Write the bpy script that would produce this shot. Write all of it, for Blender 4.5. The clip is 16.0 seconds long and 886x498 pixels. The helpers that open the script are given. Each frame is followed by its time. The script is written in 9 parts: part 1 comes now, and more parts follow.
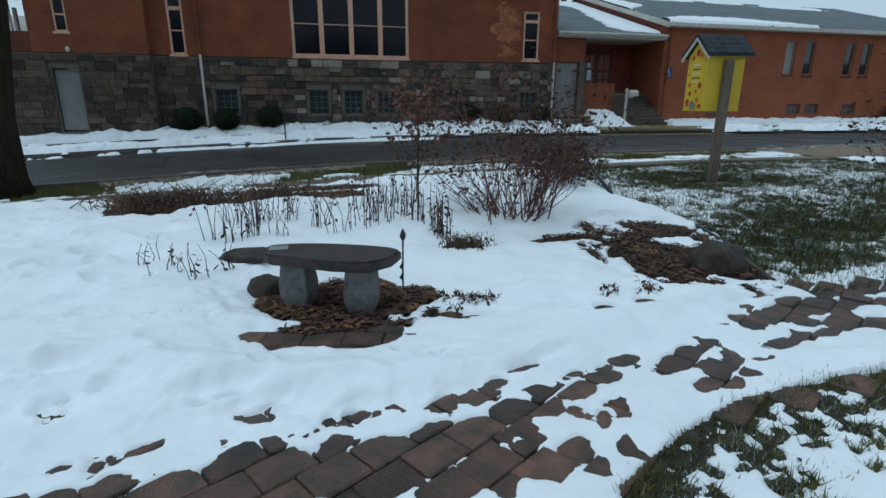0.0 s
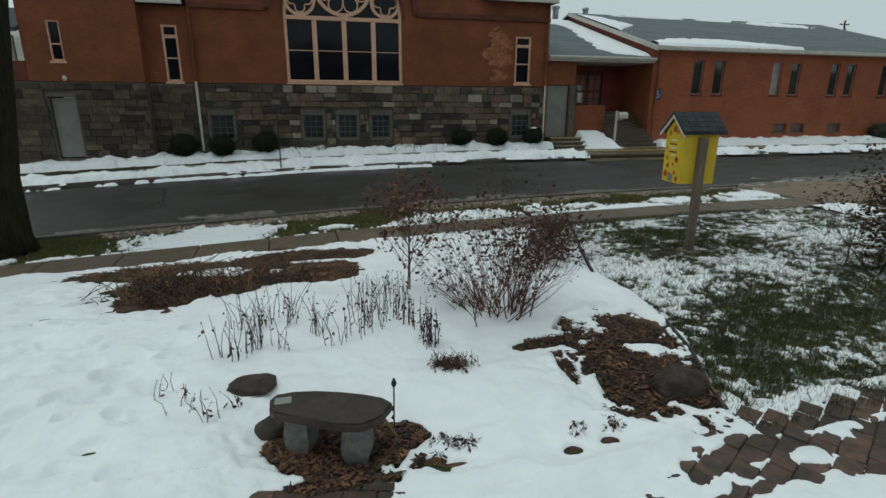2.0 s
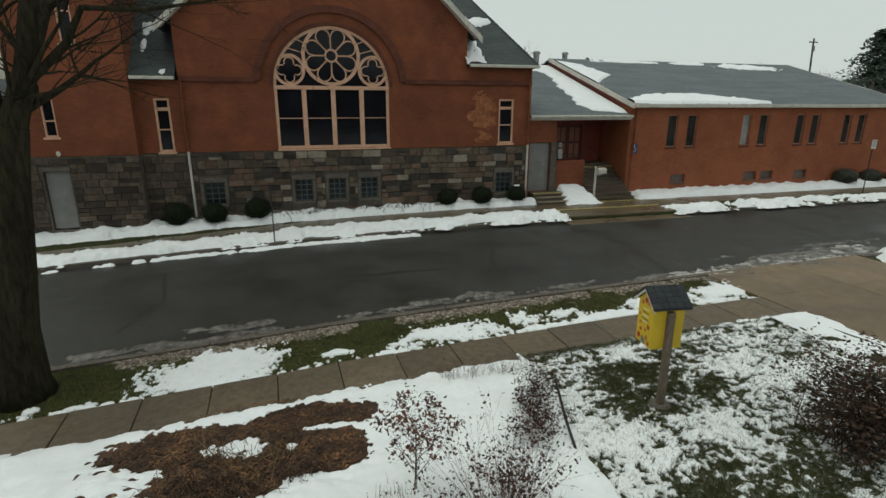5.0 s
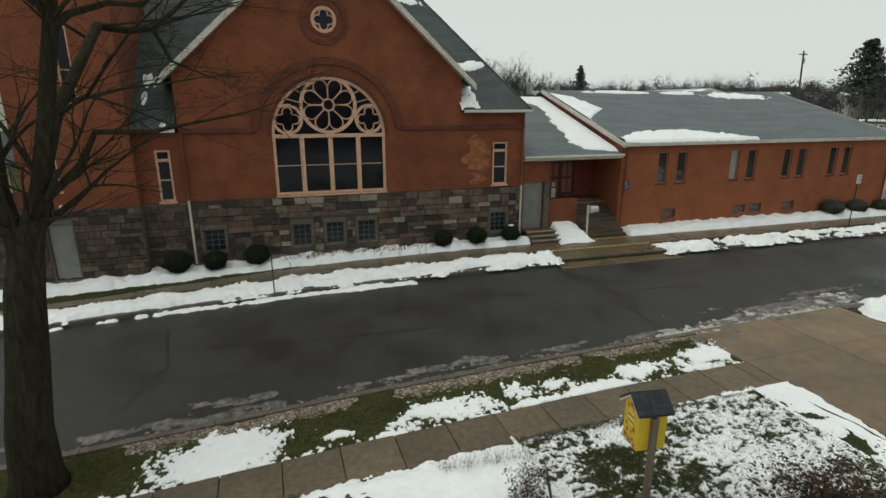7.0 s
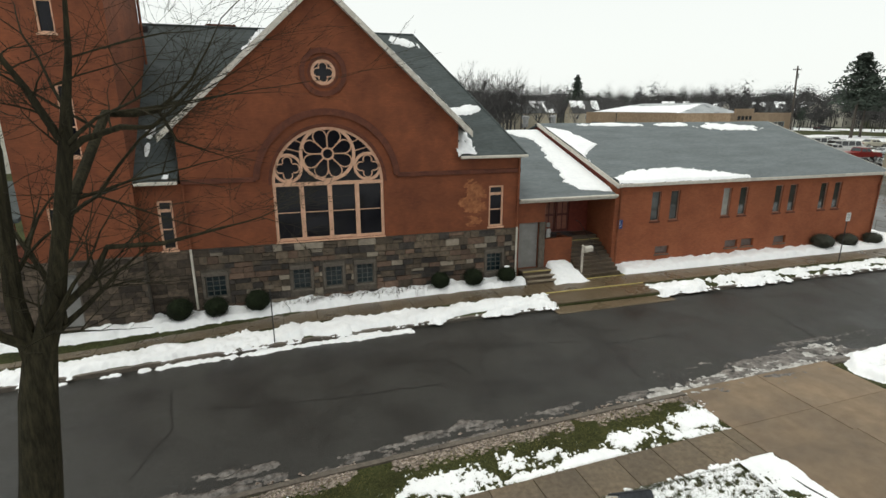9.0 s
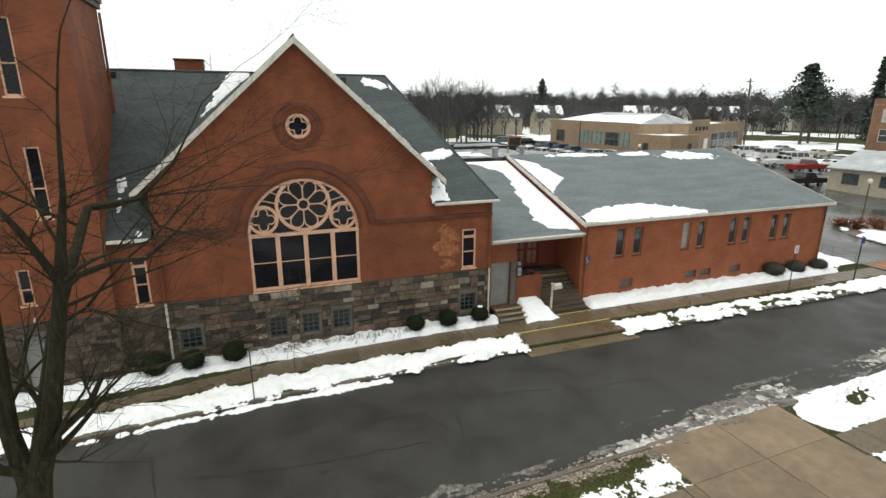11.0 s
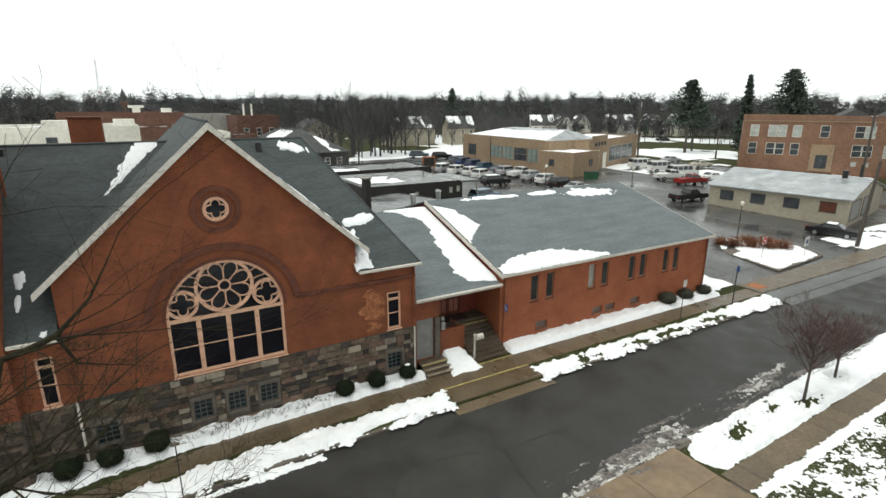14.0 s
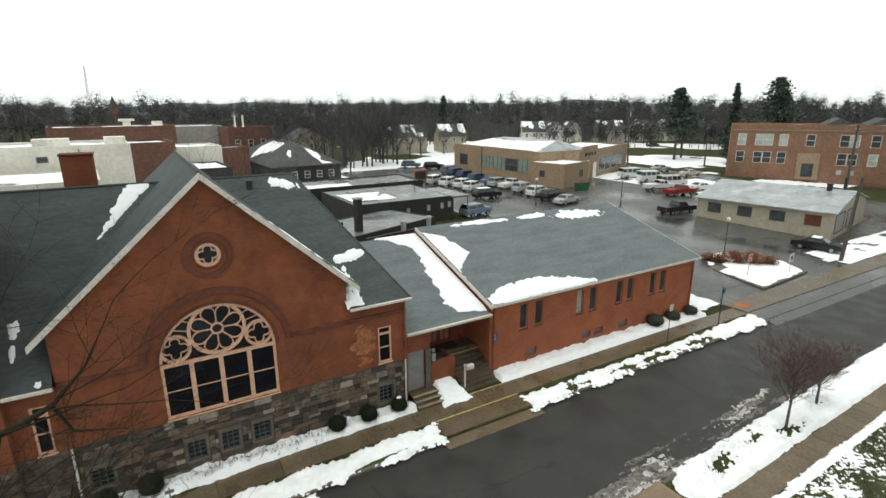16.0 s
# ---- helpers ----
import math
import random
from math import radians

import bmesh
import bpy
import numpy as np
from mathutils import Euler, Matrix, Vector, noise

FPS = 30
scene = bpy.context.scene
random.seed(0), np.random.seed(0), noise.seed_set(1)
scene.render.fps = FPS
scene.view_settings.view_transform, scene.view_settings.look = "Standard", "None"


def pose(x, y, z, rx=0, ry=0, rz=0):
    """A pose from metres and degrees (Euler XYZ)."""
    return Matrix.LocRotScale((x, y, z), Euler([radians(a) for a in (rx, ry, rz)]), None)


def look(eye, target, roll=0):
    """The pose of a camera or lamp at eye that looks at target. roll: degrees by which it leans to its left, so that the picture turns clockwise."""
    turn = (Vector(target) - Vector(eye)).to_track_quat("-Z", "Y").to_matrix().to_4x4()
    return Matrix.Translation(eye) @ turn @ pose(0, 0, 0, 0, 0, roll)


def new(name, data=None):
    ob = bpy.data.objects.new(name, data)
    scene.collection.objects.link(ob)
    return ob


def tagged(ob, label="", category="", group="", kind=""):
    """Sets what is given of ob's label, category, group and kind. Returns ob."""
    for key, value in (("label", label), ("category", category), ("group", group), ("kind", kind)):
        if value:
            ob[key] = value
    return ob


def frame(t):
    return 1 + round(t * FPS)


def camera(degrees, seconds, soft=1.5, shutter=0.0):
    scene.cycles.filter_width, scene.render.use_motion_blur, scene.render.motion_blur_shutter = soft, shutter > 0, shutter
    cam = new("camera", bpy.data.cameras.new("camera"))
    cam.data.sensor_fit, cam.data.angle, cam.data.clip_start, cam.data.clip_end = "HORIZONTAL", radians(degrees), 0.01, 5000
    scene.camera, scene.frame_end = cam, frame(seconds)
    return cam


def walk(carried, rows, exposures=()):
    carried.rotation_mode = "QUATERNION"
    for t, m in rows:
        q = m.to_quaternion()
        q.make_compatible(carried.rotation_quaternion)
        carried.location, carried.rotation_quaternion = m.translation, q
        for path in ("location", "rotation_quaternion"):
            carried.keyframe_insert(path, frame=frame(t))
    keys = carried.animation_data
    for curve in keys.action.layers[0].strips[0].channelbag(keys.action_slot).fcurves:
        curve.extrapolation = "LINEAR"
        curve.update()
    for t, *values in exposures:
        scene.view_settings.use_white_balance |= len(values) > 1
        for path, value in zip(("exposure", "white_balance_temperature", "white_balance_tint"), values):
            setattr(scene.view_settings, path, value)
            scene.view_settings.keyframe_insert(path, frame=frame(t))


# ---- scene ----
cam = camera(80.9, 16.0)
PATH = [
    (0, (-1.727, -25.416, 1.207), (-1.284, -23.544, 0.658), 0.3),
    (0.5, (-1.743, -25.443, 1.381), (-1.302, -23.572, 0.832), 0.2),
    (1, (-1.734, -25.499, 1.556), (-1.29, -23.627, 1.008), 0.2),
    (1.5, (-1.702, -25.538, 1.875), (-1.252, -23.668, 1.327), 0.2),
    (2, (-1.698, -25.524, 2.297), (-1.235, -23.657, 1.749), 0.3),
    (2.5, (-1.712, -25.527, 2.829), (-1.236, -23.663, 2.281), 0.4),
    (3, (-1.784, -25.537, 3.345), (-1.294, -23.677, 2.797), 0.3),
    (3.5, (-1.876, -25.576, 3.77), (-1.374, -23.719, 3.223), 0.3),
    (4, (-1.917, -25.595, 4.187), (-1.405, -23.739, 3.643), 0.2),
    (4.5, (-1.951, -25.57, 4.681), (-1.43, -23.717, 4.136), 0.3),
    (5, (-1.958, -25.538, 5.21), (-1.431, -23.687, 4.664), 0.2),
    (7.5, (-1.957, -25.494, 7.724), (-1.412, -23.645, 7.191), -0.1),
    (8, (-1.942, -25.466, 8.222), (-1.396, -23.616, 7.692), -0.2),
    (8.5, (-1.923, -25.449, 8.765), (-1.37, -23.602, 8.233), -0.1),
    (9, (-1.902, -25.449, 9.315), (-1.35, -23.6, 8.79), 0.0),
    (11.5, (-2.333, -25.282, 12.512), (-1.583, -23.509, 11.968), 0.4),
    (12, (-2.393, -25.282, 13.108), (-1.548, -23.553, 12.563), 0.5),
    (12.5, (-2.468, -25.218, 13.727), (-1.557, -23.522, 13.183), 0.5),
    (13, (-2.491, -25.214, 14.283), (-1.54, -23.539, 13.744), 0.3),
    (13.5, (-2.511, -25.18, 14.881), (-1.557, -23.508, 14.341), 0.4),
    (14, (-2.534, -25.159, 15.45), (-1.579, -23.486, 14.914), 0.1),
    (14.5, (-2.51, -25.123, 15.965), (-1.552, -23.451, 15.431), -0.1),
    (15, (-2.473, -25.121, 16.453), (-1.512, -23.45, 15.92), -0.3),
    (15.5, (-2.389, -25.18, 16.959), (-1.42, -23.513, 16.43), -0.4),
    (16, (-2.328, -25.291, 17.391), (-1.35, -23.628, 16.863), -0.3),
]
walk(cam, [(t, look(eye, target, roll)) for t, eye, target, roll in PATH],
     [(0, -0.88, 5000, -6), (1.5, -0.92, 5650, -6), (3, -0.94, 6050, -5), (5, -0.72, 6350, -4), (7.5, -0.50, 6500, 0), (9, -0.10, 6550, 3), (11.5, 0.22, 6480, 3), (14, 0.12, 6450, 2), (16, 0.03, 6450, 1)])

# ---- light ----
world = bpy.data.worlds.new("overcast")
scene.world = world
world.use_nodes = True
wn = world.node_tree.nodes
wl = world.node_tree.links
sky = wn.new("ShaderNodeTexSky")
sky.sky_type = "NISHITA"
sky.sun_disc = False
sky.sun_elevation, sky.sun_rotation = radians(72), radians(278)
sky.dust_density = 6.0
cloud = wn.new("ShaderNodeMix")
cloud.data_type = "RGBA"
cloud.inputs[0].default_value = 0.88
cloud.inputs[7].default_value = (9.6, 9.6, 9.6, 1)
wl.new(sky.outputs[0], cloud.inputs[6])
geo_w = wn.new("ShaderNodeTexCoord")
sep_w = wn.new("ShaderNodeSeparateXYZ")
mist = wn.new("ShaderNodeMapRange")
mist.interpolation_type = "SMOOTHSTEP"
mist.inputs[1].default_value, mist.inputs[2].default_value, mist.inputs[3].default_value, mist.inputs[4].default_value = 0.0, 0.65, 1.22, 1.0
lift = wn.new("ShaderNodeVectorMath")
lift.operation = "SCALE"
wl.new(geo_w.outputs["Generated"], sep_w.inputs[0])
wl.new(sep_w.outputs[2], mist.inputs[0])
wl.new(cloud.outputs[2], lift.inputs[0])
wl.new(mist.outputs[0], lift.inputs["Scale"])
wl.new(lift.outputs[0], wn["Background"].inputs[0])
wn["Background"].inputs[1].default_value = 0.1
sun = new("sun", bpy.data.lights.new("sun", "SUN"))
sun.data.energy, sun.data.angle, sun.data.color = 1.3, radians(40), (1.0, 0.97, 0.93)
sun.matrix_world = look((-14, 2, 45), (0, 0, 0))


# ---- materials ----
def mat(name, a, b, scale=6.0, rough=0.8, bump=0.0, bscale=40.0, big=0.15, bigscale=0.6, metal=0.0, rand=0.0,
        stretch=(1, 1, 1), island=0.0, rlow=None, spec=0.5):
    """Two tones by noise, a slow stain on top, a fine relief."""
    m = bpy.data.materials.new(name)
    m.use_nodes = True
    n, l = m.node_tree.nodes, m.node_tree.links
    p = n["Principled BSDF"]
    geo = n.new("ShaderNodeNewGeometry")
    mp = n.new("ShaderNodeMapping")
    mp.inputs["Scale"].default_value = stretch
    l.new(geo.outputs["Position"], mp.inputs[0])
    t1 = n.new("ShaderNodeTexNoise")
    t1.inputs["Scale"].default_value, t1.inputs["Detail"].default_value, t1.inputs["Roughness"].default_value = scale, 6, 0.65
    l.new(mp.outputs[0], t1.inputs["Vector"])
    r1 = n.new("ShaderNodeValToRGB")
    r1.color_ramp.elements[0].position, r1.color_ramp.elements[1].position = 0.36, 0.66
    r1.color_ramp.elements[0].color, r1.color_ramp.elements[1].color = (*a, 1), (*b, 1)
    l.new(t1.outputs[0], r1.inputs[0])
    t2 = n.new("ShaderNodeTexNoise")
    t2.inputs["Scale"].default_value, t2.inputs["Detail"].default_value = bigscale, 4
    l.new(mp.outputs[0], t2.inputs["Vector"])
    hs = n.new("ShaderNodeHueSaturation")
    mr = n.new("ShaderNodeMapRange")
    mr.inputs[1].default_value, mr.inputs[2].default_value = 0.3, 0.7
    mr.inputs[3].default_value, mr.inputs[4].default_value = 1 - big, 1 + big
    l.new(t2.outputs[0], mr.inputs[0])
    val = mr.outputs[0]
    for amount, source in ((rand, "info"), (island, "island")):
        if amount:
            src = n.new("ShaderNodeObjectInfo").outputs["Random"] if source == "info" else geo.outputs["Random Per Island"]
            m2 = n.new("ShaderNodeMapRange")
            m2.inputs[3].default_value, m2.inputs[4].default_value = 1 - amount, 1 + amount
            l.new(src, m2.inputs[0])
            mu = n.new("ShaderNodeMath")
            mu.operation = "MULTIPLY"
            l.new(val, mu.inputs[0])
            l.new(m2.outputs[0], mu.inputs[1])
            val = mu.outputs[0]
    l.new(val, hs.inputs["Value"])
    l.new(r1.outputs[0], hs.inputs["Color"])
    l.new(hs.outputs[0], p.inputs["Base Color"])
    if rlow is not None:
        m3 = n.new("ShaderNodeMapRange")
        m3.inputs[1].default_value, m3.inputs[2].default_value = 0.35, 0.65
        m3.inputs[3].default_value, m3.inputs[4].default_value = rlow, rough
        l.new(t2.outputs[0], m3.inputs[0])
        l.new(m3.outputs[0], p.inputs["Roughness"])
    else:
        p.inputs["Roughness"].default_value = rough
    p.inputs["Metallic"].default_value = metal
    p.inputs["Specular IOR Level"].default_value = spec
    if bump:
        t3 = n.new("ShaderNodeTexNoise")
        t3.inputs["Scale"].default_value, t3.inputs["Detail"].default_value = bscale, 5
        l.new(mp.outputs[0], t3.inputs["Vector"])
        b3 = n.new("ShaderNodeBump")
        b3.inputs["Strength"].default_value, b3.inputs["Distance"].default_value = bump, 0.02
        l.new(t3.outputs[0], b3.inputs["Height"])
        l.new(b3.outputs[0], p.inputs["Normal"])
    return m


def brick_mat(name, a, b, mortar, w=0.21, h=0.075, plane="xz", stain=0.16):
    """Fine coursed brickwork seen from afar, with stains."""
    m = mat(name, a, b, 0.9, 0.85, 0.0, 40, stain, 0.35)
    n, l = m.node_tree.nodes, m.node_tree.links
    p = n["Principled BSDF"]
    geo = n.new("ShaderNodeNewGeometry")
    sp = n.new("ShaderNodeSeparateXYZ")
    cb = n.new("ShaderNodeCombineXYZ")
    ad = n.new("ShaderNodeMath")
    l.new(geo.outputs["Position"], sp.inputs[0])
    l.new(sp.outputs[0], ad.inputs[0])
    l.new(sp.outputs[1], ad.inputs[1])
    l.new(ad.outputs[0], cb.inputs[0])
    l.new(sp.outputs[2], cb.inputs[1])
    bt = n.new("ShaderNodeTexBrick")
    bt.inputs["Scale"].default_value, bt.inputs["Brick Width"].default_value, bt.inputs["Row Height"].default_value = 1.0, w, h
    bt.inputs["Mortar Size"].default_value, bt.inputs["Mortar Smooth"].default_value = 0.006, 0.4
    bt.inputs["Color1"].default_value, bt.inputs["Color2"].default_value, bt.inputs["Mortar"].default_value = (0.86, 0.86, 0.86, 1), (1.1, 1.1, 1.1, 1), (*mortar, 1)
    l.new(cb.outputs[0], bt.inputs["Vector"])
    mx = n.new("ShaderNodeMix")
    mx.data_type, mx.blend_type = "RGBA", "MULTIPLY"
    mx.inputs[0].default_value = 0.75
    hs = [x for x in n if x.bl_idname == "ShaderNodeHueSaturation"][0]
    l.new(hs.outputs[0], mx.inputs[6])
    l.new(bt.outputs["Color"], mx.inputs[7])
    l.new(mx.outputs[2], p.inputs["Base Color"])
    bp = n.new("ShaderNodeBump")
    bp.inputs["Strength"].default_value, bp.inputs["Distance"].default_value = 0.35, 0.01
    inv = n.new("ShaderNodeMath")
    inv.operation = "SUBTRACT"
    inv.inputs[0].default_value = 1.0
    l.new(bt.outputs["Fac"], inv.inputs[1])
    l.new(inv.outputs[0], bp.inputs["Height"])
    l.new(bp.outputs[0], p.inputs["Normal"])
    return m


def glass_mat(name, c=(0.015, 0.017, 0.022), rough=0.08, spec=0.5):
    m = mat(name, c, tuple(v * 1.6 for v in c), 1.2, rough, 0.02, 1.5, 0.3, 0.8, spec=spec)
    return m


M = {}
M["snow"] = mat("snow", (0.88, 0.89, 0.905), (0.94, 0.945, 0.95), 5, 0.55, 0.35, 22, 0.04, 0.8, spec=0.3)
M["snow_roof"] = mat("roof snow", (0.86, 0.87, 0.885), (0.91, 0.915, 0.92), 4, 0.6, 0.2, 20, 0.03, 1.0, spec=0.3)
M["slush"] = mat("slush", (0.040, 0.034, 0.029), (0.22, 0.195, 0.175), 5, 0.45, 0.6, 30, 0.25, 1.2)
M["grass"] = mat("winter grass", (0.022, 0.030, 0.011), (0.072, 0.072, 0.030), 11, 0.95, 0.9, 60, 0.3, 0.9, spec=0.1)
M["blade"] = mat("grass blade", (0.042, 0.048, 0.016), (0.128, 0.116, 0.050), 9, 0.8, 0, 40, 0.3, 1.2, island=0.4, spec=0.2)
M["asphalt"] = mat("wet asphalt", (0.0205, 0.0195, 0.0168), (0.0395, 0.0378, 0.0332), 14, 0.68, 0.5, 160, 0.36, 0.45, rlow=0.34, spec=0.4)
M["asphalt_far"] = mat("wet lot asphalt", (0.046, 0.045, 0.043), (0.088, 0.086, 0.081), 3, 0.5, 0.1, 20, 0.35, 0.12, rlow=0.12)
M["seam"] = mat("tar seam", (0.012, 0.011, 0.010), (0.022, 0.020, 0.018), 20, 0.5)
M["patch_dark"] = mat("dark asphalt repair", (0.016, 0.0148, 0.0138), (0.030, 0.0275, 0.0255), 14, 0.55, 0.4, 90, 0.25, 0.7, rlow=0.35)
M["concrete"] = mat("damp concrete", (0.096, 0.070, 0.043), (0.150, 0.114, 0.074), 7, 0.75, 0.35, 110, 0.22, 0.5, rand=0.14, rlow=0.55)
M["concrete_drive"] = mat("damp brown driveway concrete", (0.152, 0.107, 0.067), (0.198, 0.144, 0.093), 2.2, 0.85, 0.35, 110, 0.26, 0.5, rand=0.12, rlow=0.6)
M["concrete_wet"] = mat("wet tan concrete", (0.088, 0.064, 0.037), (0.155, 0.117, 0.072), 6, 0.45, 0.3, 110, 0.18, 0.5, rand=0.1, rlow=0.22)
M["kerb"] = mat("kerb concrete", (0.085, 0.070, 0.055), (0.145, 0.122, 0.098), 9, 0.75, 0.5, 80, 0.2, 1.0)
M["yellow"] = mat("worn yellow paint", (0.35, 0.27, 0.08), (0.48, 0.40, 0.16), 12, 0.7, 0.3, 80, 0.2, 3)
M["brick"] = brick_mat("painted red brick", (0.162, 0.0465, 0.0185), (0.242, 0.0735, 0.0285), (0.72, 0.72, 0.74))
M["brick_annex"] = brick_mat("annex red brick", (0.270, 0.080, 0.033), (0.340, 0.108, 0.046), (0.8, 0.8, 0.8), stain=0.1)
M["brick_worn"] = mat("worn orange brick", (0.26, 0.090, 0.038), (0.38, 0.155, 0.065), 5, 0.9, 0.4, 30, 0.25, 2.5)
M["brick_red"] = mat("oxblood paint", (0.16, 0.030, 0.018), (0.22, 0.045, 0.026), 4, 0.7, 0.1, 30, 0.2, 1)
# moulding brick: the band's soft shadow is put into this darker colour
M["hood"] = mat("shade-darkened brick moulding", (0.095, 0.031, 0.018), (0.140, 0.045, 0.025), 4, 0.9, 0.3, 40, 0.2, 1)
M["stone"] = mat("fieldstone", (0.064, 0.049, 0.035), (0.142, 0.108, 0.076), 4.5, 0.9, 0.7, 22, 0.2, 1.0, rand=0.45)
M["stone_mid"] = mat("pale fieldstone", (0.19, 0.16, 0.125), (0.30, 0.255, 0.20), 5, 0.9, 0.6, 22, 0.15, 1.2, rand=0.3)
M["stone_red"] = mat("rusty fieldstone", (0.098, 0.062, 0.043), (0.160, 0.104, 0.074), 5, 0.9, 0.6, 22, 0.2, 1.2, rand=0.35)
M["stone_dark"] = mat("dark fieldstone", (0.026, 0.022, 0.020), (0.062, 0.052, 0.044), 5, 0.9, 0.6, 22, 0.2, 1.2, rand=0.35)
M["stone_rest"] = mat("fieldstone courses", (0.050, 0.038, 0.028), (0.115, 0.086, 0.062), 4.5, 0.9, 0.7, 22, 0.2, 1.0, island=0.6)
M["mortar"] = mat("dark mortar", (0.080, 0.068, 0.054), (0.135, 0.115, 0.094), 14, 0.95, 0.4, 60, 0.2, 1)
M["lintel"] = mat("grey dressed stone", (0.088, 0.074, 0.059), (0.142, 0.121, 0.098), 6, 0.85, 0.3, 40, 0.15, 1)
M["cream"] = mat("peach cream paint", (0.60, 0.345, 0.225), (0.71, 0.435, 0.295), 5, 0.6, 0.1, 60, 0.08, 2)
M["white"] = mat("weathered white trim", (0.50, 0.46, 0.40), (0.66, 0.62, 0.55), 6, 0.6, 0.1, 60, 0.1, 2)
M["glass"] = glass_mat("dark window glass", (0.008, 0.008, 0.011), 0.1, 0.2)
M["door_panel"] = mat("salmon door panel", (0.26, 0.10, 0.062), (0.34, 0.14, 0.09), 5, 0.6, 0.1, 40, 0.1, 2)
M["annex_trim"] = mat("brown window trim", (0.26, 0.140, 0.100), (0.36, 0.205, 0.150), 6, 0.6, 0.1, 40, 0.1, 2)
M["base_pane"] = mat("dull basement pane", (0.10, 0.075, 0.065), (0.16, 0.125, 0.11), 6, 0.35)
M["glass_blue"] = glass_mat("basement glass", (0.010, 0.020, 0.024), 0.2)
M["glass_annex"] = glass_mat("annex window glass", (0.03, 0.032, 0.03), 0.05, 0.7)
M["blind"] = mat("pale window blind", (0.28, 0.28, 0.25), (0.36, 0.36, 0.33), 3, 0.8)
M["shingle"] = mat("grey green shingles", (0.105, 0.121, 0.126), (0.150, 0.170, 0.176), 3.0, 0.85, 0.5, 50, 0.16, 0.4, stretch=(1, 3, 3))
M["shingle_dark"] = mat("dark church shingles", (0.042, 0.052, 0.053), (0.066, 0.079, 0.079), 3.0, 0.8, 0.5, 50, 0.2, 0.5, stretch=(1, 3, 3))
M["metal_grey"] = mat("grey door paint", (0.20, 0.195, 0.185), (0.25, 0.245, 0.235), 2, 0.55, 0.05, 20, 0.08, 1)
M["black"] = mat("black metal and dark backing", (0.012, 0.012, 0.013), (0.022, 0.022, 0.024), 8, 0.5)
M["steel"] = mat("galvanised steel", (0.30, 0.30, 0.30), (0.42, 0.42, 0.42), 8, 0.45, 0.05, 40, 0.1, 2, metal=0.6)
M["door_red"] = mat("dark red door", (0.105, 0.022, 0.016), (0.15, 0.034, 0.024), 3, 0.45, 0.05, 20, 0.1, 1)
M["step"] = mat("wet porch concrete", (0.062, 0.045, 0.030), (0.110, 0.083, 0.057), 6, 0.5, 0.3, 60, 0.2, 0.8, rlow=0.3)
M["window_bar"] = mat("grey window bars", (0.085, 0.088, 0.080), (0.135, 0.138, 0.125), 8, 0.6)
M["tread"] = mat("pale worn step nosing", (0.20, 0.165, 0.115), (0.32, 0.27, 0.20), 9, 0.75, 0.4, 60, 0.2, 2)


# ---- mesh tools ----
def tag(ob, label, category, group="", kind=""):
    return tagged(ob, label, category, group, kind)


def part(name, bm, material, parent=None, label="", smooth=False):
    me = bpy.data.meshes.new(name)
    bmesh.ops.recalc_face_normals(bm, faces=bm.faces)
    bm.to_mesh(me)
    bm.free()
    me.materials.append(M[material] if isinstance(material, str) else material)
    if smooth:
        me.polygons.foreach_set("use_smooth", [True] * len(me.polygons))
    ob = new(name, me)
    if parent is not None:
        ob.parent = parent
    if label:
        ob["label"] = label
    return ob


def empty(name, m=None):
    ob = new(name)
    ob.empty_display_size = 0.2
    if m is not None:
        ob.matrix_world = m
    return ob


def add_box(bm, x0, x1, y0, y1, z0, z1, bevel=0.0):
    r = bmesh.ops.create_cube(bm, size=1.0, matrix=Matrix.Translation(((x0 + x1) / 2, (y0 + y1) / 2, (z0 + z1) / 2)) @ Matrix.Diagonal((x1 - x0, y1 - y0, z1 - z0, 1)))
    if bevel:
        es = list({e for v in r["verts"] for e in v.link_edges})
        bmesh.ops.bevel(bm, geom=es, offset=bevel, segments=1, affect="EDGES")
    return bm


def box(x0, x1, y0, y1, z0, z1, bevel=0.0):
    return add_box(bmesh.new(), x0, x1, y0, y1, z0, z1, bevel)


def add_prism(bm, pts, axis, a, b):
    """Extrude a polygon: pts in the plane across axis, from a to b along it."""
    def at(p, c):
        return {"x": (c, p[0], p[1]), "y": (p[0], c, p[1]), "z": (p[0], p[1], c)}[axis]
    va = [bm.verts.new(at(p, a)) for p in pts]
    vb = [bm.verts.new(at(p, b)) for p in pts]
    k = len(pts)
    bm.faces.new(va)
    bm.faces.new(list(reversed(vb)))
    for i in range(k):
        bm.faces.new((va[i], vb[i], vb[(i + 1) % k], va[(i + 1) % k]))
    return bm


def prism(pts, axis, a, b):
    return add_prism(bmesh.new(), pts, axis, a, b)


def ring_y(bm, cx, cz, r0, r1, y0, y1, a0=0.0, a1=360.0, n=48):
    """A flat ring or arc standing in the wall plane, from y0 to y1."""
    full = abs(a1 - a0) >= 359.9
    m = n if full else n + 1
    rows = []
    for i in range(m):
        a = radians(a0 + (a1 - a0) * i / n)
        c, s = math.cos(a), math.sin(a)
        rows.append([bm.verts.new((cx + r * c, y, cz + r * s)) for r, y in ((r0, y0), (r1, y0), (r1, y1), (r0, y1))])
    for i in range(n):
        p, q = rows[i], rows[(i + 1) % m]
        for j in range(4):
            bm.faces.new((p[j], p[(j + 1) % 4], q[(j + 1) % 4], q[j]))
    if not full:
        bm.faces.new(rows[0])
        bm.faces.new(list(reversed(rows[-1])))
    return bm


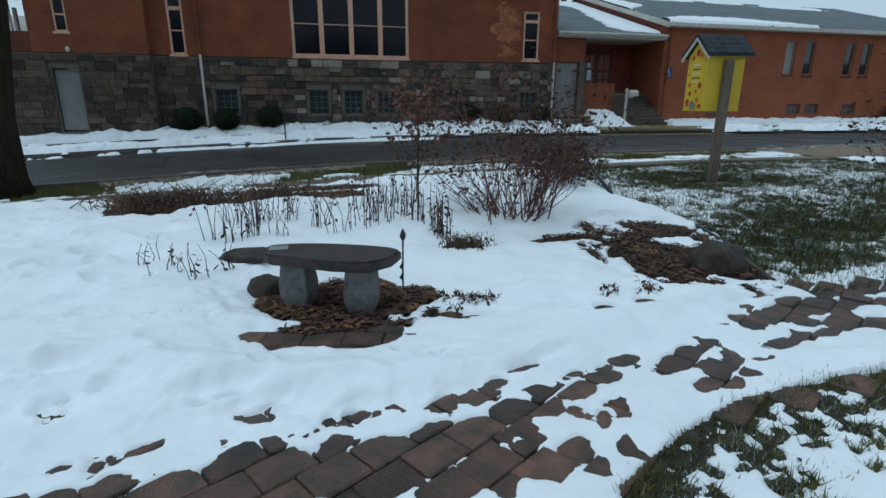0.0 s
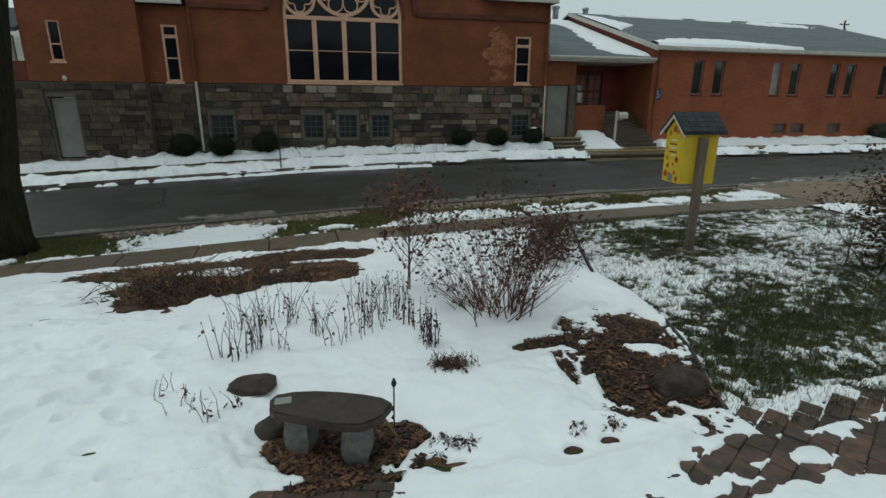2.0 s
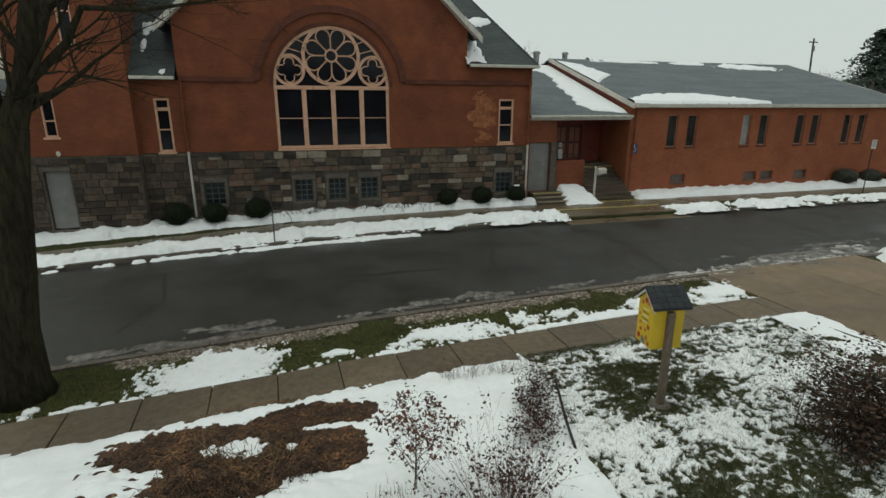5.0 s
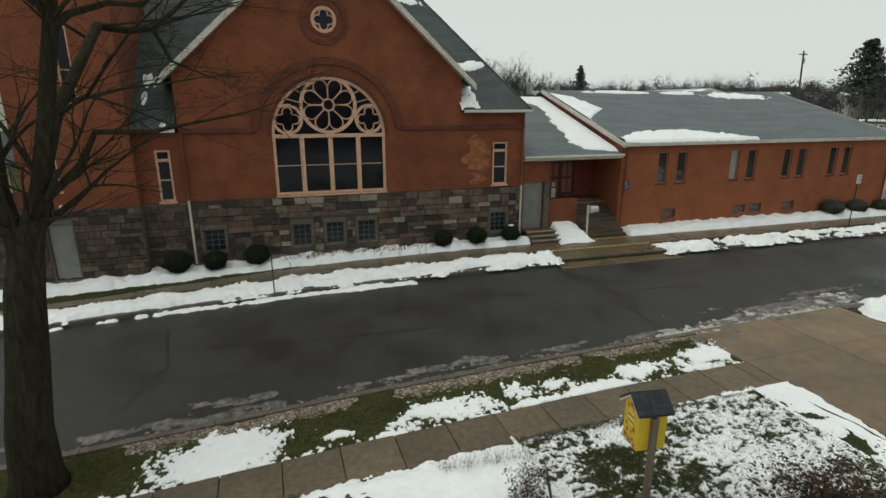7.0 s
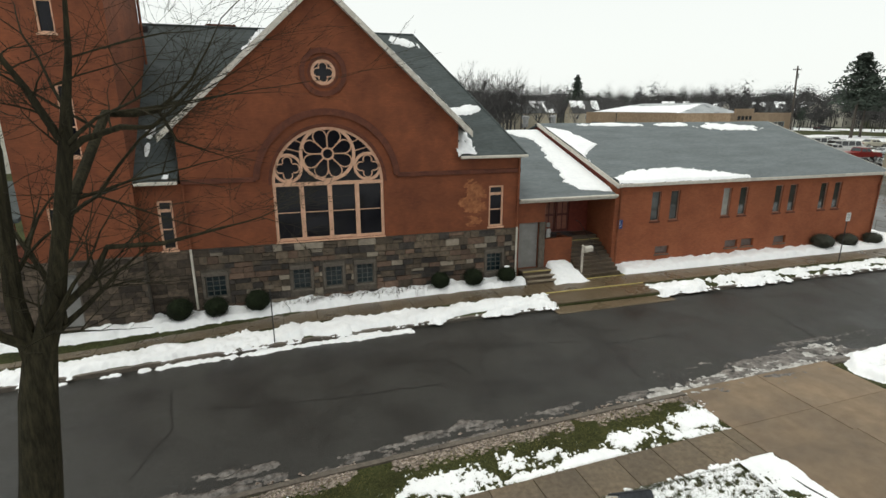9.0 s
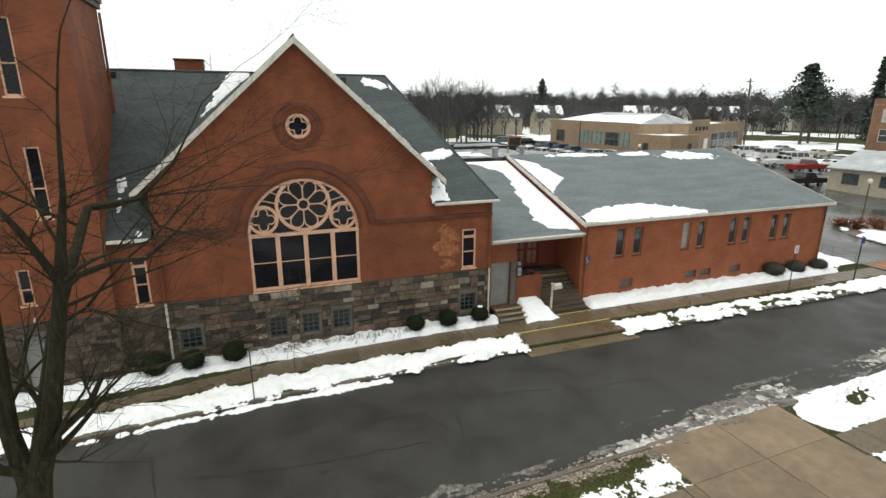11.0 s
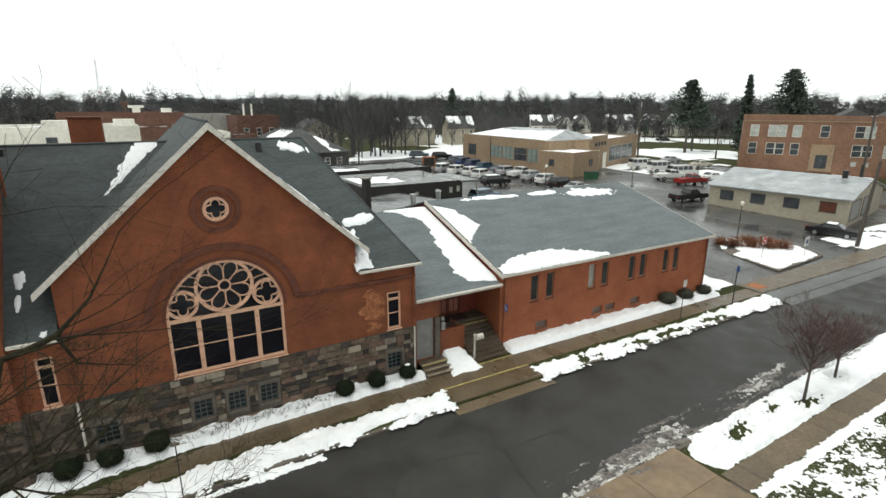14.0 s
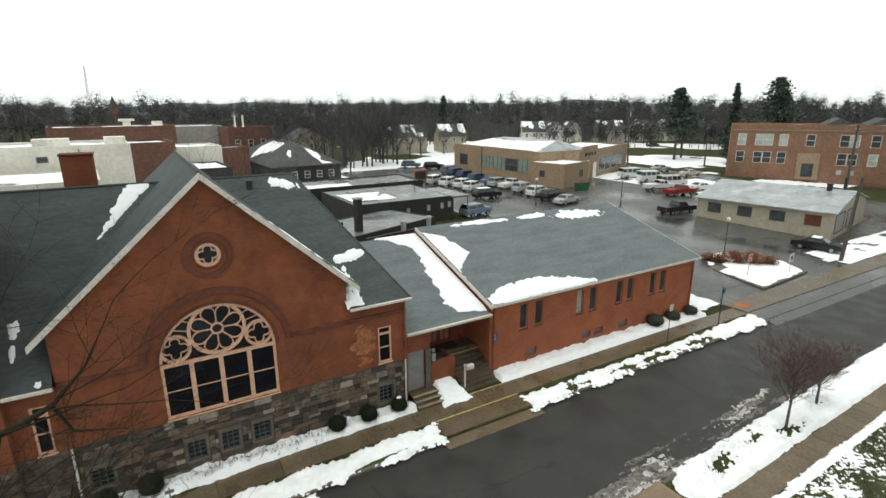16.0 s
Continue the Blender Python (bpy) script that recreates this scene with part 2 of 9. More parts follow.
def add_tube(bm, pts, radii, sides=6, cap=True):
    """A tapered tube along points."""
    rows = []
    k = len(pts)
    up = Vector((0.13, 0.21, 0.97))
    for i, p in enumerate(pts):
        p = Vector(p)
        d = Vector(pts[min(i + 1, k - 1)]) - Vector(pts[max(i - 1, 0)])
        if d.length < 1e-9:
            d = Vector((0, 0, 1))
        d.normalize()
        u = d.cross(up if abs(d.dot(up)) < 0.95 else Vector((1, 0, 0))).normalized()
        w = d.cross(u)
        r = radii[i] if hasattr(radii, "__len__") else radii
        rows.append([bm.verts.new(p + (u * math.cos(2 * math.pi * j / sides) + w * math.sin(2 * math.pi * j / sides)) * r) for j in range(sides)])
    for a, b in zip(rows, rows[1:]):
        for j in range(sides):
            bm.faces.new((a[j], a[(j + 1) % sides], b[(j + 1) % sides], b[j]))
    if cap and sides > 2:
        bm.faces.new(list(reversed(rows[0])))
        bm.faces.new(rows[-1])
    return bm


def tube(pts, radii, sides=6):
    return add_tube(bmesh.new(), pts, radii, sides)


def lathe(profile, n=20, cx=0.0, cy=0.0):
    """Turn a profile of (radius, height) round the upright axis."""
    bm = bmesh.new()
    rows = [[bm.verts.new((cx + r * math.cos(2 * math.pi * j / n), cy + r * math.sin(2 * math.pi * j / n), z)) for j in range(n)] for r, z in profile]
    for a, b in zip(rows, rows[1:]):
        for j in range(n):
            bm.faces.new((a[j], a[(j + 1) % n], b[(j + 1) % n], b[j]))
    bm.faces.new(list(reversed(rows[0])))
    bm.faces.new(rows[-1])
    return bm


def quick_mesh(name, verts, faces, material, parent=None, smooth=False, label=""):
    me = bpy.data.meshes.new(name)
    me.from_pydata(verts, [], faces)
    me.materials.append(M[material] if isinstance(material, str) else material)
    if smooth:
        me.polygons.foreach_set("use_smooth", [True] * len(me.polygons))
    ob = new(name, me)
    if parent is not None:
        ob.parent = parent
    if label:
        ob["label"] = label
    return ob


# ---- noise fields for snow and ground ----
def lattice(seed):
    return np.random.RandomState(seed).rand(256, 256)


LAT = [lattice(s) for s in range(8)]


def vnoise(x, y, s=0):
    xi, yi = np.floor(x).astype(int), np.floor(y).astype(int)
    fx, fy = x - xi, y - yi
    fx, fy = fx * fx * (3 - 2 * fx), fy * fy * (3 - 2 * fy)
    g = LAT[s % 8]
    a, b = g[xi % 256, yi % 256], g[(xi + 1) % 256, yi % 256]
    c, d = g[xi % 256, (yi + 1) % 256], g[(xi + 1) % 256, (yi + 1) % 256]
    return (a * (1 - fx) + b * fx) * (1 - fy) + (c * (1 - fx) + d * fx) * fy


def fbm(x, y, scale, octaves=4, s=0):
    """Noise about 0, within about -1 and 1."""
    out, amp, tot = 0.0, 1.0, 0.0
    for o in range(octaves):
        out = out + amp * (vnoise(x * scale * 2 ** o + 17.3 * o + 50, y * scale * 2 ** o + 9.1 * o + 50, s + o) - 0.5) * 2
        tot += amp
        amp *= 0.55
    return out / tot * 1.9


def blob(x, y, cx, cy, rx, ry, turn=0.0):
    """1 at the middle, 0 on the ellipse, negative outside."""
    c, s = math.cos(radians(turn)), math.sin(radians(turn))
    u, v = (x - cx) * c + (y - cy) * s, -(x - cx) * s + (y - cy) * c
    return 1 - np.sqrt((u / rx) ** 2 + (v / ry) ** 2)


def smooth01(t):
    t = np.clip(t, 0, 1)
    return t * t * (3 - 2 * t)


def polyline_distance(x, y, pts):
    best = np.full(np.shape(x), 1e9)
    for (ax, ay), (bx, by) in zip(pts, pts[1:]):
        dx, dy = bx - ax, by - ay
        t = np.clip(((x - ax) * dx + (y - ay) * dy) / (dx * dx + dy * dy), 0, 1)
        best = np.minimum(best, np.hypot(x - ax - t * dx, y - ay - t * dy))
    return best


def sheet(name, x0, x1, y0, y1, step, height, material, keep=None, parent=None):
    """A height field; keep drops the cells that lie under the ground."""
    nx, ny = int((x1 - x0) / step) + 1, int((y1 - y0) / step) + 1
    xs, ys = np.linspace(x0, x1, nx), np.linspace(y0, y1, ny)
    X, Y = np.meshgrid(xs, ys, indexing="ij")
    Z = height(X, Y)
    idx = np.arange(nx * ny).reshape(nx, ny)
    quads = np.stack([idx[:-1, :-1], idx[1:, :-1], idx[1:, 1:], idx[:-1, 1:]], -1).reshape(-1, 4)
    if keep is not None:
        K = keep(X, Y, Z).ravel()
        quads = quads[K[quads].any(1)]
    used = np.unique(quads)
    remap = np.full(nx * ny, -1)
    remap[used] = np.arange(len(used))
    verts = np.stack([X.ravel(), Y.ravel(), Z.ravel()], 1)[used]
    return quick_mesh(name, verts.tolist(), remap[quads].tolist(), material, parent, True)


# ---- ground, road, pavements ----
ROAD_Z = -0.20
ROAD_S, ROAD_N = -13.0, -4.25
WALK_S, WALK_N = -16.42, -15.12


def skew(x):
    """The near side of the street runs at a slight angle to the church."""
    return 0.035 * (np.clip(x, -70, 60) + 1)


def dip(x, y):
    """The street falls towards its western end."""
    w = np.interp(y, [-19.0, -16.6, -2.0, 0.5, 6.0], [0, 1, 1, 0.45, 0])
    return w * np.interp(x, [-30, -14, -7, -1, 6], [-1.0, -0.75, -0.40, -0.14, 0.0])


prof = [(-900, 0), (-19.0, 0), (-18.2, 0), (-17.4, 0), (WALK_S - 0.12, 0), (WALK_S + 0.05, -0.14), (ROAD_S - 0.12, -0.12), (ROAD_S - 0.10, -0.3), (-4.1, -0.3), (-4.08, -0.08), (-2.6, -0.04), (0.5, 0), (6, 0.15), (45, 1.8), (140, 2.0), (2500, 2.0)]
gx = [-2500, -70, -40, -30, -20, -14] + [-13 + 0.5 * k for k in range(39)] + [8, 14, 20, 40, 60, 80, 160, 2500]
quick_mesh("ground", [(x, y + (skew(x) if -18 < y < -12 else 0), z + float(dip(x, y))) for x in gx for y, z in prof],
           [(i * len(prof) + j, (i + 1) * len(prof) + j, (i + 1) * len(prof) + j + 1, i * len(prof) + j + 1) for i in range(len(gx) - 1) for j in range(len(prof) - 1)], "grass")
tag(bpy.data.objects["ground"], "short green and brown winter grass with melting snow", "ground", kind="structure")

road = sheet("road", -120, 300, -16.3, ROAD_N, 1.0, lambda x, y: ROAD_Z + 0.06 * (1 - ((y + 8.6) / 4.4) ** 2) - 0.03 + dip(x, y), "asphalt", lambda x, y, z: y > ROAD_S + skew(x) - 1.2)
tag(road, "damp dark grey asphalt street with cracks and patches", "road", kind="structure")


# ---- pavements and kerbs ----
def slab_mesh(name, w, d, h, bevel=0.012):
    bm = box(-w / 2, w / 2, -d / 2, d / 2, -h, 0, bevel)
    me = bpy.data.meshes.new(name)
    bm.to_mesh(me)
    bm.free()
    return me


def slab_row(owner, me, material, xs, y, z, near, jitter=0.006):
    rnd = random.Random(int(abs(y) * 100))
    me.materials.append(M[material])
    for x in xs:
        ob = new("slab", me)
        ob.parent = owner
        ob.matrix_world = pose(x, y + (skew(x) if near else 0), z + float(dip(x, y)) + rnd.uniform(-jitter, jitter), rnd.uniform(-0.4, 0.4), math.degrees(float(dip(x - 0.5, y) - dip(x + 0.5, y))) + rnd.uniform(-0.3, 0.3), (2.0 if near else 0) + rnd.uniform(-0.3, 0.3))


def skewed(bm):
    for v in bm.verts:
        v.co.y += float(skew(v.co.x))
        v.co.z += float(dip(v.co.x, v.co.y))
    return bm


def dipped(bm):
    for v in bm.verts:
        v.co.z += float(dip(v.co.x, v.co.y))
    return bm


def strip_box(x0, x1, y0, y1, z0, z1, step=3.0):
    """A long flat bed in short lengths, so that it can follow the slope."""
    bm = bmesh.new()
    n = int((x1 - x0) / step)
    for i in range(n):
        add_box(bm, x0 + (x1 - x0) * i / n, x0 + (x1 - x0) * (i + 1) / n, y0, y1, z0, z1)
    return bm


pavement_near = part("pavement_near", skewed(strip_box(-60, 60, WALK_S + 0.02, WALK_N - 0.02, -0.25, -0.135)), "mortar")
tag(pavement_near, "damp brown concrete slab pavement along the garden", "pavement", kind="structure")
pavement_far = part("pavement_far", dipped(strip_box(-60, 45, -2.55, -1.12, -0.2, -0.05)), "mortar")
tag(pavement_far, "wet tan concrete pavement in front of the church", "pavement", kind="structure")
slab_row(pavement_near, slab_mesh("slab", 1.243, WALK_N - WALK_S - 0.02, 0.09), "concrete", [-22.12 + 1.26 * i for i in range(26)] + [-22.12 + 1.26 * i for i in range(32, 60)], (WALK_S + WALK_N) / 2, -0.085, True)
slab_row(pavement_far, slab_mesh("slab", 1.5, 1.45, 0.09), "concrete_wet", [-20.0 + 1.515 * i for i in range(43)], -1.84, 0.015, False)
part("apron_slab", box(10.3, 16.4, -4.02, -2.58, -0.3, -0.002, 0.02), "concrete_wet", pavement_far)
part("apron_gutter", box(10.0, 16.7, -4.9, -4.04, -0.3, -0.17, 0.02), "concrete_wet", pavement_far)
part("yellow_edge", box(10.3, 16.4, -2.64, -2.56, -0.1, 0.035, 0.01), "yellow", pavement_far)
part("yellow_edge", box(13.5, 16.3, -1.16, -1.08, -0.1, 0.04, 0.01), "yellow", pavement_far)
drive = part("driveway", skewed(box(10.5, 17.4, -24.9, ROAD_S + 0.1, -0.3, -0.145)), "mortar")
tag(drive, "cracked damp brown concrete driveway", "driveway", kind="structure")
for x, w in ((10.5, 3.4), (13.93, 3.45)):
    for ya, yb, z in ((ROAD_S + 0.12, WALK_N, -0.085), (WALK_N - 0.02, WALK_S, -0.07), (WALK_S - 0.02, -19.4, 0.03), (-19.42, -22.1, 0.03), (-22.12, -24.9, 0.03)):
        part("slab", skewed(box(x, x + w, yb, ya, -0.25, z, 0.012)), "concrete_drive", drive)
part("slab", skewed(box(10.03, 10.48, WALK_S + 0.01, WALK_N - 0.01, -0.2, -0.083, 0.01)), "concrete", pavement_near)
for name, y, xs in (("kerb_far", ROAD_N, [(-60, 10.3), (16.5, 42.0)]), ("kerb_near", ROAD_S, [(-60, 10.5), (17.4, 60)])):
    kb = bmesh.new()
    for a, b in xs:
        n = int((b - a) / 3.0) + 1
        for i in range(n):
            u = a + (b - a) * i / n
            add_box(kb, u + 0.01, u + (b - a) / n - 0.01, y - (0.02 if y > -8 else 0.16), y + (0.16 if y > -8 else 0.02), -0.35, -0.055)
    tag(part(name, dipped(kb) if y > -8 else skewed(kb), "kerb"), "weathered concrete kerb stones", "kerb", kind="structure")


# ---- walls with openings ----
def wall_poly(outer, holes, y0, y1, flip=None):
    """A wall in the x-z plane between y0 and y1, with openings."""
    bm = bmesh.new()
    loops = []
    edges = []
    for pts in (outer, *holes):
        vs = [bm.verts.new((p[0], y0, p[1])) for p in pts]
        loops.append(vs)
        edges += [bm.edges.new((vs[i], vs[(i + 1) % len(vs)])) for i in range(len(vs))]
    bmesh.ops.triangle_fill(bm, use_beauty=True, use_dissolve=False, edges=edges)
    front = list(bm.faces)
    back = {v: bm.verts.new((v.co.x, y1, v.co.z)) for v in list(bm.verts)}
    for f in front:
        bm.faces.new([back[v] for v in reversed(f.verts)])
    for vs in loops:
        k = len(vs)
        for i in range(k):
            a, b = vs[i], vs[(i + 1) % k]
            bm.faces.new((a, b, back[b], back[a]))
    return bm


def rect(x0, x1, z0, z1):
    return [(x0, z0), (x1, z0), (x1, z1), (x0, z1)]


def circle(cx, cz, r, n=32):
    return [(cx + r * math.cos(2 * math.pi * i / n), cz + r * math.sin(2 * math.pi * i / n)) for i in range(n)]


def roof_slab(name, pts, t, material, parent, label=""):
    """A roof plane given by its outline, with a thickness below."""
    bm = bmesh.new()
    top = [bm.verts.new(p) for p in pts]
    low = [bm.verts.new((p[0], p[1], p[2] - t)) for p in pts]
    bm.faces.new(top)
    bm.faces.new(list(reversed(low)))
    for i in range(len(pts)):
        j = (i + 1) % len(pts)
        bm.faces.new((top[i], low[i], low[j], top[j]))
    return part(name, bm, material, parent, label)


def sash(parent, x0, x1, z0, z1, y, transom=True, f=0.09, frame_mat="cream", pane_mat="glass"):
    """A tall sash window: frame, sill, two or three panes."""
    w = x1 - x0
    bm = bmesh.new()
    bars = [z0 + (z1 - z0) * 0.42] + ([z0 + (z1 - z0) * 0.80] if transom else [])
    add_box(bm, x0, x0 + f, y - 0.05, y + 0.1, z0, z1, 0.008)
    add_box(bm, x1 - f, x1, y - 0.05, y + 0.1, z0, z1, 0.008)
    add_box(bm, x0 + f, x1 - f, y - 0.05, y + 0.1, z1 - f, z1, 0.008)
    add_box(bm, x0 + f, x1 - f, y - 0.05, y + 0.1, z0, z0 + f, 0.008)
    for i, b in enumerate(bars):
        h = 0.03 if i == 0 else 0.07
        add_box(bm, x0 + f, x1 - f, y - 0.03, y + 0.1, b - h, b + h, 0.008)
    win = part("window", bm, frame_mat, parent)
    part("sill", box(x0 - 0.06, x1 + 0.06, y - 0.14, y + 0.12, z0 - 0.09, z0 - 0.002, 0.012), frame_mat, win)
    cuts = [z0 + f] + bars + [z1 - f]
    for a, b in zip(cuts, cuts[1:]):
        part("pane", box(x0 + f - 0.01, x1 - f + 0.01, y + 0.03, y + 0.045, a - 0.005, b + 0.005), pane_mat, win)
    return win


def basement_window(parent, x0, x1, z0, z1, y):
    bm = bmesh.new()
    for i in range(4):
        u = x0 + (x1 - x0 - 0.035) * i / 3
        add_box(bm, u, u + 0.035, y - 0.01, y + 0.07, z0, z1)
    for i in range(5):
        v = z0 + (z1 - z0 - 0.035) * i / 4
        add_box(bm, x0, x1, y - 0.008, y + 0.068, v, v + 0.035)
    win = part("window", bm, "window_bar", parent)
    part("lintel", box(x0 - 0.15, x1 + 0.15, y - 0.2, y + 0.05, z1 + 0.005, z1 + 0.24, 0.02), "lintel", win)
    part("sill", box(x0 - 0.1, x1 + 0.1, y - 0.2, y + 0.05, z0 - 0.14, z0 - 0.005, 0.02), "lintel", win)
    part("jamb", box(x0 - 0.16, x0 - 0.005, y - 0.19, y + 0.05, z0, z1, 0.015), "lintel", win)
    part("jamb", box(x1 + 0.005, x1 + 0.16, y - 0.19, y + 0.05, z0, z1, 0.015), "lintel", win)
    for i in range(3):
        u = x0 + (x1 - x0 - 0.035) * i / 3 + 0.035
        part("pane", box(u, u + (x1 - x0 - 0.035) / 3 - 0.035, y + 0.02, y + 0.035, z0, z1), "glass_blue", win)
    return win


# ---- the church ----
church = empty("church")
tag(church, "red brick church with fieldstone base and large traceried window", "church")
WIN_R, WIN_Z = 2.62, 5.83
BASE_WINDOWS = [(-5.98, -5.10), (-2.0, -1.18), (-0.43, 0.38), (1.12, 1.95), (8.20, 9.06)]
arch = [(-WIN_R, 3.06), (WIN_R, 3.06)] + [(WIN_R * math.cos(radians(a)), WIN_Z + WIN_R * math.sin(radians(a))) for a in range(0, 181, 5)]
outline = [(-8.3, 3.0), (10.0, 3.0), (10.0, 6.85), (6.5, 6.85), (6.5, 8.55), (0, 14.52), (-6.5, 8.55), (-6.5, 6.05), (-8.3, 6.05)]
part("wall", wall_poly(outline, [arch, circle(0, 10.87, 0.56), rect(8.24, 9.06, 3.14, 5.34), rect(-7.57, -6.95, 3.04, 5.31)], 0.0, 0.42), "brick", church)
base = part("stone_base", wall_poly([(-8.3, -0.3), (10.0, -0.3), (10.0, 2.98), (-8.3, 2.98)], [rect(a - 0.02, b + 0.02, 0.58, 1.64) for a, b in BASE_WINDOWS], 0.02, 0.42), "mortar", church, "dark coursed fieldstone foundation wall")
part("wall", box(9.6, 10.0, 0.43, 14.0, -0.2, 6.85), "brick", church)
part("wall", box(-12.5, 9.58, 13.6, 14.0, -0.2, 6.9), "brick", church)
part("wall", box(-12.5, -12.1, 5.01, 13.59, -0.2, 6.9), "brick", church)
# black backing sheets added inside; they stand in for the windows' dark interior
part("dark_backing", box(-8.2, 9.5, 1.6, 1.7, -0.2, 13.0 - 6.0), "black", church)
part("dark_backing", box(-3.3, 3.3, 1.6, 1.7, 7.0, 11.0), "black", church)

# gable roof, cross roof, hip
EAVE_E, EAVE_W, RIDGE = 6.98, 6.22, 13.5


def east_z(y):
    return EAVE_E + (y + 0.35) * (RIDGE - EAVE_E) / 7.35


def west_z(y):
    return EAVE_W + (y + 0.35) * (RIDGE - EAVE_W) / 7.35


roof = roof_slab("roof", [(0, -0.45, 14.72), (-7.05, -0.45, 8.26), (-7.05, 13.0, 8.26), (0, 13.0, 14.72)], 0.16, "shingle_dark", church, "grey green asphalt shingle roof")
roof_slab("roof_slope", [(0, -0.45, 14.72), (0, 13.0, 14.72), (7.05, 13.0, 8.26), (7.05, -0.45, 8.26)], 0.16, "shingle_dark", church)
roof_slab("roof_slope", [(6.56, -0.35, EAVE_E), (10.15, -0.35, EAVE_E), (5.9, 7, RIDGE), (-0.5, 7, RIDGE), (-0.5, 0.46, east_z(0.46)), (6.56, 0.46, east_z(0.46))], 0.15, "shingle_dark", church)
roof_slab("roof_slope", [(10.15, -0.35, EAVE_E), (10.15, 14.35, EAVE_E), (5.9, 7, RIDGE)], 0.15, "shingle_dark", church)
roof_slab("roof_slope", [(-8.3, -0.35, EAVE_W), (-6.56, -0.35, EAVE_W), (-6.56, 0.46, west_z(0.46)), (-0.5, 0.46, west_z(0.46)), (-0.5, 7, RIDGE), (-12.7, 7, RIDGE), (-12.7, 5.05, west_z(5.05)), (-8.3, 5.05, west_z(5.05))], 0.15, "shingle_dark", church)
roof_slab("roof_slope", [(5.9, 7, RIDGE), (10.15, 14.35, EAVE_E), (-12.7, 14.35, EAVE_E), (-12.7, 7, RIDGE)], 0.15, "shingle_dark", church)
part("ridge_cap", tube([(-12.7, 7, RIDGE), (5.9, 7, RIDGE)], 0.07, 6), "shingle_dark", church)
part("ridge_cap", tube([(0, -0.45, 14.72), (0, 13.0, 14.72)], 0.07, 6), "shingle_dark", church)
part("ridge_cap", tube([(10.15, -0.35, EAVE_E), (5.9, 7, RIDGE)], 0.06, 6), "shingle_dark", church)
for s in (-1, 1):
    slope = (14.72 - 8.26) / 7.05
    part("rake_board", prism([(0, 14.70), (s * 7.10, 14.70 - 7.10 * slope), (s * 7.10, 14.40 - 7.10 * slope), (0, 14.40)], "y", -0.52, -0.43), "white", church, "weathered pale rake board")
    part("rake_soffit", prism([(0, 14.53), (s * 6.9, 14.53 - 6.9 * slope), (s * 6.9, 14.45 - 6.9 * slope), (0, 14.45)], "y", -0.42, -0.01), "white", church)
part("gutter", box(6.52, 10.2, -0.5, -0.34, EAVE_E - 0.16, EAVE_E - 0.02, 0.02), "white", church, "pale eaves gutter")
part("gutter", box(-8.25, -6.56, -0.5, -0.34, EAVE_W - 0.16, EAVE_W - 0.02, 0.02), "white", church)
for x, zt in ((9.86, 6.8), (-6.42, 6.0)):
    part("downpipe", tube([(x, -0.12, zt), (x, -0.12, 3.0)], 0.055, 8), "brick", church, "downpipe painted brick red")
    part("downpipe", tube([(x, -0.13, 3.05), (x, -0.13, 0.1)], 0.055, 8), "white", church, "unpainted pale downpipe")

# brick mouldings: hood arch, string courses, ring round the small window
hood = bmesh.new()
ring_y(hood, 0, WIN_Z, 3.16, 3.46, -0.14, 0.02, 5, 175, 48)
ring_y(hood, 0, WIN_Z, 2.66, 2.78, -0.05, 0.02, 0, 180, 40)
part("hood_moulding", hood, "hood", church, "projecting brick arch moulding")
for a, b in ((-6.48, -3.33), (3.33, 9.98)):
    part("string_course", box(a, b, -0.12, 0.02, 6.0, 6.22, 0.02), "hood", church)
ringm = bmesh.new()
ring_y(ringm, 0, 10.87, 0.84, 1.06, -0.09, 0.02)
ring_y(ringm, 0, 10.87, 0.60, 0.70, -0.04, 0.02)
part("window_surround", ringm, "hood", church)
wx, wz = np.meshgrid(np.arange(6.5, 8.1, 0.035), np.arange(3.2, 5.8, 0.0375), indexing="ij")
worn = (blob(wx, wz, 7.32, 4.5, 0.62, 1.25) + 0.55 * fbm(wx * 0.6, wz * 1.3, 3.0, 4, 2) + 0.2 * fbm(wx * 0.5, wz * 2, 9.0, 3, 5)) > 0.12
verts, faces = [], []
for x, z in zip(wx[worn], wz[worn]):
    k = len(verts)
    verts += [(x, -0.004, z), (x + 0.036, -0.004, z), (x + 0.036, -0.004, z + 0.038), (x, -0.004, z + 0.038)]
    faces.append((k, k + 1, k + 2, k + 3))
quick_mesh("worn_patch", verts, faces, "brick_worn", church, False, "patch of worn orange brick")["kind"] = "stuff"


def lobes(bm, cx, cz, r, n, lobe_r, w, y0, y1, start):
    """Foils of a tracery: open arcs round a centre."""
    d = r - lobe_r
    for i in range(n):
        a = radians(start + 360 * i / n)
        spread = 115
        ring_y(bm, cx + d * math.cos(a), cz + d * math.sin(a), lobe_r - w, lobe_r, y0, y1, math.degrees(a) - spread, math.degrees(a) + spread, 16)


# the large window
tr = bmesh.new()
Y0, Y1 = 0.06, 0.2
ring_y(tr, 0, WIN_Z, WIN_R - 0.13, WIN_R, Y0, Y1, 0, 180, 40)
for x in (-WIN_R + 0.07, -1.31, 0.0, 1.31, WIN_R - 0.07):
    w = 0.105 if abs(x) < 2 else 0.07
    add_box(tr, x - w, x + w, Y0 - 0.02, Y1, 3.06, WIN_Z - 0.05, 0.012)
add_box(tr, -WIN_R, WIN_R, Y0 - 0.03, Y1, WIN_Z - 0.11, WIN_Z + 0.06, 0.012)
add_box(tr, -WIN_R, WIN_R, Y0 - 0.01, Y1, 3.06, 3.2, 0.012)
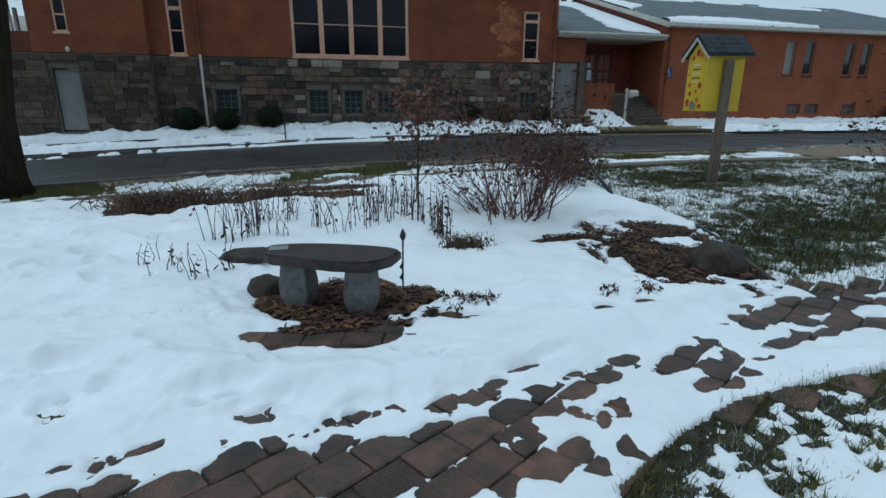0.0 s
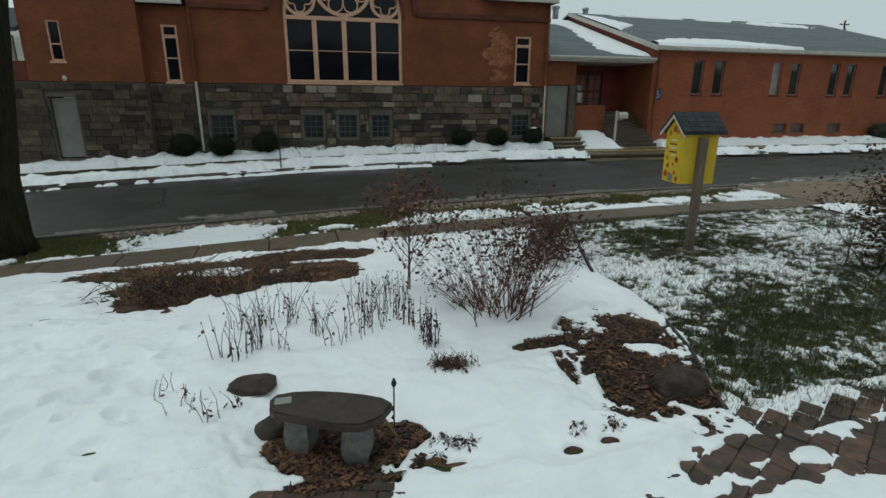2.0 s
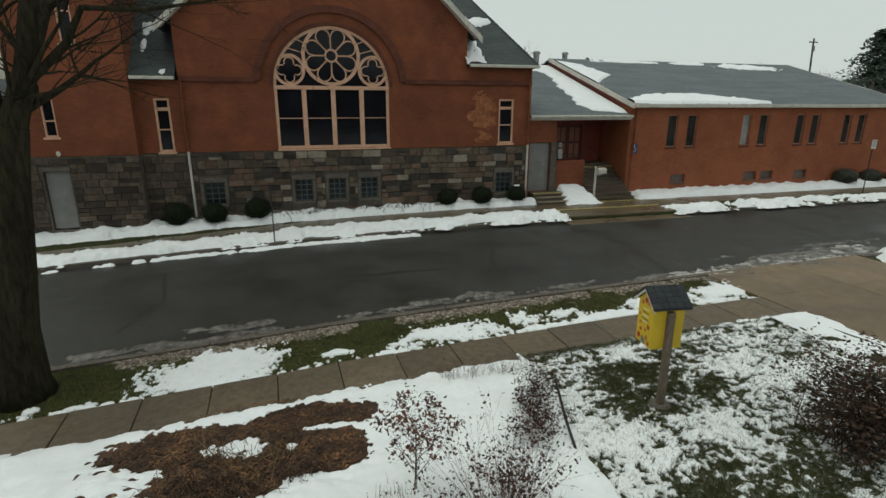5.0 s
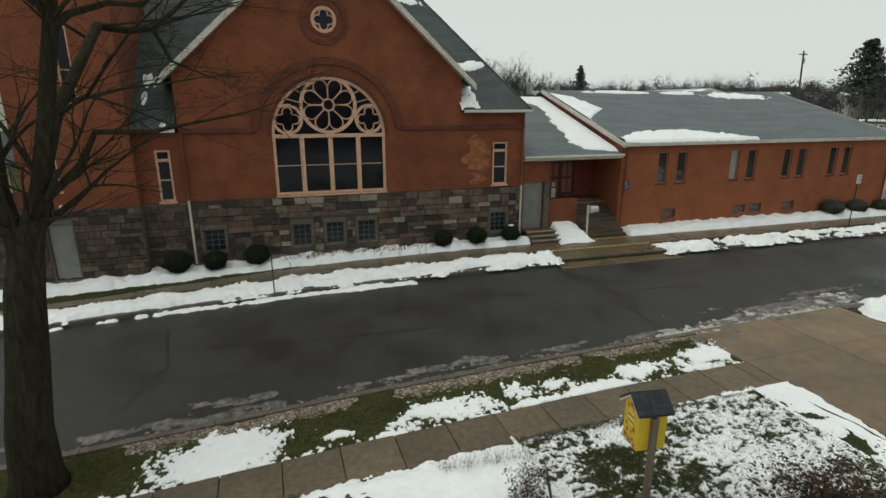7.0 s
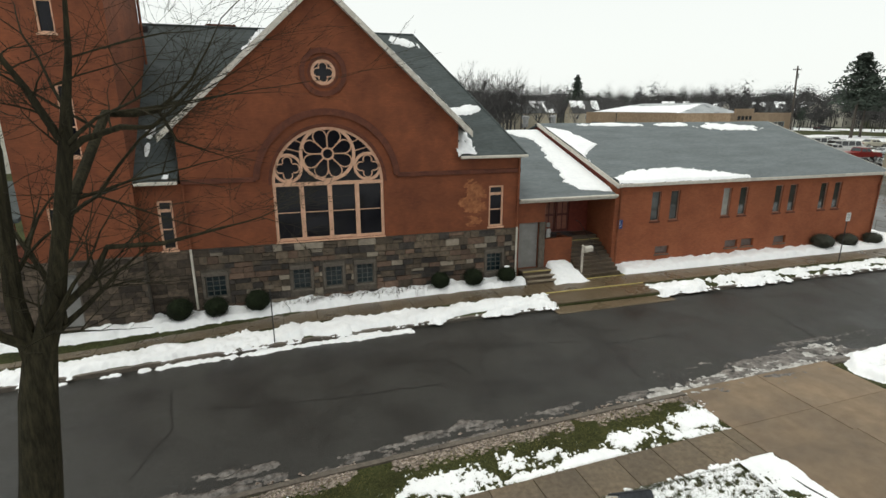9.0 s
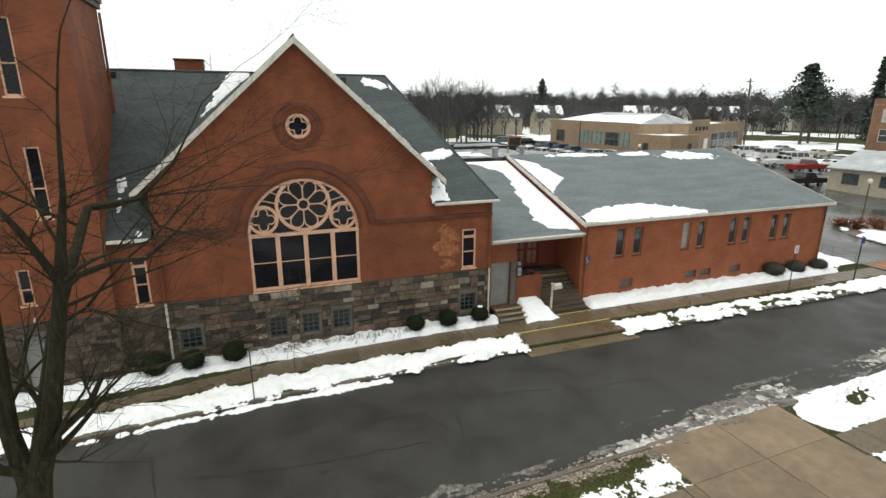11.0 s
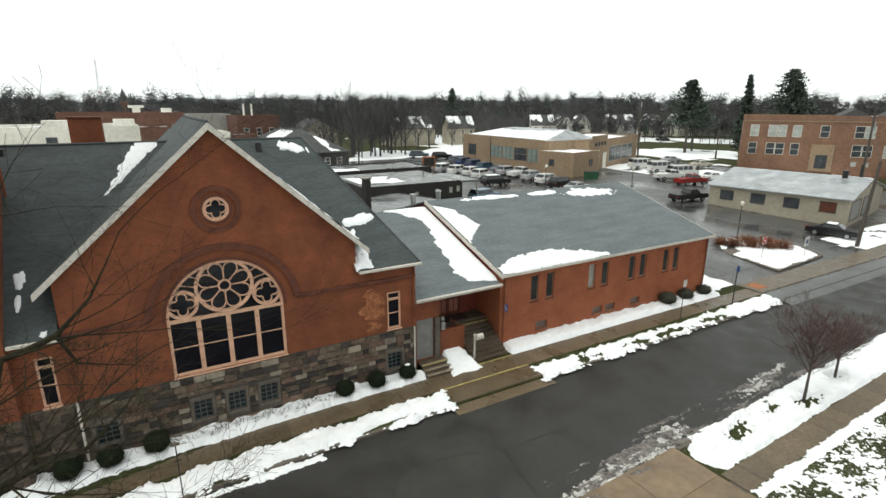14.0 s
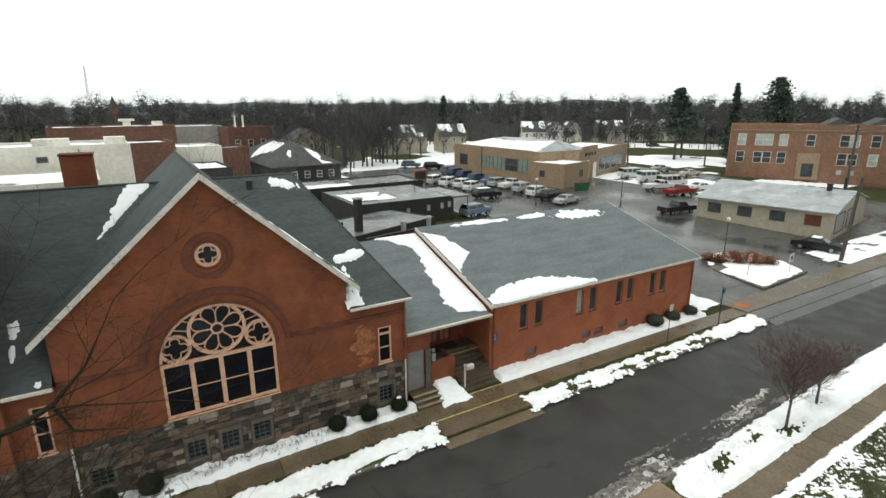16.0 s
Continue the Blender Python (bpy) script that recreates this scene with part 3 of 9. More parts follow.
for x in (-1.96, -0.655, 0.655, 1.96):
    add_box(tr, x - 0.6, x + 0.6, Y0 + 0.02, Y1, 4.43, 4.465)
ring_y(tr, 0, 7.2, 1.16, 1.31, Y0 - 0.02, Y1)
ring_y(tr, 0, 7.2, 0.22, 0.30, Y0, Y1, n=24)
lobes(tr, 0, 7.2, 1.20, 8, 0.335, 0.05, Y0, Y1, 22.5)
for i in range(8):
    a = radians(45 * i)
    add_tube(tr, [(0.29 * math.cos(a), Y0 + 0.07, 7.2 + 0.29 * math.sin(a)), (0.86 * math.cos(a), Y0 + 0.07, 7.2 + 0.86 * math.sin(a))], 0.035, 4)
for s in (-1, 1):
    ring_y(tr, s * 1.88, 6.56, 0.56, 0.69, Y0 - 0.015, Y1)
    lobes(tr, s * 1.88, 6.56, 0.56, 4, 0.235, 0.05, Y0, Y1, 0)
    add_tube(tr, [(s * 1.17, Y0 + 0.09, 7.72), (s * 1.60, Y0 + 0.09, 7.92)], 0.03, 4)
    add_tube(tr, [(s * 1.30, Y0 + 0.09, 7.32), (s * 1.96, Y0 + 0.09, 7.50)], 0.03, 4)
big = part("window", tr, "cream", church, "peach-painted wooden tracery window with a rose")
part("sill", box(-2.65, 2.65, -0.06, 0.2, 2.985, 3.055, 0.015), "cream", big)
for x in (-1.96, -0.655, 0.655, 1.96):
    part("pane", box(x - 0.62, x + 0.62, 0.15, 0.165, 3.1, 4.44), "glass", big)
    part("pane", box(x - 0.62, x + 0.62, 0.14, 0.155, 4.45, WIN_Z - 0.05), "glass", big)
head = [(WIN_R * math.cos(radians(a)), WIN_Z + WIN_R * math.sin(radians(a))) for a in range(0, 181, 6)]
part("pane", prism(head, "y", 0.15, 0.17), "glass", big, "dark leaded glass of the window head")
qf = bmesh.new()
ring_y(qf, 0, 10.87, 0.44, 0.57, 0.02, 0.2)
lobes(qf, 0, 10.87, 0.46, 4, 0.215, 0.05, 0.05, 0.2, 0)
quat = part("window", qf, "cream", church, "small quatrefoil window")
part("pane", prism(circle(0, 10.87, 0.5), "y", 0.15, 0.17), "glass", quat)
sash(church, 8.24, 9.06, 3.14, 5.34, 0.08)
sash(church, -7.57, -6.95, 3.04, 5.31, 0.08)
for a, b in BASE_WINDOWS:
    basement_window(church, a, b, 0.60, 1.62, 0.14)

# tower
tower_wall = wall_poly([(-12.5, 2.98), (-8.3, 2.98), (-8.3, 24), (-12.5, 24)], [rect(-11.58, -11.10, 3.76, 5.28), rect(-10.46, -9.92, 7.36, 10.2), rect(-10.66, -10.06, 12.1, 14.9)], -0.5, -0.1)
part("tower_wall", tower_wall, "brick", church, "square brick bell tower")
part("tower_wall", box(-8.7, -8.3, -0.09, 5.0, 2.98, 24), "brick", church)
part("tower_wall", box(-12.5, -12.1, -0.09, 5.0, 2.98, 24), "brick", church)
part("tower_wall", box(-12.09, -8.71, 4.6, 5.0, 2.98, 24), "brick", church)
part("tower_base", wall_poly([(-14.2, -0.3), (-8.3, -0.3), (-8.3, 2.97), (-14.2, 2.97)], [rect(-11.92, -10.98, -0.1, 2.36)], -0.48, -0.1), "mortar", church)
part("tower_base", box(-8.7, -8.3, -0.09, 0.42, -0.3, 2.97), "mortar", church)
part("tower_roof", prism([(-12.8, 24), (-8.0, 24), (-10.4, 28)], "y", -0.8, 5.3), "shingle_dark", church)
for z0, z1, o in ((16.05, 16.3, 0.14), (16.31, 16.5, 0.22)):
    cor = bmesh.new()
    add_box(cor, -12.5 - o, -8.3 + o, -0.5 - o, -0.5, z0, z1, 0.015)
    add_box(cor, -8.3, -8.3 + o, -0.499, 5.0 + o, z0, z1, 0.015)
    part("cornice", cor, "lintel", church, "weathered stone tower cornice")
part("tower_downpipe", tube([(-8.2, 4.9, 15.9), (-8.2, 4.9, 9.2)], 0.06, 8), "brick", church)
tdoor = part("door", box(-11.9, -11.0, -0.36, -0.3, -0.05, 2.34, 0.01), "metal_grey", church, "grey boarded basement door")
part("door_frame", box(-12.0, -10.9, -0.56, -0.47, 2.37, 2.55, 0.02), "lintel", tdoor)
sash(church, -11.58, -11.10, 3.76, 5.28, -0.4, False, 0.07)
sash(church, -10.46, -9.92, 7.36, 10.2, -0.4, False, 0.07)
sash(church, -10.66, -10.06, 12.1, 14.9, -0.4, False, 0.07)
part("roof_vent", box(-9.0, -8.25, 6.55, 6.95, 12.9, 13.4, 0.03), "black", church)
part("chimney", box(-6.3, -4.55, 14.6, 15.9, 6.0, 14.55, 0.03), "brick", church, "plain brick chimney stack")
part("chimney_cap", box(-6.36, -4.49, 14.54, 15.96, 14.56, 14.68, 0.02), "hood", church)
part("roof_vent", box(3.1, 3.4, 6.2, 6.5, 12.7, 13.35, 0.02), "black", church)
part("floodlight", lathe([(0.05, 3.0), (0.09, 3.1), (0.05, 3.2)], 8, -11.2, -0.6), "white", church)


west_porch = empty("west_porch")
tag(west_porch, "open side porch with white posts and a dark shingle roof", "porch")
part("parapet", box(-14.2, -12.52, -0.45, -0.15, 2.98, 3.74, 0.02), "hood", west_porch, "dark brick parapet")
part("porch_deck", box(-14.2, -12.52, -0.14, 2.6, 2.6, 2.95), "step", west_porch)
for px, py in ((-13.15, -0.3), (-14.1, -0.3), (-14.1, 2.4)):
    part("post", box(px - 0.07, px + 0.07, py - 0.07, py + 0.07, 2.96, 4.95, 0.015), "white", west_porch, "white painted porch post")
roof_slab("roof", [(-14.5, -0.75, 4.95), (-12.51, -0.75, 4.95), (-12.51, 2.8, 6.1), (-14.5, 2.8, 6.1)], 0.16, "shingle_dark", west_porch)
part("porch_base", box(-14.2, -12.6, -0.09, 2.6, -0.3, 2.59), "mortar", west_porch)


def stone_meshes(material, count, seed):
    """Unit blocks with rough-hewn faces."""
    out = []
    for k in range(count):
        rnd = random.Random(seed + k)
        bm = bmesh.new()
        bmesh.ops.create_cube(bm, size=1.0)
        bmesh.ops.bevel(bm, geom=list(bm.edges), offset=0.07, segments=1, affect="EDGES")
        for v in bm.verts:
            v.co += Vector((rnd.uniform(-0.03, 0.03), rnd.uniform(-0.12, 0.12), rnd.uniform(-0.035, 0.035)))
        me = bpy.data.meshes.new("stone")
        bm.to_mesh(me)
        bm.free()
        me.materials.append(M[material])
        out.append(me)
    return out


STONES = stone_meshes("stone", 4, 10) * 5 + stone_meshes("stone_red", 3, 30) * 2 + stone_meshes("stone_dark", 3, 40) * 4 + stone_meshes("stone_mid", 2, 50) * 2


def lay_stones(x0, x1, z0, z1, y, avoid, place, seed):
    """Random coursed masonry; place(x0, x1, z0, z1) sets one stone."""
    rnd = random.Random(seed)
    z = z0
    while z < z1 - 0.1:
        h = min(rnd.choice((0.24, 0.29, 0.33, 0.38)), z1 - z)
        x = x0 + rnd.uniform(-0.4, 0)
        while x < x1:
            w = rnd.uniform(0.34, 0.95)
            a, b = max(x, x0), min(x + w, x1)
            x += w
            for ax, bx, az, bz in avoid:
                if z + h > az + 0.03 and z < bz - 0.03:
                    if a < bx and b > ax:
                        if a < ax and ax - a >= bx - a - 1e9 and (ax - a) >= (b - bx):
                            b = min(b, ax)
                        else:
                            a = max(a, bx)
            if b - a > 0.12:
                if h > 0.3 and rnd.random() < 0.2:
                    place(a, b, z, z + h * 0.5, y, rnd)
                    place(a, b, z + h * 0.5, z + h, y, rnd)
                else:
                    place(a, b, z, z + h, y, rnd)
        z += h


STONE_COUNT = [0]
rest = bmesh.new()


def place_stone(a, b, z0, z1, y, rnd):
    if STONE_COUNT[0] < 300 and a > -6.4:
        STONE_COUNT[0] += 1
        ob = new("stone", rnd.choice(STONES))
        ob.parent = base
        ob.matrix_world = Matrix.Translation(((a + b) / 2, y + rnd.uniform(-0.02, 0.02), (z0 + z1) / 2)) @ Matrix.Diagonal((b - a - 0.022, 0.13, z1 - z0 - 0.02, 1))
    else:
        add_box(rest, a + 0.01, b - 0.01, y - 0.06 + rnd.uniform(-0.02, 0.02), y + 0.06, z0 + 0.01, z1 - 0.01)


avoid = [(a - 0.17, b + 0.17, 0.45, 1.87) for a, b in BASE_WINDOWS]
lay_stones(-6.4, 9.98, -0.1, 2.96, 0.0, avoid, place_stone, 5)
lay_stones(-8.28, -6.4, -0.1, 2.96, 0.0, [], place_stone, 6)
lay_stones(-14.2, -8.3, -0.1, 2.96, -0.5, [(-12.0, -10.9, -0.2, 2.6)], place_stone, 7)
part("stone_rest", rest, "stone_rest", church)["kind"] = "stuff"

# ---- the link with its porch ----
link = empty("church_link")
tag(link, "low brick link building with a recessed porch and concrete stairs", "link building")
roof_slab("roof", [(10.05, 0.05, 4.52), (16.1, 0.05, 4.52), (16.1, 10.4, 7.65), (10.05, 10.4, 7.65)], 0.14, "shingle", link, "grey shingle roof with snow along the valley")
part("fascia", box(10.05, 16.15, -0.03, 0.04, 4.34, 4.53, 0.01), "white", link, "white painted fascia")
part("gutter", box(10.05, 16.15, -0.14, -0.04, 4.42, 4.53, 0.02), "white", link)
part("soffit", box(10.05, 16.1, 0.05, 3.4, 4.28, 4.33), "white", link)
part("wall", wall_poly([(10.02, -0.2), (11.75, -0.2), (11.75, 4.33), (10.02, 4.33)], [rect(10.2, 11.42, 0.5, 3.12)], 0.3, 0.6), "brick", link)
gdoor = part("door", box(10.22, 11.4, 0.42, 0.48, 0.5, 3.1, 0.01), "metal_grey", link, "flat grey metal door")
part("door_handle", tube([(11.28, 0.40, 1.55), (11.28, 0.36, 1.55), (11.28, 0.36, 1.8)], 0.02, 6), "steel", gdoor)
part("pier", box(11.42, 11.78, 0.2, 0.32, -0.1, 3.12, 0.02), "lintel", link, "rough stone door pier")
part("wall", box(11.45, 11.75, 0.61, 3.4, -0.2, 4.28), "brick", link)
part("wall", wall_poly([(11.76, 1.6), (16.15, 1.6), (16.15, 4.28), (11.76, 4.28)], [rect(13.0, 14.85, 1.78, 3.95)], 3.0, 3.3), "brick_red", link)
part("porch_floor", box(11.76, 16.15, 1.75, 3.0, -0.1, 1.75, 0.01), "step", link)
part("door_mat", box(12.2, 14.9, 1.95, 2.9, 1.752, 1.768), "black", link)
part("low_wall", box(11.8, 13.55, 0.25, 0.5, -0.1, 2.12, 0.02), "brick", link, "low brick porch wall")
part("low_wall", box(13.32, 13.55, 0.51, 1.74, -0.1, 2.05, 0.02), "brick", link)
part("porch_fill", box(11.8, 13.3, 0.52, 1.73, -0.1, 1.6), "step", link)
for i in range(9):
    part("stair_step", box(13.57, 16.12, -0.9 + 0.29 * i, 1.75, -0.15 if i == 0 else 0.04 + 0.175 * i - 0.13, 0.05 + 0.175 * (i + 1) - 0.03, 0.012), "step", link)
for x0 in (13.02, 13.95):
    leaf = part("door", box(x0, x0 + 0.88, 3.08, 3.14, 1.78, 3.93, 0.01), "door_red", link, "dark red panelled double door leaf")
    for j in range(2):
        u = x0 + 0.12 + 0.36 * j
        part("panel", box(u, u + 0.28, 3.06, 3.078, 2.95, 3.75, 0.01), "door_panel", leaf)
        part("panel", box(u, u + 0.28, 3.06, 3.078, 1.95, 2.8, 0.01), "door_panel", leaf)
for i, (ya, yb, zb) in enumerate(((-1.1, 0.2, 0.16), (-0.75, 0.22, 0.33), (-0.4, 0.24, 0.5))):
    part("side_step", box(10.2, 12.1 - 0.08 * i, ya, yb, -0.15, zb, 0.015), "step", link)
    part("nosing", box(10.2, 12.1 - 0.08 * i, ya - 0.015, ya + 0.16, zb - 0.06, zb + 0.008, 0.006), "tread", link, "pale worn step nosing")
    if i == 2:
        part("yellow_edge", box(10.2, 12.1 - 0.08 * i, ya - 0.022, ya + 0.04, zb - 0.03, zb + 0.014), "yellow", link)
part("yellow_edge", box(13.6, 16.1, 1.41, 1.47, 1.57, 1.605), "yellow", link)
part("porch_rail", tube([(11.85, 0.38, 2.45), (13.5, 0.38, 2.45)], 0.025, 6), "black", link)
part("porch_rail", tube([(11.85, 0.38, 2.30), (13.5, 0.38, 2.30)], 0.02, 6), "black", link)
part("meter_box", box(11.8, 12.05, 0.08, 0.2, 2.25, 2.75, 0.02), "steel", link)
part("meter_box", box(11.8, 12.0, 0.1, 0.2, 2.85, 3.1, 0.02), "metal_grey", link)
part("handrail", tube([(14.85, -0.85, 0.95), (14.85, 1.75, 2.65), (14.85, 2.2, 2.65)], 0.02, 6), "black", link)

# ---- the annex ----
annex = empty("church_annex")
tag(annex, "single-storey red brick church annex with a low grey shingle roof", "annex building")
AX0, AX1 = 16.2, 37.35
PAIRS = [18.72, 20.06, 23.95, 25.25, 28.08, 29.28, 31.92, 33.14]
BASEW = [19.3, 24.6, 25.9, 28.6]
part("wall", wall_poly([(AX0, -0.3), (AX1, -0.3), (AX1, 5.0), (AX0, 5.0)], [rect(x, x + 0.66, 2.72, 4.52) for x in PAIRS] + [rect(x, x + 1.0, 0.62, 1.12) for x in BASEW], 0.25, 0.6), "brick_annex", annex)
part("wall", box(AX0, AX0 + 0.35, 0.61, 10.4, -0.2, 5.0), "brick_annex", annex)
part("gable_wall", prism([(0.3, 5.0), (20.3, 5.0), (10.3, 8.02)], "x", AX0, AX0 + 0.35), "brick_red", annex, "oxblood painted gable strip")
part("wall", box(AX1 - 0.35, AX1, 0.61, 20.0, -0.2, 5.0), "brick_annex", annex)
part("gable_wall", prism([(0.3, 5.0), (20.3, 5.0), (10.3, 8.02)], "x", AX1 - 0.35, AX1), "brick_annex", annex)
roof_slab("roof", [(AX0 - 0.12, -0.15, 5.14), (AX1 + 0.2, -0.15, 5.14), (AX1 + 0.2, 10.3, 8.2), (AX0 - 0.12, 10.3, 8.2)], 0.12, "shingle", annex, "low-pitched grey shingle roof")
roof_slab("roof_slope", [(AX0 - 0.12, 20.7, 5.14), (AX0 - 0.12, 10.3, 8.2), (AX1 + 0.2, 10.3, 8.2), (AX1 + 0.2, 20.7, 5.14)], 0.12, "shingle", annex)
part("fascia", box(AX0 - 0.1, AX1 + 0.2, -0.2, -0.155, 4.94, 5.13, 0.01), "white", annex, "pale fascia board")
part("soffit", box(AX0, AX1 + 0.15, -0.15, 0.25, 4.93, 4.98), "white", annex)
sl = (8.2 - 5.14) / 10.45
part("rake_board", prism([(-0.22, 5.13), (10.3, 5.16 + 10.5 * sl), (10.3, 4.92 + 10.5 * sl), (-0.22, 4.88)], "x", AX0 - 0.19, AX0 - 0.125), "white", annex, "peeling pale rake board")
part("rake_board", prism([(-0.22, 5.13), (10.3, 5.16 + 10.5 * sl), (10.3, 4.92 + 10.5 * sl), (-0.22, 4.88)], "x", AX1 + 0.205, AX1 + 0.25), "white", annex)
part("downpipe", tube([(AX0 + 0.1, -0.1, 4.9), (AX0 + 0.25, 0.12, 4.5), (AX0 + 0.25, 0.14, 2.0), (AX0 + 0.1, -0.02, 1.7), (AX0 + 0.1, -0.05, 0.2)], 0.06, 8), "brick", annex, "brick-red downpipe")
part("downpipe", tube([(AX1 - 0.15, 0.15, 4.95), (AX1 - 0.15, 0.15, 0.1)], 0.05, 8), "brick", annex)
for i, x in enumerate(PAIRS):
    bm = bmesh.new()
    for a, b, c, d in ((x, x + 0.05, 2.72, 4.52), (x + 0.61, x + 0.66, 2.72, 4.52), (x + 0.05, x + 0.61, 4.47, 4.52), (x + 0.05, x + 0.61, 2.72, 2.78)):
        add_box(bm, a, b, 0.33, 0.43, c, d)
    win = part("window", bm, "annex_trim", annex)
    part("sill", box(x - 0.05, x + 0.71, 0.2, 0.42, 2.62, 2.715, 0.01), "hood", win)
    if i in (2,):
        part("blind", box(x + 0.05, x + 0.61, 0.42, 0.43, 2.78, 4.47), "blind", win)
    else:
        part("pane", box(x + 0.05, x + 0.61, 0.39, 0.40, 2.78, 4.47), "glass_annex", win)
        if i in (3, 5, 6):
            part("blind", box(x + 0.05, x + 0.61, 0.405, 0.412, 3.6, 4.47), "blind", win)
for x in BASEW:
    win = part("window", box(x, x + 1.0, 0.4, 0.45, 0.62, 1.12), "base_pane", annex)
    part("sill", box(x - 0.05, x + 1.05, 0.21, 0.4, 0.54, 0.615, 0.01), "lintel", win)
part("roof_cap", lathe([(0.2, 7.9), (0.22, 8.5), (0.28, 8.52), (0.28, 8.68), (0.1, 8.74)], 12, 15.4, 11.0), "steel", annex)
part("roof_cap", lathe([(0.18, 7.9), (0.2, 8.6), (0.26, 8.64), (0.2, 8.76)], 12, 17.9, 11.4), "steel", annex)


# ---- snow cover ----
M["mulch"] = mat("wet bark mulch", (0.022, 0.012, 0.007), (0.115, 0.056, 0.024), 18, 0.85, 0.9, 60, 0.45, 1.6)
M["chip"] = mat("bark chips", (0.024, 0.012, 0.007), (0.190, 0.092, 0.036), 3.0, 0.8, 0, 40, 0.35, 1.6, island=0.6)
M["chip_dark"] = mat("dark leaf litter", (0.012, 0.007, 0.0045), (0.066, 0.034, 0.017), 10, 0.85, 0, 40, 0.3, 3, island=0.8)
M["blade_pale"] = mat("straw-green grass tuft", (0.080, 0.080, 0.022), (0.205, 0.185, 0.066), 9, 0.8, 0, 40, 0.3, 1.2, island=0.4, spec=0.2)
M["frost"] = mat("grass dusted with snow", (0.30, 0.33, 0.28), (0.55, 0.58, 0.54), 9, 0.85, 0, 40, 0.2, 1.5, island=0.35)
M["leaf_rust"] = mat("rusty clinging leaves", (0.048, 0.021, 0.013), (0.150, 0.062, 0.034), 12, 0.8, 0, 40, 0.3, 3, island=0.55)
M["straw"] = mat("dead straw stalks", (0.085, 0.052, 0.026), (0.19, 0.125, 0.068), 10, 0.85, 0, 40, 0.3, 3, island=0.45)
M["stem"] = mat("dark dead stems", (0.028, 0.017, 0.012), (0.070, 0.042, 0.028), 12, 0.8, 0, 40, 0.3, 3, island=0.4)
M["twig_red"] = mat("reddish shrub twigs", (0.075, 0.030, 0.021), (0.165, 0.070, 0.048), 12, 0.75, 0, 40, 0.25, 3, island=0.4)
M["dead_leaf"] = mat("curled dead leaves", (0.022, 0.011, 0.008), (0.075, 0.036, 0.022), 18, 0.85, 0, 40, 0.3, 4, island=0.5)
M["paver"] = mat("clay pavers", (0.036, 0.029, 0.017), (0.120, 0.060, 0.043), 9, 0.7, 0.6, 90, 0.4, 2.2, rand=0.4, rlow=0.4)
M["paver_joint"] = mat("dark sandy joint", (0.022, 0.020, 0.014), (0.050, 0.046, 0.034), 18, 0.9, 0.6, 90, 0.3, 3)
M["bench"] = mat("cast concrete", (0.105, 0.105, 0.100), (0.180, 0.180, 0.170), 16, 0.85, 0.6, 120, 0.18, 4)
M["bench_top"] = mat("damp bench seat", (0.026, 0.019, 0.0155), (0.060, 0.044, 0.036), 14, 0.65, 0.4, 100, 0.2, 4)
M["rock"] = mat("dark wet boulder", (0.020, 0.0140, 0.0105), (0.060, 0.043, 0.032), 12, 0.75, 0.8, 40, 0.25, 3)
M["post_wood"] = mat("weathered post", (0.115, 0.086, 0.062), (0.20, 0.155, 0.115), 10, 0.85, 0.4, 60, 0.15, 2, stretch=(6, 6, 0.8))
M["lib_yellow"] = mat("sunny yellow paint", (0.62, 0.43, 0.018), (0.70, 0.50, 0.03), 4, 0.5, 0.08, 40, 0.06, 3)
M["lib_roof"] = mat("slate blue shingles", (0.014, 0.016, 0.020), (0.030, 0.034, 0.040), 18, 0.8, 0.5, 60, 0.15, 3, rand=0.2)
M["paint_red"] = mat("red flower paint", (0.42, 0.035, 0.02), (0.5, 0.06, 0.03), 8, 0.6)
M["paint_orange"] = mat("orange flower paint", (0.62, 0.16, 0.02), (0.7, 0.24, 0.04), 8, 0.6)
M["paint_brown"] = mat("brown flower paint", (0.12, 0.05, 0.02), (0.17, 0.08, 0.03), 8, 0.6)
M["paint_white"] = mat("white lettering paint", (0.75, 0.72, 0.6), (0.8, 0.78, 0.66), 8, 0.6)
M["edging"] = mat("black plastic edging", (0.010, 0.010, 0.011), (0.022, 0.022, 0.023), 8, 0.45)
M["plaque"] = mat("pale plaque", (0.20, 0.20, 0.19), (0.28, 0.28, 0.27), 20, 0.5)

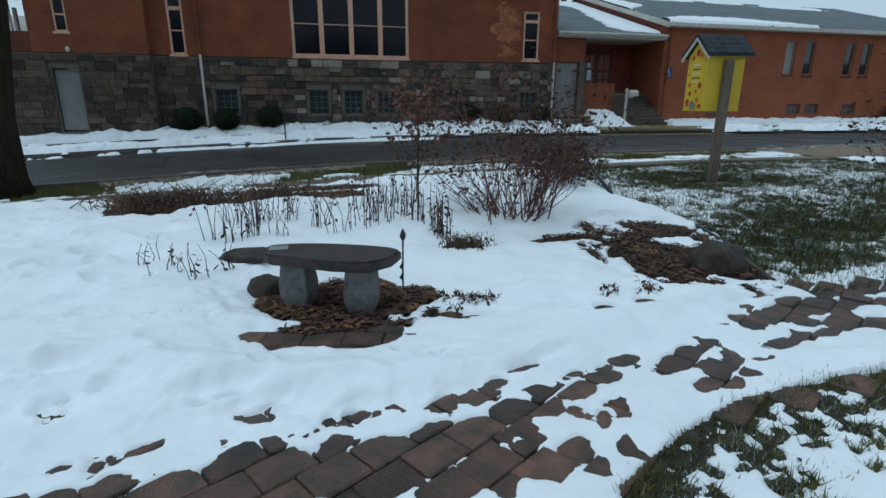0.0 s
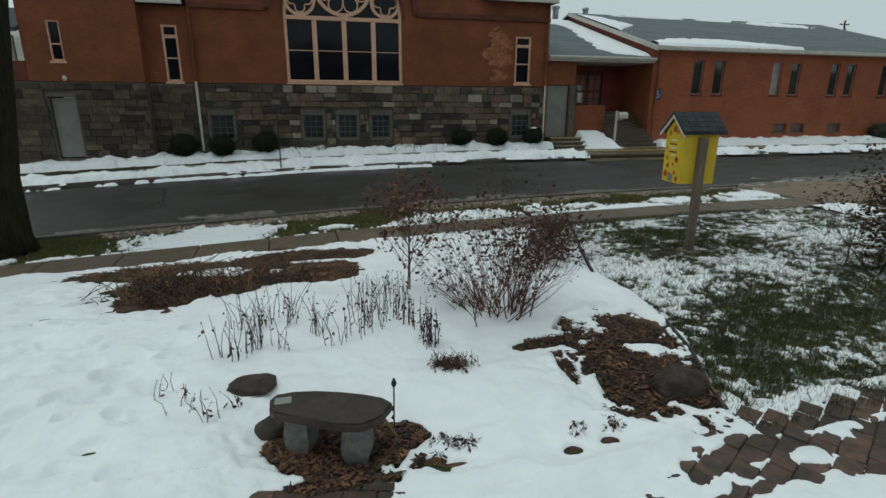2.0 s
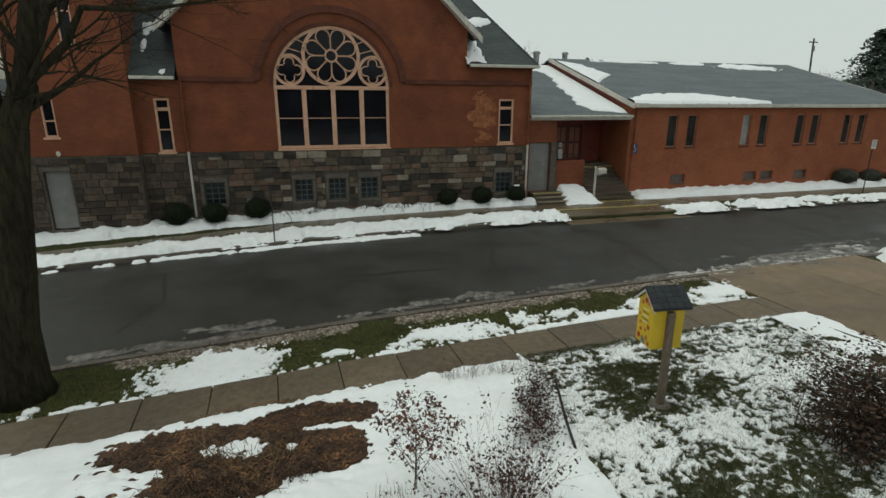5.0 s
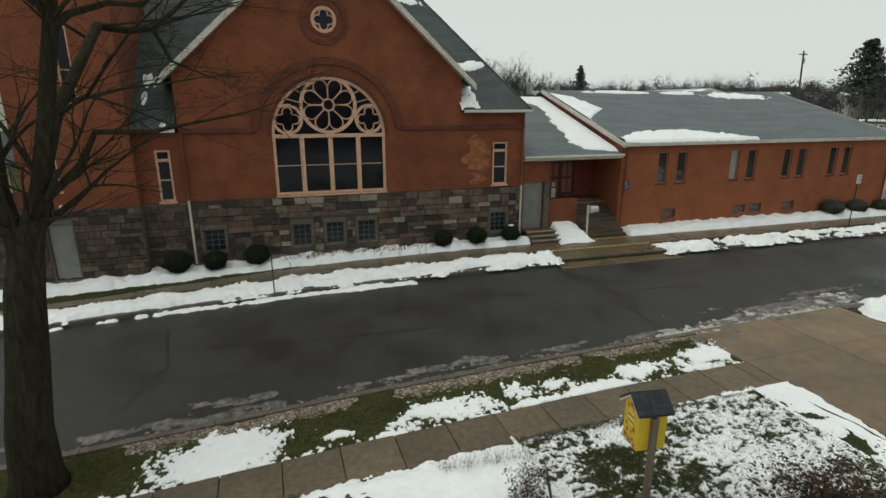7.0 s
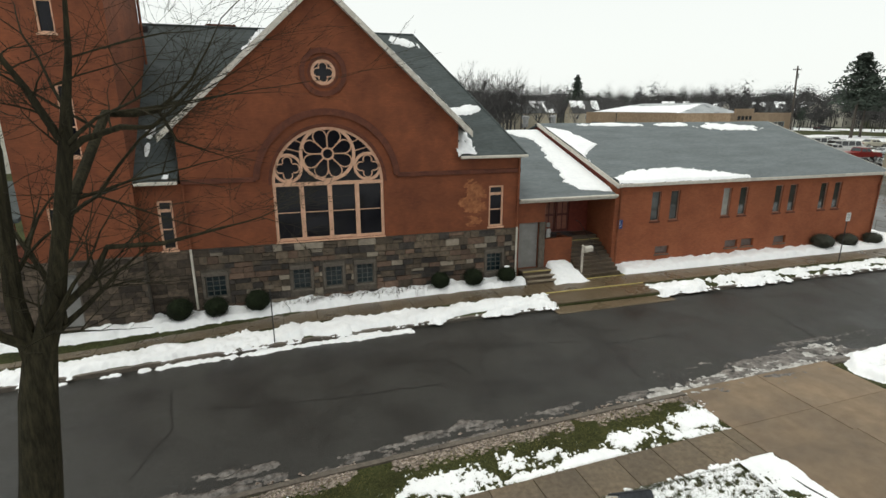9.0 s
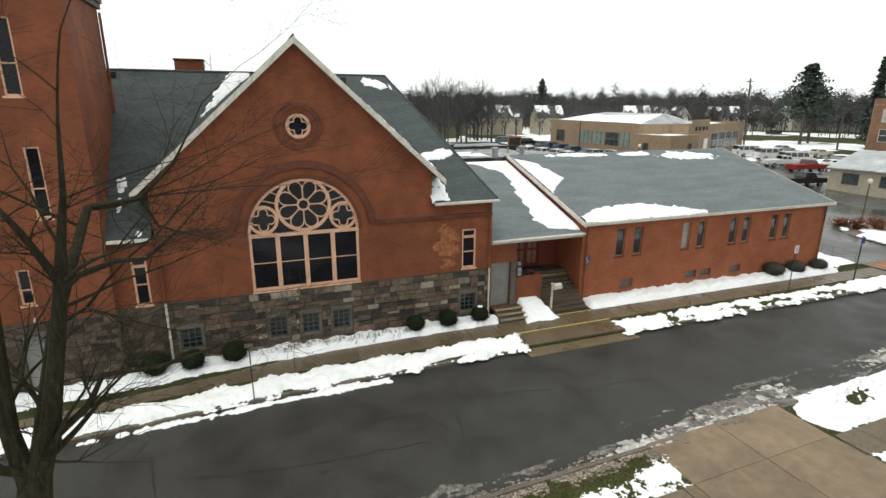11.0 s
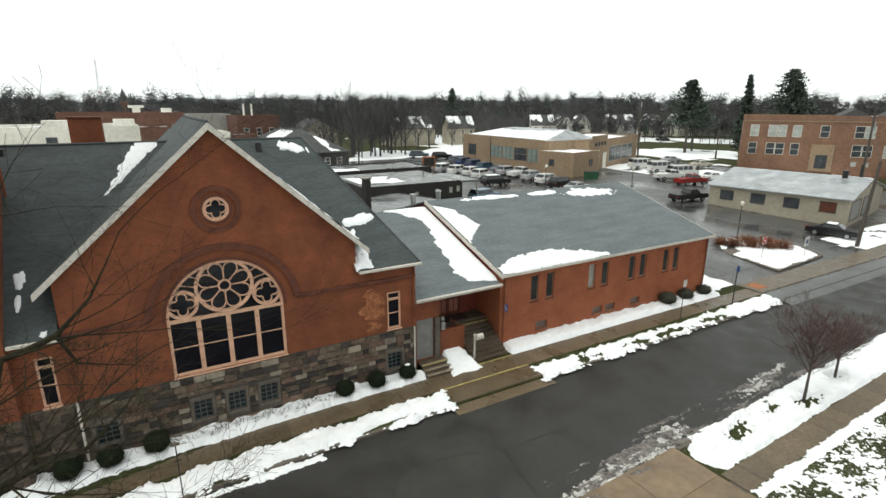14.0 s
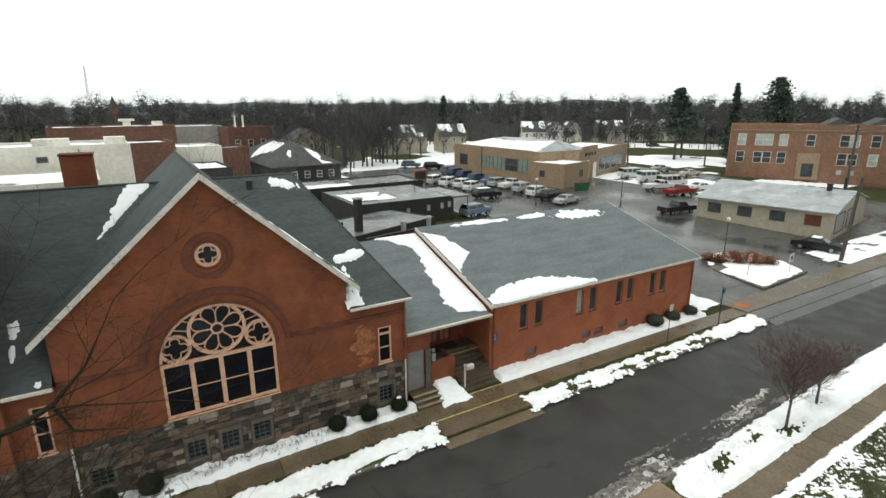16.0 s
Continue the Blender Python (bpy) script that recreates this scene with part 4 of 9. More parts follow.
EDGING = [(2.42, -17.75), (2.12, -18.7), (1.95, -19.45), (2.0, -20.3), (1.92, -21.0), (1.68, -21.75), (1.36, -22.4), (1.27, -22.65)]
PATH_LINE = [(-3.6, -24.05), (-2.4, -23.98), (-1.4, -23.95), (-0.5, -23.75), (0.4, -23.5), (1.4, -23.28), (2.6, -23.2), (5.0, -23.3)]
BARE = [  # openings in the snow: middle, radii, turn
    (-3.75, -17.6, 1.45, 0.66, -14), (-2.1, -17.32, 1.15, 0.52, 2), (-3.15, -18.45, 1.15, 0.80, 8), (-1.95, -18.25, 0.80, 0.70, -20), (-3.6, -19.05, 0.42, 0.50, 0),
    (-1.62, -22.42, 0.46, 0.34, -18), (-1.74, -22.86, 0.36, 0.13, -12), (-1.2, -22.42, 0.15, 0.12, 20),
    (0.5, -21.22, 0.50, 0.10, 5), (1.05, -21.95, 0.45, 0.46, 30), (0.72, -22.3, 0.28, 0.24, 0), (1.42, -21.1, 0.30, 0.30, 20), (1.2, -22.4, 0.2, 0.16, 0), (0.98, -21.42, 0.2, 0.16, 0),
    (0.2, -22.76, 0.07, 0.045, 0), (-0.09, -22.79, 0.07, 0.04, 0), (-1.03, -22.68, 0.07, 0.035, -8), (-0.92, -22.75, 0.09, 0.03, 0), (-1.17, -22.72, 0.05, 0.02, 0),
    (-2.62, -24.0, 0.45, 0.18, 4), (-2.05, -23.95, 0.38, 0.21, 10), (-1.62, -23.92, 0.31, 0.17, 10), (-1.28, -23.83, 0.23, 0.105, 14), (-1.02, -23.74, 0.20, 0.085, 20), (-1.16, -24.02, 0.26, 0.09, 8), (-1.38, -24.07, 0.14, 0.08, 8), (-3.2, -24.05, 0.40, 0.14, 6),
    (-0.72, -23.63, 0.149, 0.047, 22), (-0.56, -23.57, 0.093, 0.043, 10), (-0.38, -23.45, 0.070, 0.028, 15), (-0.10, -23.50, 0.140, 0.065, 30), (0.02, -23.62, 0.149, 0.047, 30), (-0.06, -23.72, 0.158, 0.043, 15), (0.16, -23.38, 0.084, 0.026, 15),
    (1.35, -23.27, 0.50, 0.13, 4), (2.2, -23.32, 0.75, 0.2, 0), (0.72, -23.15, 0.279, 0.095, 10), (1.12, -23.08, 0.298, 0.129, 10), (1.5, -23.12, 0.391, 0.138, 4), (0.72, -23.42, 0.223, 0.039, 10), (1.1, -23.36, 0.260, 0.043, 6), (2.3, -23.15, 0.465, 0.146, 0), (2.6, -23.4, 0.558, 0.052, 0),
    (-1.03, -23.51, 0.042, 0.024, 20), (-0.92, -23.42, 0.047, 0.010, 15), (-0.83, -23.40, 0.056, 0.011, 15), (-1.42, -23.10, 0.030, 0.014, 0), (-1.22, -23.17, 0.042, 0.007, 0),
    (-2.97, -23.02, 0.070, 0.015, 10), (-3.10, -22.98, 0.033, 0.012, 0), (-2.80, -23.25, 0.020, 0.010, 30), (-2.18, -23.38, 0.028, 0.014, 0), (-1.98, -23.50, 0.028, 0.012, 30), (-0.92, -24.03, 0.084, 0.043, 0), (-0.56, -24.12, 0.112, 0.043, 20), (-0.72, -23.86, 0.047, 0.017, 60),
    (-3.9, -23.95, 0.6, 0.16, 0)]
LACE = [(-2.36, -23.66, 0.26, 0.12, 10), (-2.0, -23.56, 0.22, 0.07, 10), (-1.68, -23.66, 0.30, 0.09, 8), (-1.3, -23.62, 0.28, 0.08, 12), (-0.66, -23.80, 0.26, 0.10, 20), (-0.62, -23.50, 0.20, 0.06, 10), (-0.25, -23.56, 0.12, 0.10, 10),
        (-1.48, -23.92, 0.12, 0.14, 0), (-2.75, -23.32, 0.20, 0.08, 20), (-3.1, -23.05, 0.14, 0.06, 0), (-2.16, -23.36, 0.10, 0.06, 20), (1.2, -21.45, 0.6, 0.45, -20), (0.85, -21.8, 0.4, 0.3, 0), (-1.05, -22.72, 0.25, 0.10, -10)]
PRINTS = [(-2.95, -22.93, 0.085), (-3.05, -23.05, 0.05), (-2.84, -23.3, 0.045), (-2.24, -23.42, 0.05), (-2.0, -23.56, 0.05), (-2.68, -23.2, 0.04), (-2.04, -23.18, 0.045), (-3.4, -22.25, 0.06), (-3.55, -21.75, 0.05), (-3.22, -21.2, 0.045),
          (-1.40, -23.15, 0.045), (-1.23, -23.22, 0.035), (-4.93, -19.07, 0.09), (-4.26, -20.27, 0.08), (-4.06, -20.99, 0.10), (-3.82, -20.62, 0.06), (-3.5, -21.16, 0.06), (-3.34, -20.83, 0.07), (-3.71, -21.47, 0.08), (-3.09, -21.77, 0.06),
          (-4.63, -19.79, 0.08), (-4.71, -18.58, 0.08), (-4.41, -19.31, 0.08), (-4.07, -19.49, 0.06), (-4.15, -19.87, 0.06), (-3.45, -20.94, 0.06), (-3.83, -20.32, 0.05), (-3.01, -21.38, 0.06), (-3.93, -21.55, 0.07), (-5.14, -18.51, 0.09),
          (-5.07, -17.87, 0.10), (-4.15, -19.08, 0.07), (-4.63, -20.23, 0.06), (-5.24, -18.82, 0.08), (-5.6, -19.6, 0.09), (-5.3, -20.4, 0.09), (-4.95, -21.2, 0.09), (-4.4, -22.3, 0.06), (-5.55, -17.6, 0.09), (-6.0, -20.1, 0.08)]

rs_p = random.Random(19)
for ax, ay, bx, by, n in ((-3.0, -22.5, -4.9, -17.5, 17), (-3.7, -22.3, -5.5, -17.7, 15), (-4.5, -22.6, -4.35, -18.1, 14), (-5.2, -21.8, -6.2, -17.6, 12), (-3.4, -21.6, -2.9, -20.2, 5)):
    for k in range(n):
        t = (k + 0.5) / n
        side = 0.07 * (-1) ** k
        PRINTS.append((ax + (bx - ax) * t + side + rs_p.gauss(0, 0.05), ay + (by - ay) * t + rs_p.gauss(0, 0.05), rs_p.uniform(0.055, 0.085)))


def right_lawn(x, y):
    """Positive on the patchy lawn by the book box, negative on the garden bed."""
    ex = np.interp(y, [p[1] for p in reversed(EDGING)], [p[0] for p in reversed(EDGING)])
    return np.where(y > -22.97 + 0.03 * np.sin(3 * x), x - ex - 0.02, -1.0)


def lower_lawn(x, y):
    return np.interp(x, [-1.2, -0.85, -0.45, -0.1, 0.35, 1.2, 3.5], [-24.9, -24.2, -23.98, -23.86, -23.80, -23.76, -23.8]) - y


def snow_field(x, y):
    """Positive where snow lies, about in metres from its edge."""
    edge = fbm(x, y, 3.0, 4, 1) * 0.09 + fbm(x, y, 11.0, 3, 2) * 0.035
    fine = fbm(x, y, 9.0, 4, 3)
    f = np.full(np.shape(x), 0.5)
    for k, (cx, cy, rx, ry, turn) in enumerate(BARE):
        m = min(rx, ry)
        f = np.minimum(f, -blob(x, y, cx, cy, rx, ry, turn) * max(m * 0.95, 0.05) + edge * min(1.0, (1.2 if k > 13 else 2.5) * m) + fine * min(0.05, 0.16 * m))
    u, v = x * 0.848 + (y + 23.6) * 0.530, -x * 0.530 + (y + 23.6) * 0.848
    vr = np.round(v / 0.160)
    du = np.abs((u / 0.206 - 0.5 * (vr % 2) + 0.5) % 1.0 - 0.5) * 2
    dv = np.abs(v / 0.160 - vr) * 2
    joint = (du ** 4 + dv ** 4) ** 0.25
    near = np.clip(1 - polyline_distance(x, y, PATH_LINE) / 0.6, 0, 1) > 0
    f = f + np.where(near & (f < 0.2), 0.055 * (joint - 0.55) * np.clip((0.2 - f) / 0.15, 0, 1), 0)
    for cx, cy, rx, ry, turn in LACE:
        d = blob(x, y, cx, cy, rx, ry, turn)
        f = np.minimum(f, np.interp(d, [-3.0, -0.5, -0.1, 0.9], [0.5, 0.16, 0.075, -0.005]) + 0.06 * fbm(x, y, 10.0, 4, 6) * np.clip(1.6 + d, 0, 1))
    for k, (px, py, r) in enumerate(PRINTS):
        if k % 2 and k > 1:
            f = np.minimum(f, 0.07 * (np.hypot((x - px) * 0.9, (y - py + 0.25 * r) * 1.3) / (0.52 * r) - 1) + fine * 0.020)
    bed = np.minimum(blob(x, y, 1.13, -21.72, 0.58, 0.86, -14), 1.0)
    f = np.minimum(f, np.where(bed > -0.4, -0.10 * bed + 0.06 * fbm(x, y, 6.0, 4, 8) + 0.05 * fbm(x, y, 17.0, 3, 5), 0.5))
    f = np.maximum(f, blob(x, y, 1.35, -21.62, 0.28, 0.12, -30) * 0.2 + edge * 0.8 + 0.05 * fbm(x, y, 14.0, 3, 9))
    for cx, cy, rx, ry, turn in ((-3.05, -17.88, 0.55, 0.36, -25), (-1.62, -17.68, 0.50, 0.10, -8), (-2.32, -18.08, 0.12, 0.10, 0), (-3.2, -19.5, 0.2, 0.14, 0)):
        f = np.maximum(f, np.minimum(blob(x, y, cx, cy, rx, ry, turn) * 0.30 + edge * 0.7 + fine * 0.05, 0.05))
    f = np.minimum(f, (WALK_S - 0.05 + skew(x)) - y + edge * 1.1)
    f = np.maximum(f, np.maximum(blob(x, y, 1.92, -22.98, 0.34, 0.16, -6), blob(x, y, 1.45, -23.22, 0.16, 0.10, 0)) * 0.16 + edge * 0.7)
    r = right_lawn(x, y)
    grain = fbm(x, y, 1.3, 3, 3) * 0.20 + fbm(x * 0.7 + y * 0.5, y * 1.3 - x * 0.4, 5.5, 4, 4) * 0.26 + fbm(x, y, 15.0, 3, 6) * 0.30
    dark = np.maximum.reduce([blob(x, y, 3.9, -17.95, 1.0, 0.95, 0), blob(x, y, 3.7, -21.15, 1.6, 0.75, -8), blob(x, y, 2.0, -22.0, 0.6, 0.5, 0)])
    light = np.maximum.reduce([blob(x, y, 2.55, -19.2, 0.75, 1.7, 0), blob(x, y, 8.4, -17.9, 2.9, 1.9, 10), blob(x, y, 5.9, -19.4, 2.0, 0.9, 10), blob(x, y, 4.6, -22.0, 0.7, 0.5, 0), blob(x, y, 2.6, -22.75, 1.4, 0.35, 0), blob(x, y, 2.9, -17.0, 1.1, 0.6, 0), 0.35 - np.abs((WALK_S - 0.35 + skew(x)) - y)])
    lawn = -0.01 + grain - 0.34 * np.clip(dark + 0.2, 0, 0.75) + 0.42 * np.clip(light + 0.15, 0, 0.6)
    lawn = np.minimum(lawn, (WALK_S - 0.03 + skew(x)) - y + edge)
    f = np.where(r > 0, np.minimum(lawn * 0.18, 0.05) + np.clip(0.06 - r, 0, 0.1), f)
    q = lower_lawn(x, y)
    lower = 0.09 + fbm(x, y, 4.0, 3, 5) * 0.16 + fbm(x, y, 20.0, 3, 6) * 0.46 + 0.16 * np.clip(q - 0.14, 0, 0.3) / 0.3
    f = np.where(q > 0, np.minimum(lower * 0.12 - 0.06 * np.clip((0.10 + 0.05 * fbm(x, y, 4.0, 2, 3) - q) / 0.04, 0, 1), 0.045), f)
    d = blob(x, y, 4.1, -18.85, 0.24, 0.2)
    return np.minimum(f, np.where(d > 0, -d * 0.2, 1))


def snow_z(x, y):
    f = snow_field(x, y)
    thin = (right_lawn(x, y) > 0) | (lower_lawn(x, y) > 0)
    depth = np.where(thin, 0.018, 0.115 + 0.030 * fbm(x, y, 0.9, 3, 7) + 0.015 * fbm(x, y, 3.5, 3, 2) + 0.008 * fbm(x, y, 9.0, 3, 4))
    depth = depth + np.where(thin, 0, 0.10 * np.clip(blob(x, y, 0.25, -22.9, 1.3, 0.42, 14), 0, 1) + 0.07 * np.clip(blob(x, y, 0.1, -21.9, 0.8, 0.4, 0), 0, 1))
    rim = np.minimum(smooth01((-lower_lawn(x, y) + 0.03) / 0.35), smooth01((-right_lawn(x, y) + 0.03) / 0.35))
    lip = 0.028 + 0.010 * fbm(x, y, 7.0, 3, 5)
    deep = -0.02 + (lip + 0.02) * smooth01((f + 0.012) / 0.035) ** 0.8 + (depth - lip) * smooth01(f / 0.42) * (0.25 + 0.75 * rim)
    z = np.where(thin, -0.02 + (depth + 0.02) * smooth01((f + 0.012) / 0.04) ** 0.75, deep)
    for k, (px, py, r) in enumerate(PRINTS):
        d = np.hypot(x - px, (y - py) * 1.25) * (1 + 0.12 * fbm(x, y, 9.0, 2, 3))
        z = z - np.minimum(0.12, 0.92 * np.clip(z, 0, 1)) * np.exp(-(d / r) ** 6) * (z > 0.02) + 0.016 * np.exp(-((d - 1.5 * r) / (0.4 * r)) ** 2) * (z > 0.02)
    return np.where(f < -0.03, -0.05, z) + dip(x, y)


def covered(x, y, z):
    return z - dip(x, y) > -0.015


def inside(x, y, a, b, c, d):
    return (x > a) & (x < b) & (y > c) & (y < d)


snow = empty("garden_snow")
tag(snow, "melting white snow over the garden and lawn, with footprints", "snow", kind="stuff")
sheet("snow_sheet", -3.6, 1.9, -24.7, -22.5, 0.015, snow_z, "snow", covered, snow)
sheet("snow_sheet", -5.2, -3.6, -24.7, -22.5, 0.027, snow_z, "snow", covered, snow)
sheet("snow_sheet", -5.2, 1.9, -22.5, -20.0, 0.024, snow_z, "snow", covered, snow)
sheet("snow_sheet", 1.9, 9.4, -24.7, -15.8, 0.027, snow_z, "snow", covered, snow)
sheet("snow_sheet", -5.2, 1.9, -20.0, -16.1, 0.034, snow_z, "snow", covered, snow)
sheet("snow_sheet", -17.0, -5.2, -24.7, -16.4, 0.09, snow_z, "snow", covered, snow)
sheet("snow_sheet", -40, 40, -62.0, -24.66, 0.25, lambda x, y: -0.05 + 0.16 * smooth01(0.75 + 0.6 * fbm(x, y, 0.25, 4, 2)), "snow", lambda x, y, z: z > -0.01, snow)
sheet("snow_sheet", -40, -17.0, -24.66, -16.6, 0.2, lambda x, y: dip(x, y) - 0.05 + 0.16 * smooth01(0.75 + 0.6 * fbm(x, y, 0.25, 4, 2)), "snow", covered, snow)


def strip_snow(name, x0, x1, y0, y1, step, field, depth, base, label, rough=1.0):
    """A bank of snow along the street: field is positive inside."""
    def height(x, y):
        f = field(x, y) + (rough * (0.06 * fbm(x, y, 7.0, 3, 4) + 0.04 * fbm(x, y, 15.0, 2, 1)) if depth > 0.1 else 0)
        return base + dip(x, y) - 0.03 + (depth + 0.03 + depth * (0.40 * fbm(x, y, 1.6, 4, 3) + 0.16 * rough * fbm(x, y, 6.5, 3, 5))) * smooth01((f + 0.02) / (0.28 if depth > 0.1 else 0.07)) ** 0.7
    ob = sheet(name, x0, x1, y0, y1, step, height, "snow", lambda x, y, z: z - dip(x, y) > base - 0.02)
    return tag(ob, label, "snow bank", kind="stuff")


def far_bank(x, y):
    e = fbm(x, y, 1.4, 4, 1) * 0.35 + fbm(x, y, 6, 3, 2) * 0.12
    f = np.minimum(y + np.interp(x, [1.0, 3.5], [4.12, 4.38]), -2.72 - y)
    end = np.minimum(10.15 - x, x + 40)
    bare = blob(x, y, 6.6, -3.95, 1.6, 0.16, 4) * 0.2 + blob(x, y, -2.6, -4.0, 0.8, 0.18, 0) * 0.0
    return np.minimum.reduce([f + e * 0.6, end + e, -np.clip(bare, -1, 1) * 4 + e * 0.4])


def far_bank_right(x, y):
    e = fbm(x, y, 1.5, 4, 4) * 0.4 + fbm(x, y, 6, 3, 5) * 0.14
    f = np.minimum(y + np.interp(x, [17.0, 20.0, 30.0], [4.45, 4.25, 4.20]), -2.95 - y)
    grassy = np.where((x > 19) & (x < 36), 0.20 - np.abs(y + 3.75), -1) + 0.20 * fbm(x, y, 0.8, 3, 6) + 0.16 * fbm(x, y, 4.0, 3, 2)
    tail = np.where(x > 36, 0.2, 0)
    return np.minimum.reduce([f + e * 0.6 + tail, x - 16.3 + e, 41.3 - x + e, -grassy * 1.6 + e * 0.6])


def bed_snow(x, y):
    e = fbm(x, y, 1.7, 4, 2) * 0.25 + fbm(x, y, 7, 3, 3) * 0.1
    return np.minimum.reduce([y + 1.14 + 0.22 * np.clip((-4 - x) / 3, 0, 1) + e * 0.4, 10.1 - x + e, x + 16, np.full(np.shape(x), 0.5)])


def bed_right(x, y):
    e = fbm(x, y, 1.5, 4, 6) * 0.2 + fbm(x, y, 7, 3, 1) * 0.1
    return np.minimum.reduce([y + 1.02 + e * 0.12, 38.2 - x + e, x - 16.45 + e * 0.3])


strip_snow("snow_bank", -18, 10.7, -4.7, -2.5, 0.07, far_bank, 0.22, -0.07, "ploughed snow bank along the church kerb")
strip_snow("snow_bank", -18, 3.6, -4.95, -4.26, 0.05, lambda x, y: np.minimum.reduce([y + 4.72 + 0.02 * x, -4.36 - y + 0 * x, 2.9 - x]) + 0.20 * fbm(x, y, 0.9, 4, 6) + 0.08 * fbm(x, y, 5.0, 3, 2) - 0.03, 0.07, -0.20, "thin line of ploughed snow in the gutter")
strip_snow("snow_bank", 16.0, 42.0, -4.8, -2.5, 0.08, far_bank_right, 0.20, -0.07, "ploughed snow bank with grass showing through")
strip_snow("snow_bank", -16, 10.4, -1.6, -0.05, 0.07, bed_snow, 0.26, 0.0, "snow in the planting bed below the church wall", 0.6)
strip_snow("snow_bank", 16.3, 38.6, -1.3, 0.24, 0.08, bed_right, 0.30, 0.0, "snow in the bed along the annex wall", 0.3)


def porch_heap(x, y):
    """A drift that slopes from the low porch wall down to the pavement."""
    f = np.minimum.reduce([x - 11.82 - 0.10 * y, 13.75 - 0.25 * (y + 1.0) - x, y + 1.62, 0.6 + 0 * x]) + 0.10 * fbm(x, y, 2.5, 3, 2) + 0.05 * fbm(x, y, 8.0, 2, 4)
    return -0.02 + (0.14 + 0.70 * smooth01((y + 1.6) / 1.9) + 0.06 * fbm(x, y, 2.0, 3, 3)) * smooth01((f + 0.02) / 0.30) ** 0.7


tag(sheet("snow_bank", 11.5, 14.3, -1.8, 0.24, 0.05, porch_heap, "snow", lambda x, y, z: z > 0.02), "snow drift sloping down beside the porch stairs", "snow bank", kind="stuff")


def near_strip(x, y):
    v = y - skew(x)
    e = fbm(x, y, 1.3, 3, 5) * 0.30 + fbm(x, y, 4.5, 4, 6) * 0.26 + fbm(x, y, 13.0, 3, 2) * 0.42
    inside_strip = np.minimum(v - WALK_N - 0.02, ROAD_S - 0.1 - v)
    lace = fbm(x * 0.8, y, 2.2, 4, 3) * 0.28
    patch = np.maximum.reduce([blob(x, y, -3.85, -14.55, 1.35, 0.85, 8) + 0.12, blob(x, y, -1.35, -14.6, 0.40, 0.12, -5) + 0.2,
                               blob(x, y, 2.4, -14.55, 2.5, 0.62, 4) * 0.7 - 0.14 + lace, blob(x, y, 1.2, -14.3, 1.0, 0.36, 10) - 0.02 + lace, blob(x, y, 5.4, -14.72, 1.15, 0.24, 4) + 0.12, blob(x, y, 3.7, -14.85, 0.9, 0.22, 4) + 0.06,
                               blob(x, y, 7.3, -14.25, 1.0, 0.30, 6) * 0.8 - 0.02 + lace, blob(x, y, 9.6, -14.05, 1.2, 0.55, 10) * 0.7 - 0.06 + lace, blob(x, y, 9.0, -14.55, 0.9, 0.14, 4) + 0.1,
                               0.05 - np.abs(v - WALK_N - 0.06) * 1.9 + 0.05 * (x > -6) + 0.14 * fbm(x, y, 0.8, 3, 4), blob(x, y, -6.4, -15.3, 0.6, 0.16, 0), blob(x, y, -8.5, -15.2, 0.5, 0.15, 0), blob(x, y, -7.2, -15.0, 0.18, 0.12, 0)])
    return np.minimum(inside_strip + e * 0.10, np.minimum(patch * 0.5 + e * 0.42 - 0.06, 0.12))


def near_strip_right(x, y):
    e = fbm(x, y, 1.3, 4, 5) * 0.4 + fbm(x, y, 5.0, 3, 6) * 0.18
    v = y - skew(x)
    f = np.minimum.reduce([v - WALK_N - 0.02 + e * 0.2, ROAD_S + 0.2 - v + e * 0.25, np.where(x < 18.7, 1.0 - np.hypot((x - 18.7) * 0.85, (v - 0.5 * (WALK_N + ROAD_S)) * 2.0 / (ROAD_S - WALK_N)), 1.0) + e * 0.2])
    grass = np.maximum.reduce([blob(x, y, 21.6, -12.9, 1.7, 0.45, 14), blob(x, y, 24.6, -12.7, 0.9, 0.3, 10), blob(x, y, 27.2, -13.2, 1.0, 0.35, 0), blob(x, y, 31.2, -12.8, 0.7, 0.3, 0)])
    ragged = fbm(x, y, 3.0, 4, 1) * 0.55 + fbm(x, y, 9.0, 3, 2) * 0.75
    return np.minimum(f, -(grass * 0.9 - 0.04 + ragged) * 0.5 + e * 0.2)


strip_snow("snow_patch", -10, 10.8, -15.7, -12.4, 0.032, near_strip, 0.035, -0.12, "thin melting snow on the verge")
strip_snow("snow_bank", 16.0, 60, -15.4, -9.5, 0.08, near_strip_right, 0.24, -0.12, "snow bank on the verge by the young trees", 0.5)


def far_lawn(x, y):
    v = y - skew(x)
    e = fbm(x, y, 0.7, 3, 2) * 0.45 + fbm(x * 0.8 + y * 0.5, y, 4.5, 4, 3) * 0.35 + fbm(x, y, 9.0, 3, 5) * 0.45
    return np.minimum.reduce([WALK_S - 0.05 - v + e * 0.12, x - 17.6 + e * 0.3, np.full(np.shape(x), 0.12)]) + np.where(WALK_S - v > 0.5, e * 0.30 - 0.15, 0)


